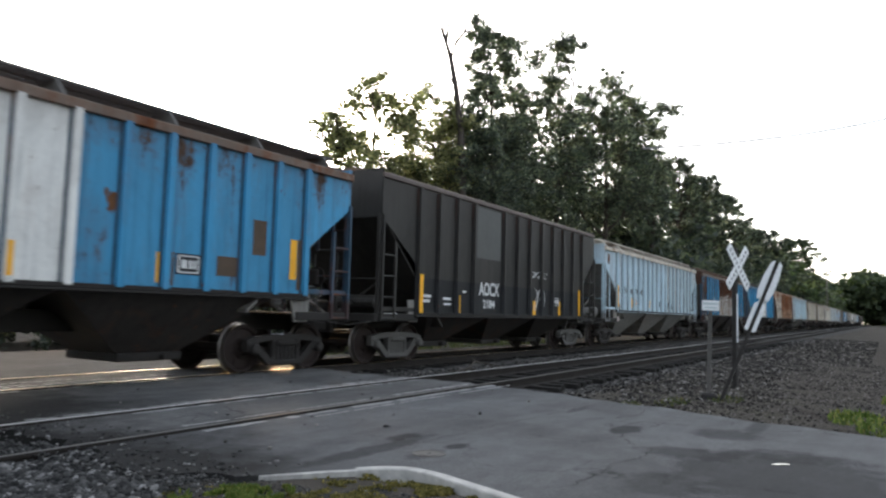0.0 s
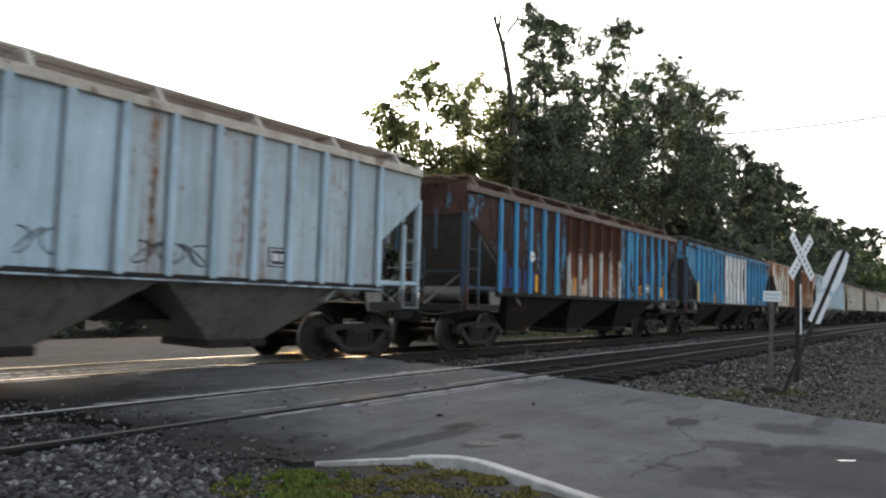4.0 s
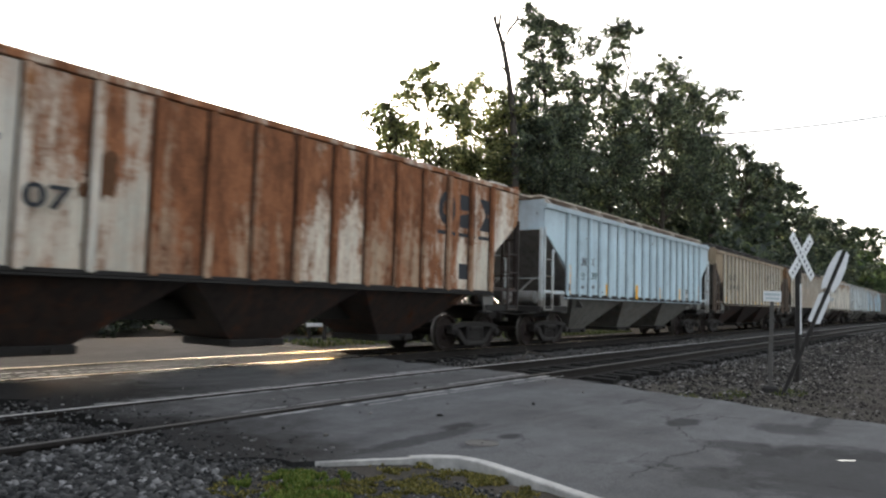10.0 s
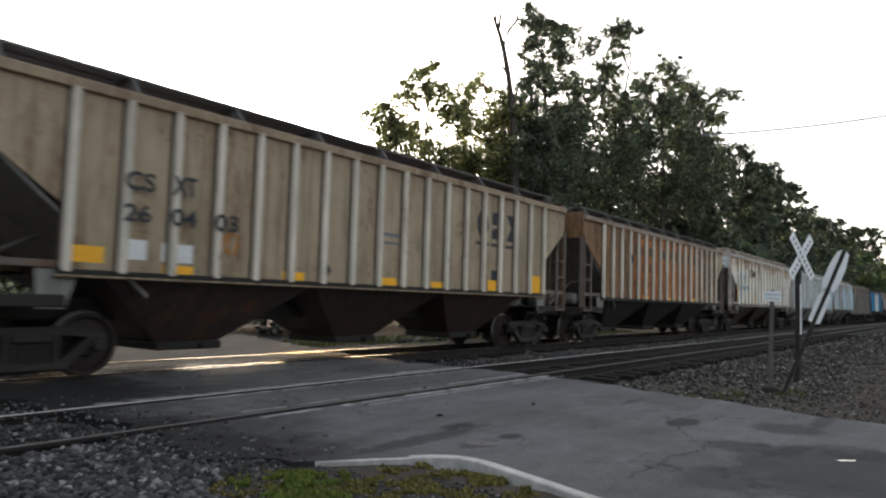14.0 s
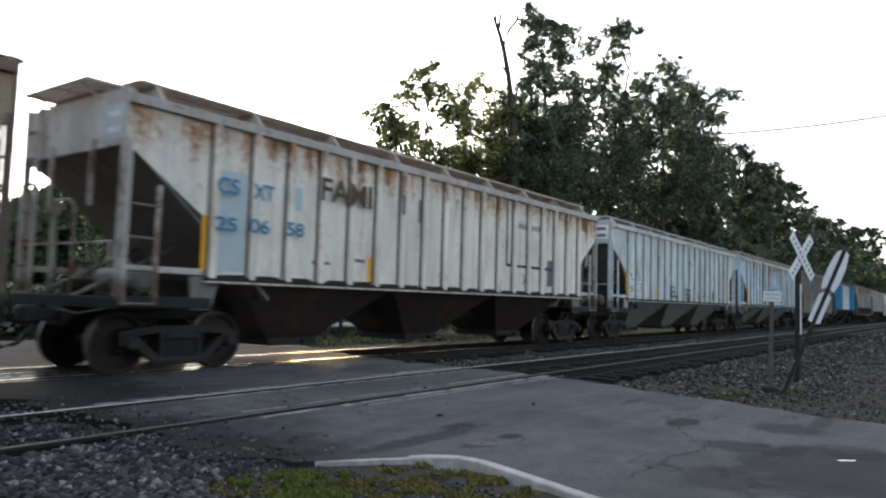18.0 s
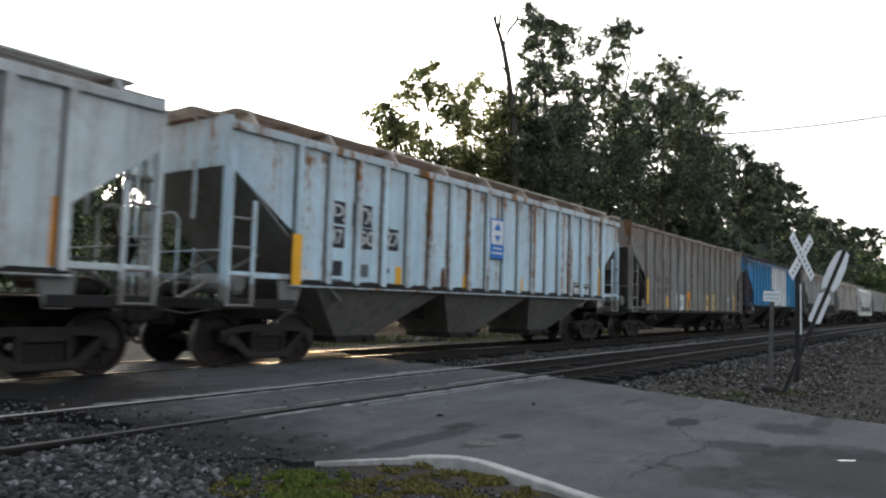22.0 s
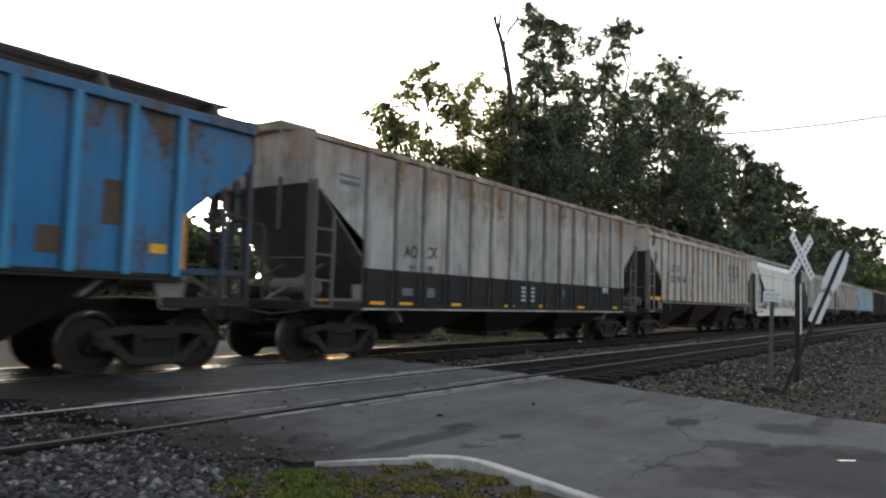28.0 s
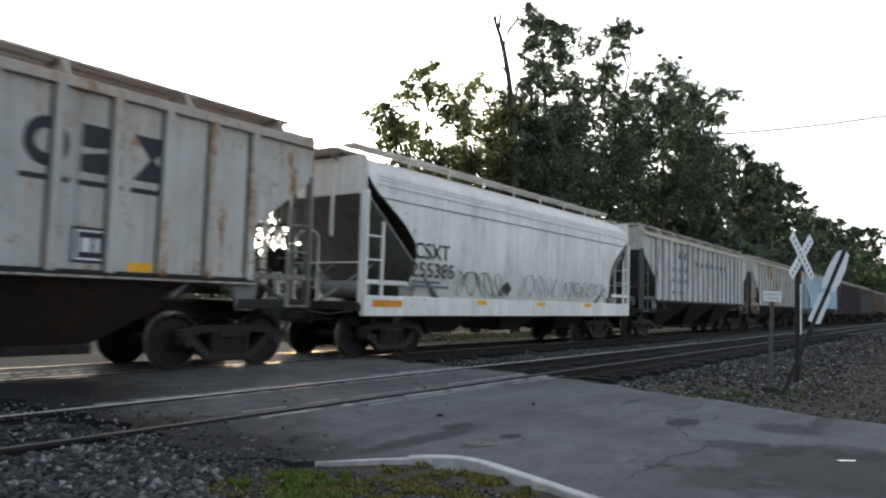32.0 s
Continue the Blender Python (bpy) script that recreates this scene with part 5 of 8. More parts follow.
def hopper_car(spec):
    """A covered hopper car with ribbed sides. x runs from its leading end, y = 0 is the track's centre line."""
    L, zt, zb, n = spec["R"] - spec["L"], spec.get("zt", 4.05), spec.get("zb", 1.5), spec["n"]
    car = new("hopper_car")
    STEEL_OF[car.name] = spec.get("steel", STEEL_DARK)
    e, e2 = 1.5, 1.38         # the slanted ends: leading and trailing
    w = (L - e - e2) / n
    panel_of, rib_of = spec["panel"], spec["rib"]
    posts = [e + k * w for k in range(n + 1)]
    y0, y1 = -1.53, -1.5
    top = zt - 0.13
    # near side, panel by panel
    endp = shared(("end_panel", zt), lambda b: b.prism([(0.0, 3.36), (e, 2.33), (e, top), (0.0, top)], y0, y1))
    part("side_panel", endp, panel_of(-1), car)
    part("side_panel", shared(("end_panel_b", zt), lambda b: b.prism([(0.0, 3.36), (-e2, 2.33), (-e2, top), (0.0, top)], y0, y1)), panel_of(n), car, pose(L, 0, 0))
    band = spec.get("band")
    cut = band[0] if band else zb
    pan = shared(("side_panel", round(w, 3), zt, cut), lambda b: b.box(0, w, y0, y1, cut, top))
    low = shared(("low_panel", round(w, 3), cut, zb), lambda b: b.box(0, w, y0, y1, zb, cut)) if band else None
    for k in range(n):
        part("side_panel", pan, panel_of(k), car, pose(posts[k], 0, 0))
        if band:
            part("side_panel", low, band[1], car, pose(posts[k], 0, 0))
    rib = shared(("side_post", zt, zb), lambda b: b.add(
        [(x, y, z) for z in (zb - 0.02, top) for x, y in ((-POST * 0.52, y0 + 0.002), (-POST * 0.46, -1.62), (POST * 0.46, -1.62), (POST * 0.52, y0 + 0.002))],
        [(0, 1, 5, 4), (1, 2, 6, 5), (2, 3, 7, 6), (3, 0, 4, 7), (3, 2, 1, 0), (4, 5, 6, 7)]))
    lowrib = shared(("low_post", cut, zb), lambda b: b.add(
        [(x, y, z) for z in (zb - 0.02, cut) for x, y in ((-POST * 0.8, y0 + 0.002), (-POST * 0.45, -1.624), (POST * 0.45, -1.624), (POST * 0.8, y0 + 0.002))],
        [(0, 1, 5, 4), (1, 2, 6, 5), (2, 3, 7, 6), (3, 0, 4, 7), (3, 2, 1, 0), (4, 5, 6, 7)])) if band else None
    posts = [x for k, x in enumerate(posts) if k not in spec.get("skip", ())]
    for k, x in enumerate(posts):
        part("side_post", rib, rib_of(k), car, pose(x, 0, 0))
        if band:
            part("side_post", lowrib, band[1], car, pose(x, 0, 0))
    # dark strip beside each rib: its shade and grime put into colour
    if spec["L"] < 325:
        rib_shade = shared(("weld_seam", zt, zb), lambda b: b.box(-POST * 0.52 - 0.038, -POST * 0.52 + 0.004, y0 - 0.022, y0 + 0.002, zb + 0.02, top - 0.01))
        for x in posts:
            part("weld_seam", rib_shade, spec.get("rib_shade", RIB_SHADE), car, pose(x, 0, 0))
    if spec.get("notch"):
        for k in range(n):
            x = e + (k + 0.5) * w
            r = random.Random(k + int(spec["L"]))
            a, c = x - w * r.uniform(0.15, 0.36), x + w * r.uniform(0.15, 0.36)
            part("drain_notch", Build().prism([(a, zb + 0.012), (c, zb + 0.012), (c + 0.02, zb + r.uniform(0.04, 0.06)), (x, zb + r.uniform(0.03, 0.06)), (a - 0.02, zb + r.uniform(0.035, 0.055))], y0 - 0.07, y0 + 0.001), UNDER, car)
    # far side
    far = Build().prism([(0, 3.36), (e, 2.33), (e, zb), (L - e2, zb), (L - e2, 2.33), (L, 3.36), (L, top), (0, top)], 1.5, 1.53)
    part("far_side", far, panel_of(n // 2), car)
    trim, roofm = spec.get("trim", panel_of(0)), spec.get("roof", TAN_DARK)
    for s in (-1, 1):
        thin = 0.04 if not spec.get("boards", 0.29) else 0.0
        part("top_chord", shared(("top_chord", round(L, 2), zt, thin), lambda b: b.box(0, L, -0.06 + thin, 0.06, zt - 0.15 + thin, zt, 0.012)), spec.get("chord", trim), car, pose(0, 1.545 * s, 0))
        part("side_sill", shared(("side_sill", round(L, 2), zb), lambda b: b.box(e - 0.1, L - e2 + 0.1, -0.06, 0.06, zb - 0.06, zb + 0.015, 0.012)), UNDER, car, pose(0, 1.54 * s, 0))
        part("sill_lip", shared(("sill_lip", round(L, 2), zb), lambda b: b.box(e - 0.12, L - e2 + 0.12, -0.085, 0.085, zb - 0.1, zb - 0.062, 0.008)), spec.get("sill", UNDER), car, pose(0, 1.54 * s, 0))
    # roof, hatches and running boards
    eave = 0.03
    part("roof", shared(("roof", round(L, 2), zt), lambda b: b.add([(x, y, z) for x in (0.02, L - 0.02) for y, z in ((-1.55, zt - 0.02), (-1.5, zt + eave), (-0.5, zt + eave + 0.16), (0.5, zt + eave + 0.16), (1.5, zt + eave), (1.55, zt - 0.02))],
         [(0, 1, 7, 6), (1, 2, 8, 7), (2, 3, 9, 8), (3, 4, 10, 9), (4, 5, 11, 10), (5, 0, 6, 11), (5, 4, 3, 2, 1, 0), (6, 7, 8, 9, 10, 11)])), roofm, car)
    hatch = shared(("hatch_cover", round(L, 2), zt), lambda b: b.box(0, (L - 1.6) / 6 - 0.06, -0.33, 0.33, zt + eave + 0.14, zt + eave + 0.26, 0.03))
    for k in range(6):
        part("hatch_cover", hatch, roofm, car, pose(0.8 + k * (L - 1.6) / 6, 0, 0))
    boards = spec.get("boards", 0.29)
    if boards:
        for y in (-0.9, 0.9):
            part("running_board", shared(("running_board", round(L, 2), zt, boards), lambda b: walkway(b, 0.3, L - 0.3, -0.34, 0.34, zt + boards)), spec.get("walk", GALV), car, pose(0, y, 0))
        brk = shared(("board_bracket", zt, boards), lambda b: b.add([(x, y, z) for x in (-0.03, 0.03) for y, z in ((-0.5, zt - 0.01), (-0.26, zt + boards), (0.2, zt + boards), (0.2, zt + 0.02), (-0.44, zt - 0.04))], [(0, 1, 2, 3, 4), (9, 8, 7, 6, 5), (0, 5, 6, 1), (1, 6, 7, 2), (2, 7, 8, 3), (3, 8, 9, 4), (4, 9, 5, 0)]))
        for k in range(9):
            for s in (0, 180):
                part("board_bracket", brk, spec.get("walk", GALV), car, pose(0.6 + k * (L - 1.2) / 8, 0, 0) @ pose(0, 0, 0, 0, 0, s) @ pose(0, -0.99, 0))
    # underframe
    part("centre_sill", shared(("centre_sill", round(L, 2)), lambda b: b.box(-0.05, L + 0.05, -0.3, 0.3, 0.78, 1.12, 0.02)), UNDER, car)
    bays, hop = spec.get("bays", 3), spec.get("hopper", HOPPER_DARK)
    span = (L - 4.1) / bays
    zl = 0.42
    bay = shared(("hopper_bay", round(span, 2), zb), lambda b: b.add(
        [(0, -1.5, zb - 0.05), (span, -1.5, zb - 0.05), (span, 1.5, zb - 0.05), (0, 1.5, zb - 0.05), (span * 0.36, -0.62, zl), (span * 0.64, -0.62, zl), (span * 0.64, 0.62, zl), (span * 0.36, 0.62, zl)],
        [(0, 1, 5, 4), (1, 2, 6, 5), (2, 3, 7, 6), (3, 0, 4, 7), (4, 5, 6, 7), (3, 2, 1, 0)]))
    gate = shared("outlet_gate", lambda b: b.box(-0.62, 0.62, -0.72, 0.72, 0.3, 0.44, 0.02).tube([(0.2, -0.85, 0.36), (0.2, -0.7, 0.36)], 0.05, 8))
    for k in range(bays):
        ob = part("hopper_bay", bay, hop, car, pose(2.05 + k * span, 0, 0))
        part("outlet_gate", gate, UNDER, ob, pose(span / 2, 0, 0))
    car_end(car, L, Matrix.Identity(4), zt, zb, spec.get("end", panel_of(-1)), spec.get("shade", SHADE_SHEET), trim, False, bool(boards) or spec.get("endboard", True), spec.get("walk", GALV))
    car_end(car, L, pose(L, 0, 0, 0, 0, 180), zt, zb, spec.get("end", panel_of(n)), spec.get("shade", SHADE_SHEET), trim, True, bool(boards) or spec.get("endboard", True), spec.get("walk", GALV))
    truck(car, 1.36)
    truck(car, L - 1.3)
    tagged(car, spec["label"], "freight car", group="cars of the train")
    PLAN[car.name] = (posts, L)
    return car


PLAN = {}


def shell_car(spec):
    """A smooth-sided covered hopper with a rounded roof and a deep side sill."""
    L = spec["R"] - spec["L"]
    car = new("hopper_car")
    STEEL_OF[car.name] = STEEL_DARK
    body, trim = spec["body"], spec["body"]
    rows = [(1.3, 1.34, 1.36), (1.5, 1.42, 1.5), (1.9, 1.52, 1.66), (2.3, 1.56, 1.68), (2.55, 1.57, 1.55), (2.85, 1.57, 1.22), (3.15, 1.57, 0.75), (3.45, 1.57, 0.28), (3.62, 1.56, 0.1), (3.8, 1.5, 0.05), (3.9, 1.42, 0.05), (4.12, 1.1, 0.05), (4.28, 0.72, 0.05), (4.36, 0.35, 0.05), (4.38, 0.0, 0.05)]
    for s in (-1, 1):
        b = Build()
        nc = 24
        v = [(x0 + (L - 2 * x0) * k / nc, s * y, z) for z, y, x0 in rows for k in range(nc + 1)]
        f = [(i * (nc + 1) + k, i * (nc + 1) + k + 1, (i + 1) * (nc + 1) + k + 1, (i + 1) * (nc + 1) + k) for i in range(len(rows) - 1) for k in range(nc)]
        b.add(v, f)
        part("side_shell", b, body, car, None, "smooth rounded side shell", True)
        part("side_sill", Build().box(0.0, L, -0.06, 0.06, 0.88, 1.3, 0.015), body, car, pose(0, 1.52 * s, 0), "deep pale side sill")
        for z, h in ((3.3, 0.02), (3.56, 0.03), (3.66, 0.03), (3.74, 0.025)):
            part("seam", Build().box(0.35, L - 0.35, -0.012, 0.012, z, z + h), GREY_RIB if z < 3.4 else body, car, pose(0, s * (1.572 if z < 3.6 else 1.545 if z < 3.7 else 1.52), 0))
        part("running_board", walkway(Build(), 0.3, L - 0.3, -0.25, 0.25, 4.5, 0.11, 0.02), SHELL_WHITE, car, pose(0, 0.62 * s, 0))
        for k in range(9):
            part("board_bracket", shared("shell_bracket", lambda b: b.box(-0.02, 0.02, -0.24, -0.2, 4.22, 4.5, 0.005).box(-0.02, 0.02, -0.24, 0.2, 4.47, 4.5, 0.005)), SHELL_WHITE, car, pose(0.6 + k * (L - 1.2) / 8, 0.62 * s, 0))
    part("centre_sill", Build().box(-0.05, L + 0.05, -0.3, 0.3, 0.78, 1.12, 0.02), UNDER, car)
    for k in range(3):
        b = Build().add([(2.3 + k * 3.4, -1.3, 1.3), (5.5 + k * 3.4, -1.3, 1.3), (5.5 + k * 3.4, 1.3, 1.3), (2.3 + k * 3.4, 1.3, 1.3), (3.4 + k * 3.4, -0.6, 0.45), (4.4 + k * 3.4, -0.6, 0.45), (4.4 + k * 3.4, 0.6, 0.45), (3.4 + k * 3.4, 0.6, 0.45)],
                        [(0, 1, 5, 4), (1, 2, 6, 5), (2, 3, 7, 6), (3, 0, 4, 7), (4, 5, 6, 7), (3, 2, 1, 0)])
        part("hopper_bay", b, HOPPER_DARK, car)
    for m in (Matrix.Identity(4), pose(L, 0, 0, 0, 0, 180)):
        car_end(car, L, m, 4.05, 1.5, body, SHADE_LIGHT, body, m == Matrix.Identity(4), True, RIB_PALE)
    truck(car, 1.5)
    truck(car, L - 1.5)
    tagged(car, spec["label"], "freight car", group="cars of the train")
    PLAN[car.name] = ([], L)
    return car


def all_of(m):
    return lambda k: m


def spans(*rows):
    """Pick by the index of the panel: rows of (last index, material)."""
    return lambda k: next(m for last, m in rows if k <= last)


SPECS = [
    dict(L=-4.55, rib_shade=TRIM_BLUE, R=11.79, n=17, zt=4.1, panel=spans((10, WHITE), (99, BLUE)), rib=spans((11, WHITE), (99, RIB_BLUE)), trim=TRIM_BLUE, chord=TAN_DARK, walk=STEEL_GREY, label="blue and white hopper car with faded paint and rust spots"),
    dict(L=12.92, rib_shade=BLACK_BAND, R=26.77, n=12, zt=4.38, endboard=False, walk=BLACK_CAR, zb=1.2, panel=all_of(BLACK_CAR), rib=all_of(BLACK_CAR), band=(2.05, BLACK_BAND), chord=GREY_RIB, boards=0, shade=BLACK_CAR, hopper=HOPPER_DARK, steel=STEEL_GREY, skip=(4,), label="black hopper car with white lettering and yellow reflectors"),
    dict(L=28.04, rib_shade=RIB_SHADE_PALE, R=44.36, n=17, zt=4.08, panel=spans((9, LIGHT_BLUE), (99, LIGHT_BLUE_OLD)), rib=all_of(LIGHT_BLUE), hopper=HOPPER_GREY, shade=SHADE_LIGHT, chord=RIB_PALE, walk=GALV, sill=LIGHT_BLUE, label="pale blue hopper car with grey hoppers and a little rust"),
    dict(L=46.22, rib_shade=RIB_SHADE_RUST, R=61.83, n=16, zt=4.06, panel=spans((4, BLUE_HALF), (9, RUSTED), (11, BLUE_RUSTY), (99, BLUE_HALF)), rib=spans((4, RIB_BLUE), (10, RIB_TOPRUST), (99, RIB_BLUE)), trim=TRIM_BLUE, chord=TAN_DARK, walk=TAN_DARK, hopper=HOPPER_DARK, label="badly rusted blue hopper car with white ribs amidships"),
    dict(L=63.28, rib_shade=TRIM_BLUE, R=79.73, n=17, zt=4.08, panel=spans((5, BLUE_RUSTY), (10, WHITE), (99, BLUE_DULL)), rib=spans((5, RIB_BLUE), (11, WHITE), (99, RIB_BLUE)), trim=TRIM_BLUE, chord=BLUE_RUSTY, walk=STEEL_GREY, hopper=HOPPER_DARK, label="blue hopper car with a rust-spotted white middle"),
    dict(L=81.02, rib_shade=RIB_SHADE_RUST, R=96.96, n=14, zt=4.26, panel=spans((1, CREAM_RUSTY), (3, RUST_ORANGE), (6, RUST_FULL), (8, RUST_ORANGE), (10, RUST_FULL), (13, RUST_ORANGE), (99, CREAM_RUSTY)), rib=spans((3, CREAM_RUSTY), (99, RUST_FULL)), trim=HOPPER_RED, end=RUST_FULL, shade=SHADE_RUST, chord=RUST_ORANGE, boards=0, hopper=HOPPER_RED, label="cream hopper car almost covered in orange rust"),
    dict(L=98.43, rib_shade=RIB_SHADE_PALE, notch=True, R=114.82, n=17, zt=4.13, boards=0.25, panel=all_of(LIGHT_BLUE_CLEAN), rib=all_of(LIGHT_BLUE_CLEAN), hopper=HOPPER_GREY, shade=SHADE_LIGHT, chord=LIGHT_BLUE_CLEAN, walk=RIB_PALE, trim=LIGHT_GREY, sill=LIGHT_BLUE_CLEAN, label="clean pale blue hopper car with yellow reflectors"),
    dict(L=116.08, R=132.33, n=17, zt=4.1, panel=all_of(CREAM), rib=all_of(RIB_PALE), hopper=HOPPER_RED, chord=CREAM, walk=STEEL_GREY, trim=TAN_DARK, sill=CREAM, label="dusty cream hopper car with dark lettering"),
    dict(L=133.68, R=149.99, n=17, zt=4.08, panel=spans((2, ORANGE_DARK), (12, ORANGE), (16, ORANGE_DARK), (99, CREAM)), rib=all_of(RIB_PALE), hopper=HOPPER_DARK, chord=RIB_TAN, walk=STEEL_GREY, trim=TAN_DARK, label="sooty orange hopper car with pale ribs"),
    dict(L=151.53, notch=True, R=167.80, n=17, zt=4.1, end=CHALK, panel=all_of(WHITE_TOPRUST), rib=all_of(WHITE_TOPRUST), hopper=HOPPER_RED, chord=CHALK, walk=RIB_PALE, trim=RIB_WHITE, sill=WHITE_TOPRUST, label="off-white hopper car with rust along its roofline"),
    dict(L=169.09, R=185.43, n=17, zt=4.07, panel=all_of(LIGHT_GREY), rib=all_of(LIGHT_GREY), hopper=HOPPER_GREY, chord=LIGHT_GREY, walk=LIGHT_GREY, boards=0.25, trim=LIGHT_GREY, sill=LIGHT_GREY, label="chalky pale blue-grey hopper car with sprayed scribbles"),
    dict(L=186.65, notch=True, R=202.96, n=17, zt=4.1, panel=all_of(LIGHT_BLUE_STREAK), rib=all_of(LIGHT_BLUE_STREAK), hopper=HOPPER_GREY, shade=SHADE_LIGHT, chord=LIGHT_BLUE_STREAK, walk=RIB_PALE, trim=LIGHT_BLUE_STREAK, sill=LIGHT_BLUE_STREAK, label="pale blue hopper car streaked with rust, blue sign on its side"),
    dict(L=204.26, rib_shade=GREY_RIB, R=220.24, n=14, zt=4.25, zb=1.1, panel=all_of(GREY_CAR), rib=all_of(GREY_CAR), hopper=HOPPER_DARK, chord=GREY_CAR, trim=GREY_CAR, boards=0, label="dirty grey hopper car with white and orange graffiti"),
    dict(L=221.59, rib_shade=TRIM_BLUE, R=238.14, n=17, zt=4.06, panel=spans((5, BLUE_CLEAN), (10, WHITE), (99, BLUE_CLEAN)), rib=spans((5, RIB_BLUE), (11, WHITE), (99, RIB_BLUE)), trim=TRIM_BLUE, chord=BLUE_CLEAN, walk=STEEL_GREY, hopper=HOPPER_DARK, label="bright blue hopper car with a white middle"),
    dict(L=239.56, rib_shade=GREY_RIB, R=255.67, n=14, zt=4.29, zb=1.1, panel=all_of(GREY_PALE), rib=all_of(GREY_PALE), band=(1.84, BLACK_BAND), hopper=HOPPER_DARK, chord=GREY_PALE, trim=GREY_RIB, boards=0, sill=GREY_PALE, label="grey hopper car with a black lower band and yellow reflectors"),
    dict(L=257.06, R=273.63, n=17, zt=4.1, panel=all_of(OFFWHITE), rib=all_of(OFFWHITE), hopper=HOPPER_RED, chord=OFFWHITE, walk=RIB_PALE, trim=GREY_CAR, sill=OFFWHITE, label="off-white hopper car with brown rust spots and yellow reflectors"),
    dict(L=275.10, R=289.10, body=SHELL_WHITE, label="smooth white hopper car with graffiti along its lower edge"),
    dict(L=290.48, rib_shade=GREY_RIB, R=306.8, n=17, zt=4.08, panel=all_of(CHALK), rib=all_of(CHALK), hopper=HOPPER_DARK, chord=RIB_PALE, trim=GREY_RIB, label="pale grey hopper car with shade strips painted along its ribs"),
    dict(L=308.1, rib_shade=GREY_RIB, R=324.4, n=17, zt=4.08, panel=all_of(OFFWHITE), rib=all_of(OFFWHITE), hopper=HOPPER_DARK, label="dusty off-white hopper car"),
    dict(L=325.7, R=342.0, n=17, zt=4.05, panel=all_of(LIGHT_BLUE), rib=all_of(LIGHT_BLUE), hopper=HOPPER_DARK, label="pale blue hopper car far down the train"),
    dict(L=343.3, R=359.4, n=14, zt=4.15, zb=1.2, panel=all_of(PURPLE_DARK), rib=all_of(PURPLE_DARK), label="dull dark hopper car"),
    dict(L=360.7, R=376.8, n=14, zt=4.15, zb=1.2, panel=all_of(PURPLE_DARK), rib=all_of(GREY_RIB), label="dull dark hopper car"),
    dict(L=378.1, R=394.4, n=17, zt=4.05, panel=all_of(TAN_DARK), rib=all_of(TAN_DARK), label="sooty tan hopper car"),
    dict(L=395.7, R=412.0, n=17, zt=4.05, panel=all_of(GREY_CAR), rib=all_of(GREY_RIB), label="dirty grey hopper car"),
]


# ---- lettering and marks on the cars' sides ----
def face_y(car, x, w):
    """Depth of the side at x: on a rib or on the panel."""
    posts, L = PLAN[car.name]
    if not posts:
        return -1.583
    if w < 0.3 and min(abs(x - p) for p in posts) < 0.08:
        return -1.623
    return -1.532


def words(car, text, ink, x, z, w, h):
    cu = bpy.data.curves.new("lettering", "FONT")
    cu.body, cu.align_x, cu.align_y = text, "CENTER", "CENTER"
    cu.extrude = 0.002
    cu.offset = 0.022 if ink != "black" or h < 0.3 else 0.004
    ob = bpy.data.objects.new("lettering", cu)
    scene.collection.objects.link(ob)
    bpy.context.view_layer.update()
    me = bpy.data.meshes.new_from_object(ob)
    bpy.data.objects.remove(ob)
    co = np.empty(len(me.vertices) * 3)
    me.vertices.foreach_get("co", co)
    co = co.reshape(-1, 3)
    lo, hi = co.min(0), co.max(0)
    co[:, :2] = (co[:, :2] - (lo + hi)[:2] / 2) / (hi - lo)[:2] * np.array([w, h])
    me.vertices.foreach_set("co", co.ravel())
    me.materials.clear()
    part("lettering", me, INK[ink], car, pose(x, (-1.624 if any(abs(p - x) < w / 2 + 0.03 for p in PLAN[car.name][0]) else face_y(car, x, 1.0)) - 0.004, z, 90, 0, 0), "painted lettering")


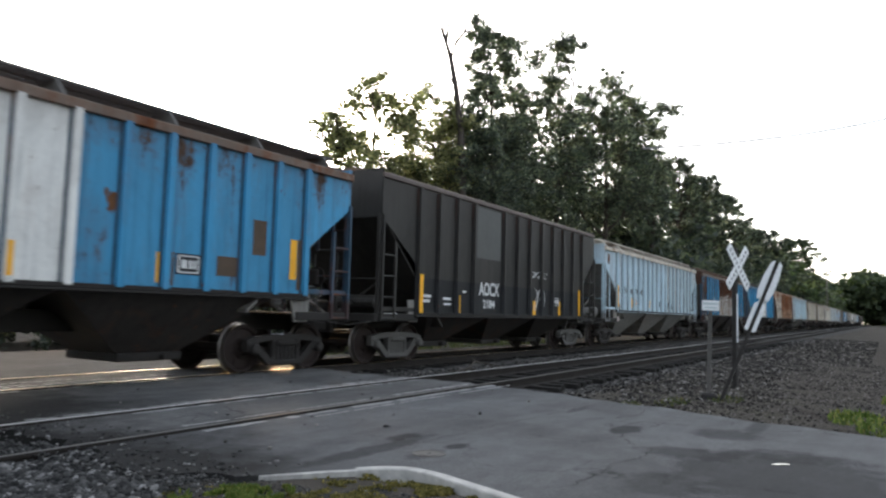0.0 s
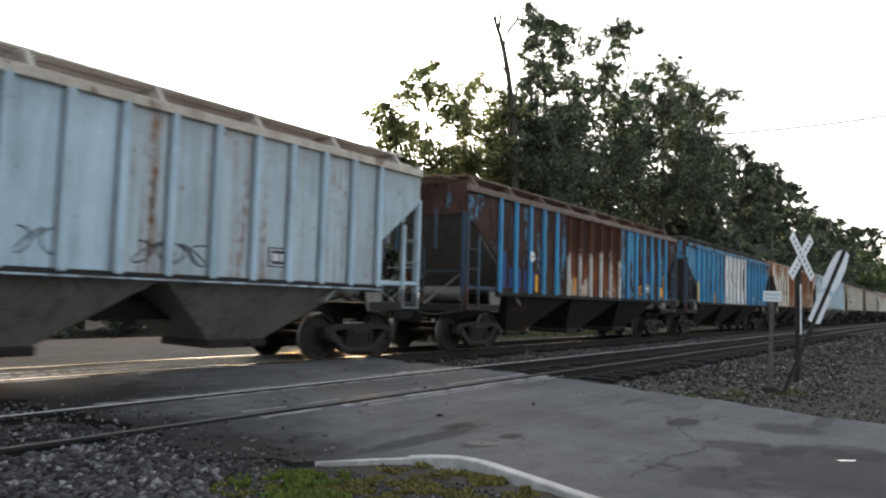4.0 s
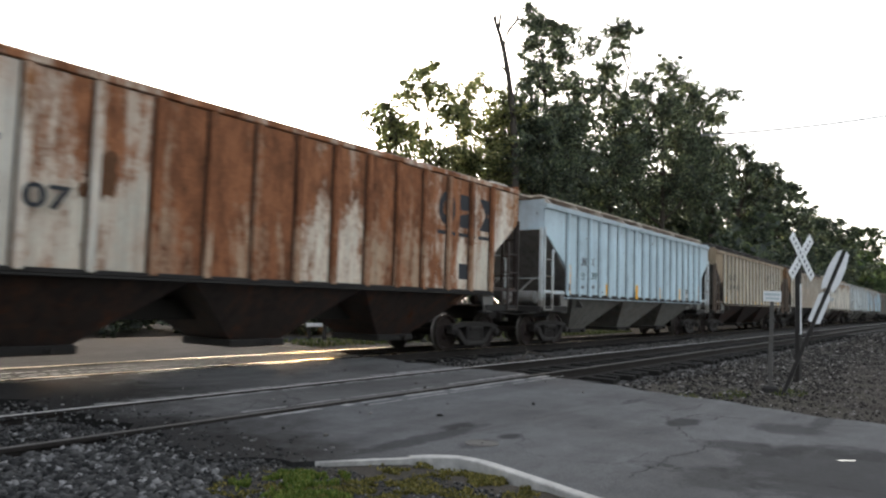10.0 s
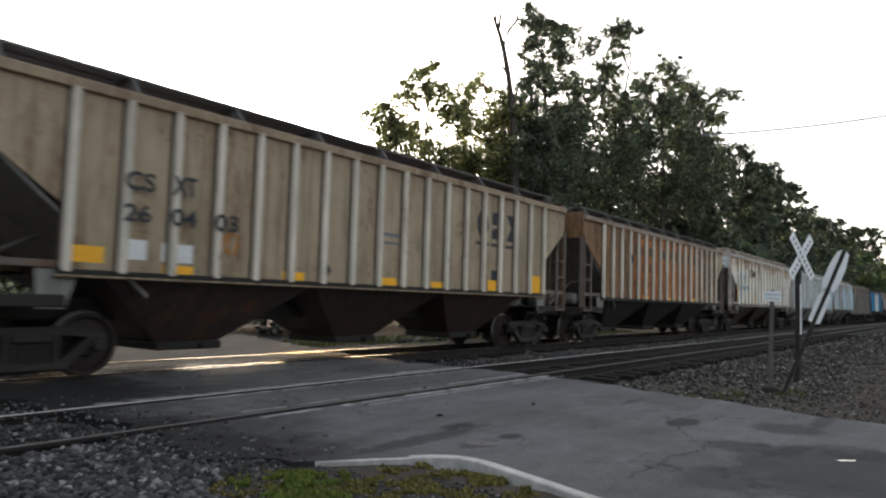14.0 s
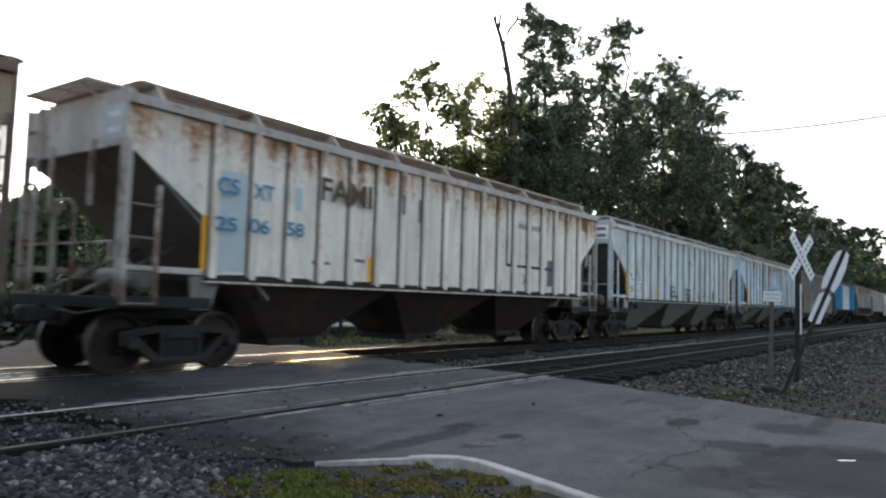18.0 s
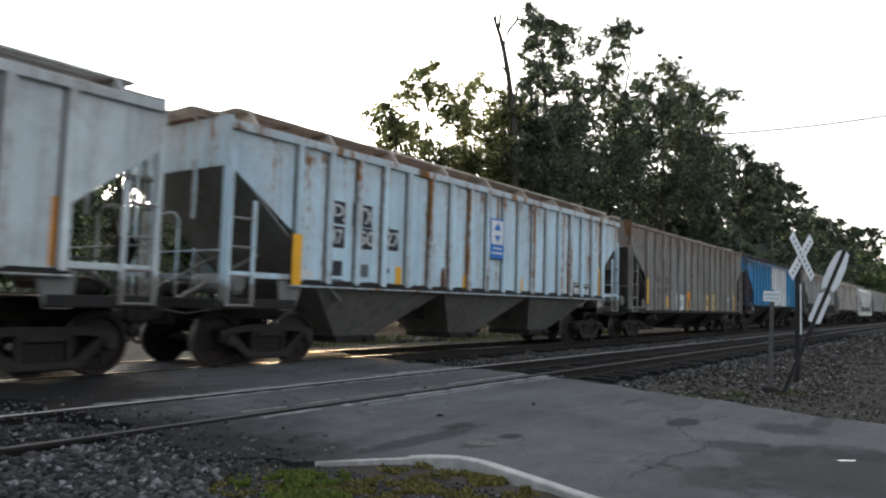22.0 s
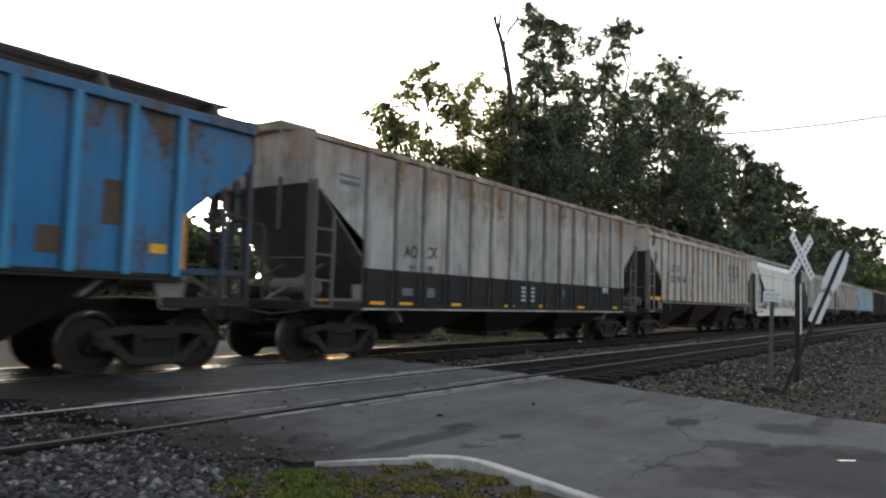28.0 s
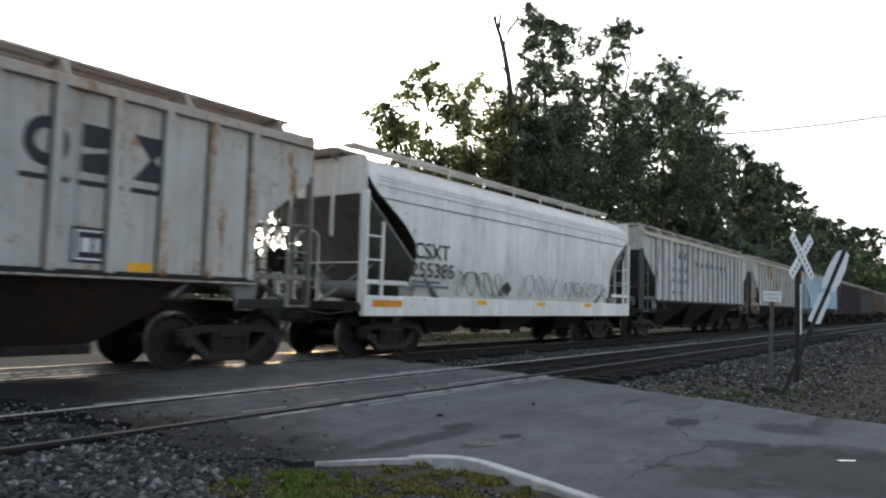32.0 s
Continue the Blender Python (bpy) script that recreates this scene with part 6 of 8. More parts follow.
def mark(car, kind, ink, x, z, w, h):
    y = face_y(car, x, w) - 0.003
    m = pose(x, y, z)
    r = random.Random(int(x * 100 + z * 1000 + w * 77))
    if kind == "bar":
        name = {"yellow": "reflector", "orange": "reflector", "brown": "primer_patch", "pink": "jacking_plate_face"}.get(ink, "painted_patch")
        part(name, Build().box(-w / 2, w / 2, -0.0005, 0.003, -h / 2, h / 2), INK[ink], car, m)
    elif kind == "box":
        ob = part("data_label", Build().box(-w / 2, w / 2, -0.003, 0.003, -h / 2, h / 2), INK["label"], car, m, "black data label with a pale frame")
        b = Build()
        for a, c, d, e in ((-0.4, 0.4, 0.36, 0.42), (-0.4, 0.4, -0.42, -0.36), (-0.42, -0.36, -0.4, 0.4), (0.36, 0.42, -0.4, 0.4), (-0.28, -0.06, -0.2, 0.2), (0.02, 0.14, -0.2, 0.2), (0.2, 0.3, -0.2, 0.2)):
            b.box(a * w, c * w, -0.006, -0.003, d * h, e * h)
        part("label_print", b, INK["white"], ob)
    elif kind == "rust":
        for k in range(5):
            g = 1.0 if k == 0 else r.uniform(0.18, 0.5)
            cx, cz = (0, 0) if k == 0 else (r.uniform(-0.6, 0.6) * w, r.uniform(-0.9, 0.5) * h)
            n = 34
            ring = [(cx + 0.42 * g * w * (0.8 + 0.5 * r.random()) * math.cos(t), cz + 0.46 * g * h * ((0.8 + 0.45 * r.random()) * math.sin(t) - (0.8 * r.random() if math.sin(t) < -0.55 else 0))) for t in np.linspace(0, 2 * math.pi, n + 1)[:-1]]
            part("rust_scab", Build().prism(ring, -0.001, 0.002 - 0.0003 * k), INK[ink], car, m, "brown rust scab with drips")
    elif kind in ("disc", "diamond"):
        k = 20 if kind == "disc" else 4
        b = Build().prism([(0.5 * w * math.cos(t), 0.5 * h * math.sin(t)) for t in np.linspace(0, 2 * math.pi, k + 1)[:-1]], -0.002, 0.002)
        ob = part("painted_%s" % kind, b, INK[ink], car, m)
        if kind == "disc":
            part("disc_centre", Build().box(-w * 0.25, w * 0.25, -0.005, -0.002, -h * 0.07, h * 0.07), INK["r"], ob)
    elif kind == "outline":
        b = Build()
        t = 0.07
        for a, c, d, e in ((-w / 2, w / 2, h / 2 - t, h / 2), (-w / 2, w / 2, -h / 2, -h / 2 + t), (-w / 2, -w / 2 + t, -h / 2, h / 2), (w / 2 - t, w / 2, -h / 2, h / 2)):
            b.box(a, c, -0.002, 0.002, d, e)
        part("painted_frame", b, INK[ink], car, m, "dark painted outline of an old emblem")
    elif kind == "bars":
        n = max(3, int(w / (h * 0.75)))
        for k in range(n):
            b = Build()
            x0 = -w / 2 + k * w / n
            b.box(x0 + 0.03, x0 + w / n * 0.74, -0.002, 0.002, -h * 0.32, h * 0.32)
            part("painted_bar", b, INK[ink], car, m, "faded painted bar")
    elif kind == "logo3":
        s = w * 0.13
        for k in range(3):
            c = -w / 2 + (k + 0.5) * w / 3
            b = Build().box(c - w * 0.14, c + w * 0.14, -0.002, 0.002, -h * 0.46, -h * 0.38)
            if k == 0:
                n = 20
                v = [(c + s * q * math.cos(t), y, h * (0.1 + 0.36 * q * math.sin(t))) for t in [2 * math.pi * j / n for j in range(n)] for q, y in ((1, -0.002), (1, 0.002), (0.5, 0.002), (0.5, -0.002))]
                b.add(v, [(4 * j + e, 4 * j + (e + 1) % 4, 4 * ((j + 1) % n) + (e + 1) % 4, 4 * ((j + 1) % n) + e) for j in range(n) for e in range(4)])
            elif k == 1:
                b.prism([(c - s, 0.46 * h), (c + s, 0.46 * h), (c + s, 0.2 * h), (c - s * 0.3, 0.12 * h), (c - s, 0.12 * h)], -0.002, 0.002)
                b.prism([(c + s, -0.26 * h), (c - s, -0.26 * h), (c - s, 0.0), (c + s * 0.3, 0.08 * h), (c + s, 0.08 * h)], -0.002, 0.002)
            else:
                b.prism([(c - s, 0.46 * h), (c + s, 0.46 * h), (c, 0.05 * h)], -0.002, 0.002)
                b.prism([(c - s, -0.26 * h), (c + s, -0.26 * h), (c, 0.15 * h)], -0.0025, 0.0015)
            part("emblem_block", b, INK[ink], car, m, "dark painted block with a bar beneath")
    elif kind == "scrib":
        for k in range(max(2, int(w / 0.35))):
            cx = -w / 2 + (k + 0.5) * w / max(2, int(w / 0.35))
            pts = [(cx + 0.2 * min(1, w) * math.sin(2.1 * t + k) + 0.05 * t, 0, h * (0.42 * math.cos(1.7 * t + 2 * k))) for t in np.linspace(0, 4.5 + r.random(), 16)]
            part("spray_scribble", Build().tube(pts, 0.006 if ink == "slate" else 0.011, 4), INK[ink], car, m, "thin sprayed scribble")
    elif kind == "graf":
        n = 5
        for k in range(n):
            cx, tilt = -w / 2 + (k + 0.5) * w / n, r.uniform(-0.14, 0.14)
            tall = (0.98, 0.9, 1.0, 1.06, 0.72)[k] * h
            fill = INK["orange"] if (k == 3) == (ink == "white") and (ink == "white" or k in (1, 3)) else INK[ink]
            for grow, dy, mat in ((1.0, 0.0, INK["black"]), (0.82, -0.003, fill)):
                ring = []
                for t in np.linspace(0, 2 * math.pi, 33)[:-1]:
                    c2, s2 = math.cos(t), math.sin(t)
                    u = math.copysign(abs(c2) ** 0.55, c2) * (1 + 0.08 * math.sin(3 * t + 2 * k))
                    q = math.copysign(abs(s2) ** 0.6, s2) * (1 + 0.06 * math.sin(4 * t + k))
                    q *= 0.5 * tall
                    ring.append((cx + 0.57 * w / n * (u * (grow if u else 1)) + tilt * q, -h / 2 + tall / 2 + q * (grow if grow == 1 else 0.93)))
                part("graffiti", Build().prism(ring, dy - 0.003 - 0.0006 * k, dy + 0.001 - 0.0006 * k), mat, car, m, "sprayed graffiti letter shape with a black outline")
            for a in range(2 + k % 2):
                z0 = -h / 2 + tall * r.uniform(0.12, 0.4)
                x0 = cx + (a - 0.7) * 0.3 * w / n
                pts = [(x0 + 0.05 * w / n * math.sin(4 * t + k), -0.008 - 0.0006 * k, z0 + tall * 0.34 * t) for t in np.linspace(0, 1, 6)]
                part("graffiti_stroke", Build().tube(pts, 0.011, 4), INK["black"], car, m)
    elif kind == "sign":
        ob = part("sign_panel", Build().box(-w / 2, w / 2, -0.03, 0.0, -h / 2, h / 2, 0.005), SIGN_BLUE, car, pose(x, -1.6, z), "blue and white sign panel")
        part("sign_field", Build().box(-w * 0.45, w * 0.45, -0.034, -0.03, -h * 0.14, h * 0.46), INK["white"], ob)
        part("sign_emblem", Build().prism([(-w * 0.26, 0.24 * h), (0, 0.4 * h), (w * 0.26, 0.24 * h), (w * 0.2, 0.21 * h), (-w * 0.2, 0.21 * h)], -0.038, -0.034).prism([(-w * 0.24, 0.08 * h), (w * 0.24, 0.08 * h), (0, -0.08 * h)], -0.038, -0.034), SIGN_BLUE, ob)
        for p, q in ((0.3, -0.24), (0.4, -0.36)):
            part("sign_text_bar", Build().box(-w * p, w * p, -0.034, -0.03, (q - 0.02) * h, (q + 0.02) * h), INK["white"], ob)

def lettering(cars):
    c = cars[0]
    mark(c, 'bar', 'yellow', 9.41, 1.79, 0.08, 0.46)
    mark(c, 'bar', 'yellow', 11.71, 1.82, 0.14, 0.48)
    mark(c, 'bar', 'brown', 11.89, 1.81, 0.16, 0.53)
    mark(c, 'box', 'label', 12.25, 1.9, 0.5, 0.34)
    mark(c, 'bar', 'brown', 13.06, 1.92, 0.47, 0.34)
    mark(c, 'bar', 'brown', 13.78, 2.49, 0.33, 0.64)
    mark(c, 'bar', 'yellow', 14.67, 2.16, 0.18, 0.76)
    mark(c, 'bar', 'brown', 14.88, 2.07, 0.21, 0.98)
    mark(c, 'rust', 'r', 10.85, 2.75, 0.23, 0.27)
    c = cars[1]
    words(c, 'AOCX', 'white', 5.21, 1.91, 1.22, 0.38)
    words(c, '2184', 'white', 5.2, 1.49, 0.71, 0.24)
    mark(c, 'bar', 'yellow', 1.56, 1.67, 0.15, 0.93)
    mark(c, 'bar', 'yellow', 3.5, 1.44, 0.17, 0.48)
    mark(c, 'bar', 'yellow', 6.19, 1.44, 0.14, 0.46)
    mark(c, 'bar', 'yellow', 8.33, 1.44, 0.2, 0.45)
    mark(c, 'bar', 'yellow', 10.4, 1.46, 0.16, 0.48)
    mark(c, 'bar', 'yellow', 12.33, 1.69, 0.22, 0.92)
    mark(c, 'bar', 'grey', 5.16, 3.48, 1.43, 1.43)
    mark(c, 'bar', 'white', 1.91, 1.62, 0.43, 0.07)
    mark(c, 'bar', 'white', 1.89, 1.5, 0.39, 0.07)
    mark(c, 'bar', 'white', 2.9, 1.58, 0.4, 0.06)
    mark(c, 'bar', 'white', 2.92, 1.44, 0.34, 0.05)
    mark(c, 'bar', 'white', 3.79, 1.79, 0.2, 0.05)
    mark(c, 'box', 'label', 10.11, 1.68, 0.52, 0.31)
    mark(c, 'scrib', 'white', 8.58, 1.7, 0.9, 0.85)
    mark(c, 'scrib', 'white', 8.55, 2.5, 1.1, 0.22)
    mark(c, 'bar', 'white', 0.43, 1.13, 0.53, 0.1)
    c = cars[2]
    words(c, 'NA', 'slate', 1.79, 2.37, 0.39, 0.26)
    words(c, 'HX', 'slate', 2.49, 2.38, 0.39, 0.28)
    words(c, '48', 'dark', 3.3, 2.35, 0.46, 0.24)
    words(c, '74', 'dark', 4.06, 2.37, 0.43, 0.24)
    words(c, '45', 'dark', 4.84, 2.35, 0.46, 0.25)
    mark(c, 'bar', 'yellow', 1.49, 2.11, 0.12, 0.9)
    mark(c, 'bar', 'yellow', 3.68, 1.86, 0.14, 0.43)
    mark(c, 'bar', 'yellow', 6.25, 1.86, 0.13, 0.35)
    mark(c, 'scrib', 'orange', 3.99, 1.89, 0.63, 0.29)
    mark(c, 'scrib', 'dark', 8.24, 1.86, 0.66, 0.42)
    mark(c, 'scrib', 'dark', 10.13, 1.82, 1.25, 0.4)
    mark(c, 'box', 'label', 12.38, 1.9, 0.53, 0.34)
    mark(c, 'rust', 'r', 0.51, 3.64, 0.32, 0.37)
    mark(c, 'bar', 'pink', 1.48, 1.14, 0.29, 0.2)
    mark(c, 'rust', 'r', 1.83, 1.66, 0.4, 0.25)
    mark(c, 'rust', 'r', 6.57, 3.91, 0.47, 0.17)
    c = cars[3]
    mark(c, 'disc', 'white', 3.13, 2.51, 0.26, 0.29)
    mark(c, 'bar', 'navy', 2.36, 1.88, 0.59, 0.54)
    mark(c, 'bar', 'navy', 3.14, 1.86, 0.56, 0.56)
    mark(c, 'bar', 'navy', 1.73, 2.1, 0.3, 0.94)
    mark(c, 'bar', 'yellow', 3.56, 1.79, 0.13, 0.48)
    mark(c, 'bar', 'orange', 6.03, 1.81, 0.14, 0.49)
    mark(c, 'bar', 'navy', 12.4, 2.33, 0.56, 0.42)
    mark(c, 'box', 'label', 12.33, 1.91, 0.48, 0.36)
    mark(c, 'bar', 'yellow', 13.84, 1.8, 0.23, 0.37)
    mark(c, 'bar', 'orange', 14.14, 1.98, 0.15, 0.98)
    mark(c, 'scrib', 'dark', 10.36, 1.88, 1.08, 0.5)
    mark(c, 'scrib', 'orange', 11.47, 1.82, 0.47, 0.44)
    c = cars[4]
    mark(c, 'bar', 'yellow', 1.45, 1.97, 0.19, 0.91)
    mark(c, 'bar', 'yellow', 2.42, 1.59, 0.25, 0.17)
    mark(c, 'bar', 'orange', 4.43, 1.75, 0.21, 0.46)
    words(c, '72', 'navy', 1.78, 1.81, 0.43, 0.28)
    words(c, '22', 'navy', 2.42, 1.84, 0.37, 0.21)
    mark(c, 'bar', 'greyblue', 6.44, 1.76, 0.66, 0.28)
    mark(c, 'box', 'label', 12.36, 1.84, 0.48, 0.39)
    mark(c, 'bar', 'brown', 13.15, 1.87, 0.54, 0.4)
    mark(c, 'rust', 'k', 6.61, 2.93, 0.41, 0.37)
    mark(c, 'rust', 'k', 7.36, 2.98, 0.66, 0.45)
    mark(c, 'rust', 'k', 8.17, 2.82, 0.38, 0.54)
    mark(c, 'rust', 'k', 9.48, 3.02, 0.32, 0.29)
    mark(c, 'rust', 'k', 10.04, 2.92, 0.45, 1.03)
    mark(c, 'bar', 'yellow', 13.94, 1.62, 0.27, 0.2)
    mark(c, 'bar', 'orange', 14.98, 1.98, 0.15, 0.98)
    mark(c, 'scrib', 'slate', 8.02, 1.75, 1.87, 0.37)
    c = cars[5]
    words(c, 'CS', 'dark', 1.91, 2.95, 0.61, 0.35)
    words(c, 'XT', 'dark', 2.73, 2.95, 0.62, 0.37)
    words(c, '25', 'dark', 1.91, 2.42, 0.53, 0.3)
    words(c, '62', 'dark', 2.76, 2.42, 0.62, 0.32)
    words(c, '07', 'dark', 3.66, 2.43, 0.62, 0.33)
    mark(c, 'logo3', 'dark', 13.5, 3.27, 2.56, 1.1)
    mark(c, 'bar', 'yellow', 1.59, 2.05, 0.1, 0.79)
    mark(c, 'bar', 'dark', 13.44, 1.94, 0.52, 0.37)
    mark(c, 'rust', 'r', 4.4, 2.88, 0.5, 0.57)
    c = cars[6]
    words(c, 'RM', 'slate', 2.62, 2.59, 0.52, 0.27)
    words(c, 'CX', 'slate', 3.32, 2.61, 0.4, 0.28)
    words(c, '21', 'green', 2.56, 2.13, 0.35, 0.24)
    words(c, '39', 'green', 3.3, 2.16, 0.43, 0.23)
    mark(c, 'bar', 'yellow', 1.69, 1.99, 0.17, 0.91)
    mark(c, 'bar', 'yellow', 4.57, 1.69, 0.21, 0.5)
    mark(c, 'bar', 'yellow', 7.05, 1.74, 0.22, 0.5)
    mark(c, 'bar', 'yellow', 9.71, 1.74, 0.19, 0.45)
    mark(c, 'bar', 'yellow', 12.21, 1.77, 0.2, 0.45)
    mark(c, 'bar', 'orange', 15.06, 1.88, 0.34, 0.66)
    mark(c, 'box', 'label', 13.19, 1.75, 0.55, 0.48)
    mark(c, 'bar', 'slate', 3.32, 1.81, 0.43, 0.1)
    mark(c, 'bar', 'slate', 2.57, 1.78, 0.32, 0.09)
    mark(c, 'bar', 'slate', 4.01, 1.66, 0.42, 0.06)
    mark(c, 'bar', 'slate', 1.51, 1.74, 0.11, 0.21)
    c = cars[7]
    words(c, 'CS', 'dark', 2.47, 2.82, 0.46, 0.28)
    words(c, 'XT', 'dark', 3.2, 2.85, 0.42, 0.3)
    words(c, '26', 'dark', 2.45, 2.36, 0.43, 0.26)
    words(c, '04', 'dark', 3.21, 2.37, 0.44, 0.26)
    words(c, '03', 'dark', 3.99, 2.37, 0.46, 0.27)
    mark(c, 'scrib', 'orange', 3.96, 2.05, 0.37, 0.42)
    mark(c, 'bar', 'yellow', 1.77, 1.73, 0.53, 0.23)
    mark(c, 'bar', 'yellow', 3.21, 1.57, 0.53, 0.15)
    mark(c, 'bar', 'yellow', 5.54, 1.58, 0.52, 0.17)
    mark(c, 'bar', 'yellow', 8.14, 1.59, 0.56, 0.17)
    mark(c, 'bar', 'yellow', 9.94, 1.57, 0.6, 0.17)
    mark(c, 'bar', 'yellow', 12.31, 1.65, 0.6, 0.27)
    mark(c, 'bar', 'yellow', 14.52, 1.76, 0.52, 0.47)
    mark(c, 'bar', 'white', 2.46, 1.84, 0.43, 0.29)
    mark(c, 'bar', 'white', 3.19, 1.83, 0.53, 0.28)
    mark(c, 'diamond', 'dark', 6.29, 1.74, 0.37, 0.4)
    mark(c, 'logo3', 'dark', 12.43, 3.08, 2.11, 0.95)
    mark(c, 'bar', 'dark', 12.35, 1.91, 0.37, 0.26)
    mark(c, 'bar', 'slate', 8.19, 2.57, 0.52, 0.08)
    mark(c, 'bar', 'slate', 8.2, 2.4, 0.52, 0.05)
    c = cars[8]
    mark(c, 'outline', 'brown', 5.31, 2.95, 2.11, 1.76)
    mark(c, 'bars', 'brown', 5.3, 3.3, 1.89, 0.52)
    mark(c, 'bars', 'brown', 5.66, 2.67, 0.98, 0.45)
    mark(c, 'bars', 'brown', 8.3, 3.31, 1.9, 0.56)
    mark(c, 'bars', 'brown', 11.0, 3.31, 2.6, 0.56)
    mark(c, 'bar', 'yellow', 5.52, 1.54, 0.6, 0.17)
    mark(c, 'bar', 'yellow', 8.16, 1.53, 0.63, 0.14)
    mark(c, 'bar', 'yellow', 11.61, 1.55, 0.64, 0.16)
    mark(c, 'bar', 'yellow', 15.02, 2.19, 0.24, 1.06)
    mark(c, 'diamond', 'dark', 4.65, 1.7, 0.35, 0.4)
    mark(c, 'bar', 'dark', 3.94, 2.92, 0.19, 0.29)
    c = cars[9]
    words(c, 'CS', 'blue', 1.71, 2.98, 0.43, 0.27)
    words(c, 'XT', 'blue', 2.43, 2.97, 0.46, 0.27)
    words(c, '25', 'blue', 1.7, 2.36, 0.43, 0.23)
    words(c, '06', 'blue', 2.38, 2.39, 0.42, 0.25)
    words(c, '58', 'blue', 3.17, 2.41, 0.41, 0.25)
    words(c, 'FAMI', 'brown', 4.47, 3.24, 1.4, 0.44)
    mark(c, 'bar', 'lightblue', 1.78, 2.43, 0.77, 1.64)
    mark(c, 'bar', 'lightblue', 3.16, 2.98, 0.46, 0.42)
    mark(c, 'bar', 'slate', 6.19, 3.24, 0.11, 0.42)
    mark(c, 'bar', 'slate', 6.92, 3.18, 0.2, 0.5)
    mark(c, 'outline', 'dark', 12.01, 3.09, 2.85, 1.82)
    mark(c, 'bars', 'slate', 11.73, 3.31, 1.43, 0.23)
    mark(c, 'bar', 'yellow', 1.39, 2.04, 0.15, 0.87)
    mark(c, 'bar', 'slate', 13.19, 2.1, 0.57, 0.75)
    mark(c, 'bar', 'slate', 3.92, 1.87, 0.46, 0.06)
    mark(c, 'bar', 'slate', 4.98, 1.97, 0.3, 0.06)
    mark(c, 'bar', 'yellow', 5.28, 1.81, 0.12, 0.51)
    mark(c, 'scrib', 'dark', 11.58, 1.87, 0.41, 0.31)
    plate = part("end_number_patch", Build().box(-0.004, 0.0, -1.42, -0.86, 3.46, 3.98), INK["lightblue"], c, None, "pale blue patch with two rows of faded lettering")
    for z in (3.6, 3.84):
        part("lettering_bar", Build().box(-0.008, -0.004, -1.32, -0.98, z - 0.045, z + 0.045), INK["white"], plate)
    c = cars[10]
    mark(c, 'bar', 'fresh', 1.84, 2.3, 0.46, 0.36)
    mark(c, 'bar', 'fresh', 2.6, 2.28, 0.5, 0.35)
    mark(c, 'bar', 'fresh', 1.84, 1.86, 0.46, 0.35)
    mark(c, 'bar', 'fresh', 2.6, 1.85, 0.49, 0.33)
    mark(c, 'bar', 'fresh', 3.3, 1.85, 0.3, 0.33)
    words(c, 'PL', 'black', 1.84, 2.3, 0.38, 0.28)
    words(c, 'CX', 'black', 2.6, 2.29, 0.4, 0.27)
    words(c, '20', 'black', 1.84, 1.86, 0.38, 0.28)
    words(c, '61', 'black', 2.6, 1.85, 0.4, 0.26)
    words(c, '8', 'black', 3.3, 1.85, 0.19, 0.25)
    plate = part("end_number_patch", Build().box(-0.004, 0.0, -1.42, -0.86, 3.52, 4.0), INK["fresh"], c, None, "white patch with two rows of dark lettering")
    for z in (3.64, 3.87):
        part("lettering_bar", Build().box(-0.008, -0.004, -1.32, -0.98, z - 0.05, z + 0.05), INK["slate"], plate)
    mark(c, 'bar', 'yellow', 1.39, 1.99, 0.16, 0.91)
    mark(c, 'bar', 'yellow', 4.39, 1.8, 0.17, 0.43)
    words(c, 'ELI', 'black', 6.36, 1.86, 0.79, 0.46)
    words(c, 'ERO', 'black', 8.18, 1.79, 0.81, 0.51)
    words(c, 'ELI', 'black', 9.9, 1.84, 0.5, 0.41)
    mark(c, 'scrib', 'slate', 10.79, 1.83, 0.6, 0.53)
    mark(c, 'bar', 'slate', 12.36, 1.82, 0.47, 0.41)
    mark(c, 'bar', 'yellow', 11.23, 1.73, 0.14, 0.48)
    mark(c, 'bar', 'orange', 14.87, 2.0, 0.16, 0.92)
    mark(c, 'bar', 'pink', 1.37, 1.28, 0.28, 0.37)
    c = cars[11]
    mark(c, 'bar', 'dark', 2.5, 2.86, 0.48, 0.44)
    mark(c, 'bar', 'dark', 3.23, 2.87, 0.57, 0.45)
    mark(c, 'bar', 'dark', 2.51, 2.39, 0.46, 0.42)
    mark(c, 'bar', 'dark', 3.26, 2.42, 0.57, 0.42)
    mark(c, 'bar', 'dark', 4.08, 2.47, 0.57, 0.45)
    words(c, 'DJ', 'pale', 2.5, 2.85, 0.37, 0.31)
    words(c, 'TX', 'pale', 3.24, 2.86, 0.45, 0.32)
    words(c, '47', 'pale', 2.52, 2.4, 0.35, 0.29)
    words(c, '50', 'pale', 3.27, 2.42, 0.45, 0.29)
    words(c, '27', 'pale', 4.07, 2.47, 0.43, 0.3)
    mark(c, 'bar', 'dark', 2.49, 1.79, 0.43, 0.29)
    mark(c, 'bar', 'slate', 3.25, 1.78, 0.41, 0.25)
    mark(c, 'bar', 'slate', 2.52, 1.51, 0.45, 0.15)
    mark(c, 'bar', 'slate', 3.98, 1.82, 0.25, 0.11)
    mark(c, 'sign', 'blue', 8.2, 2.84, 0.64, 1.01)
    mark(c, 'bar', 'yellow', 1.46, 1.89, 0.22, 0.91)
    mark(c, 'bar', 'yellow', 4.41, 1.68, 0.19, 0.47)
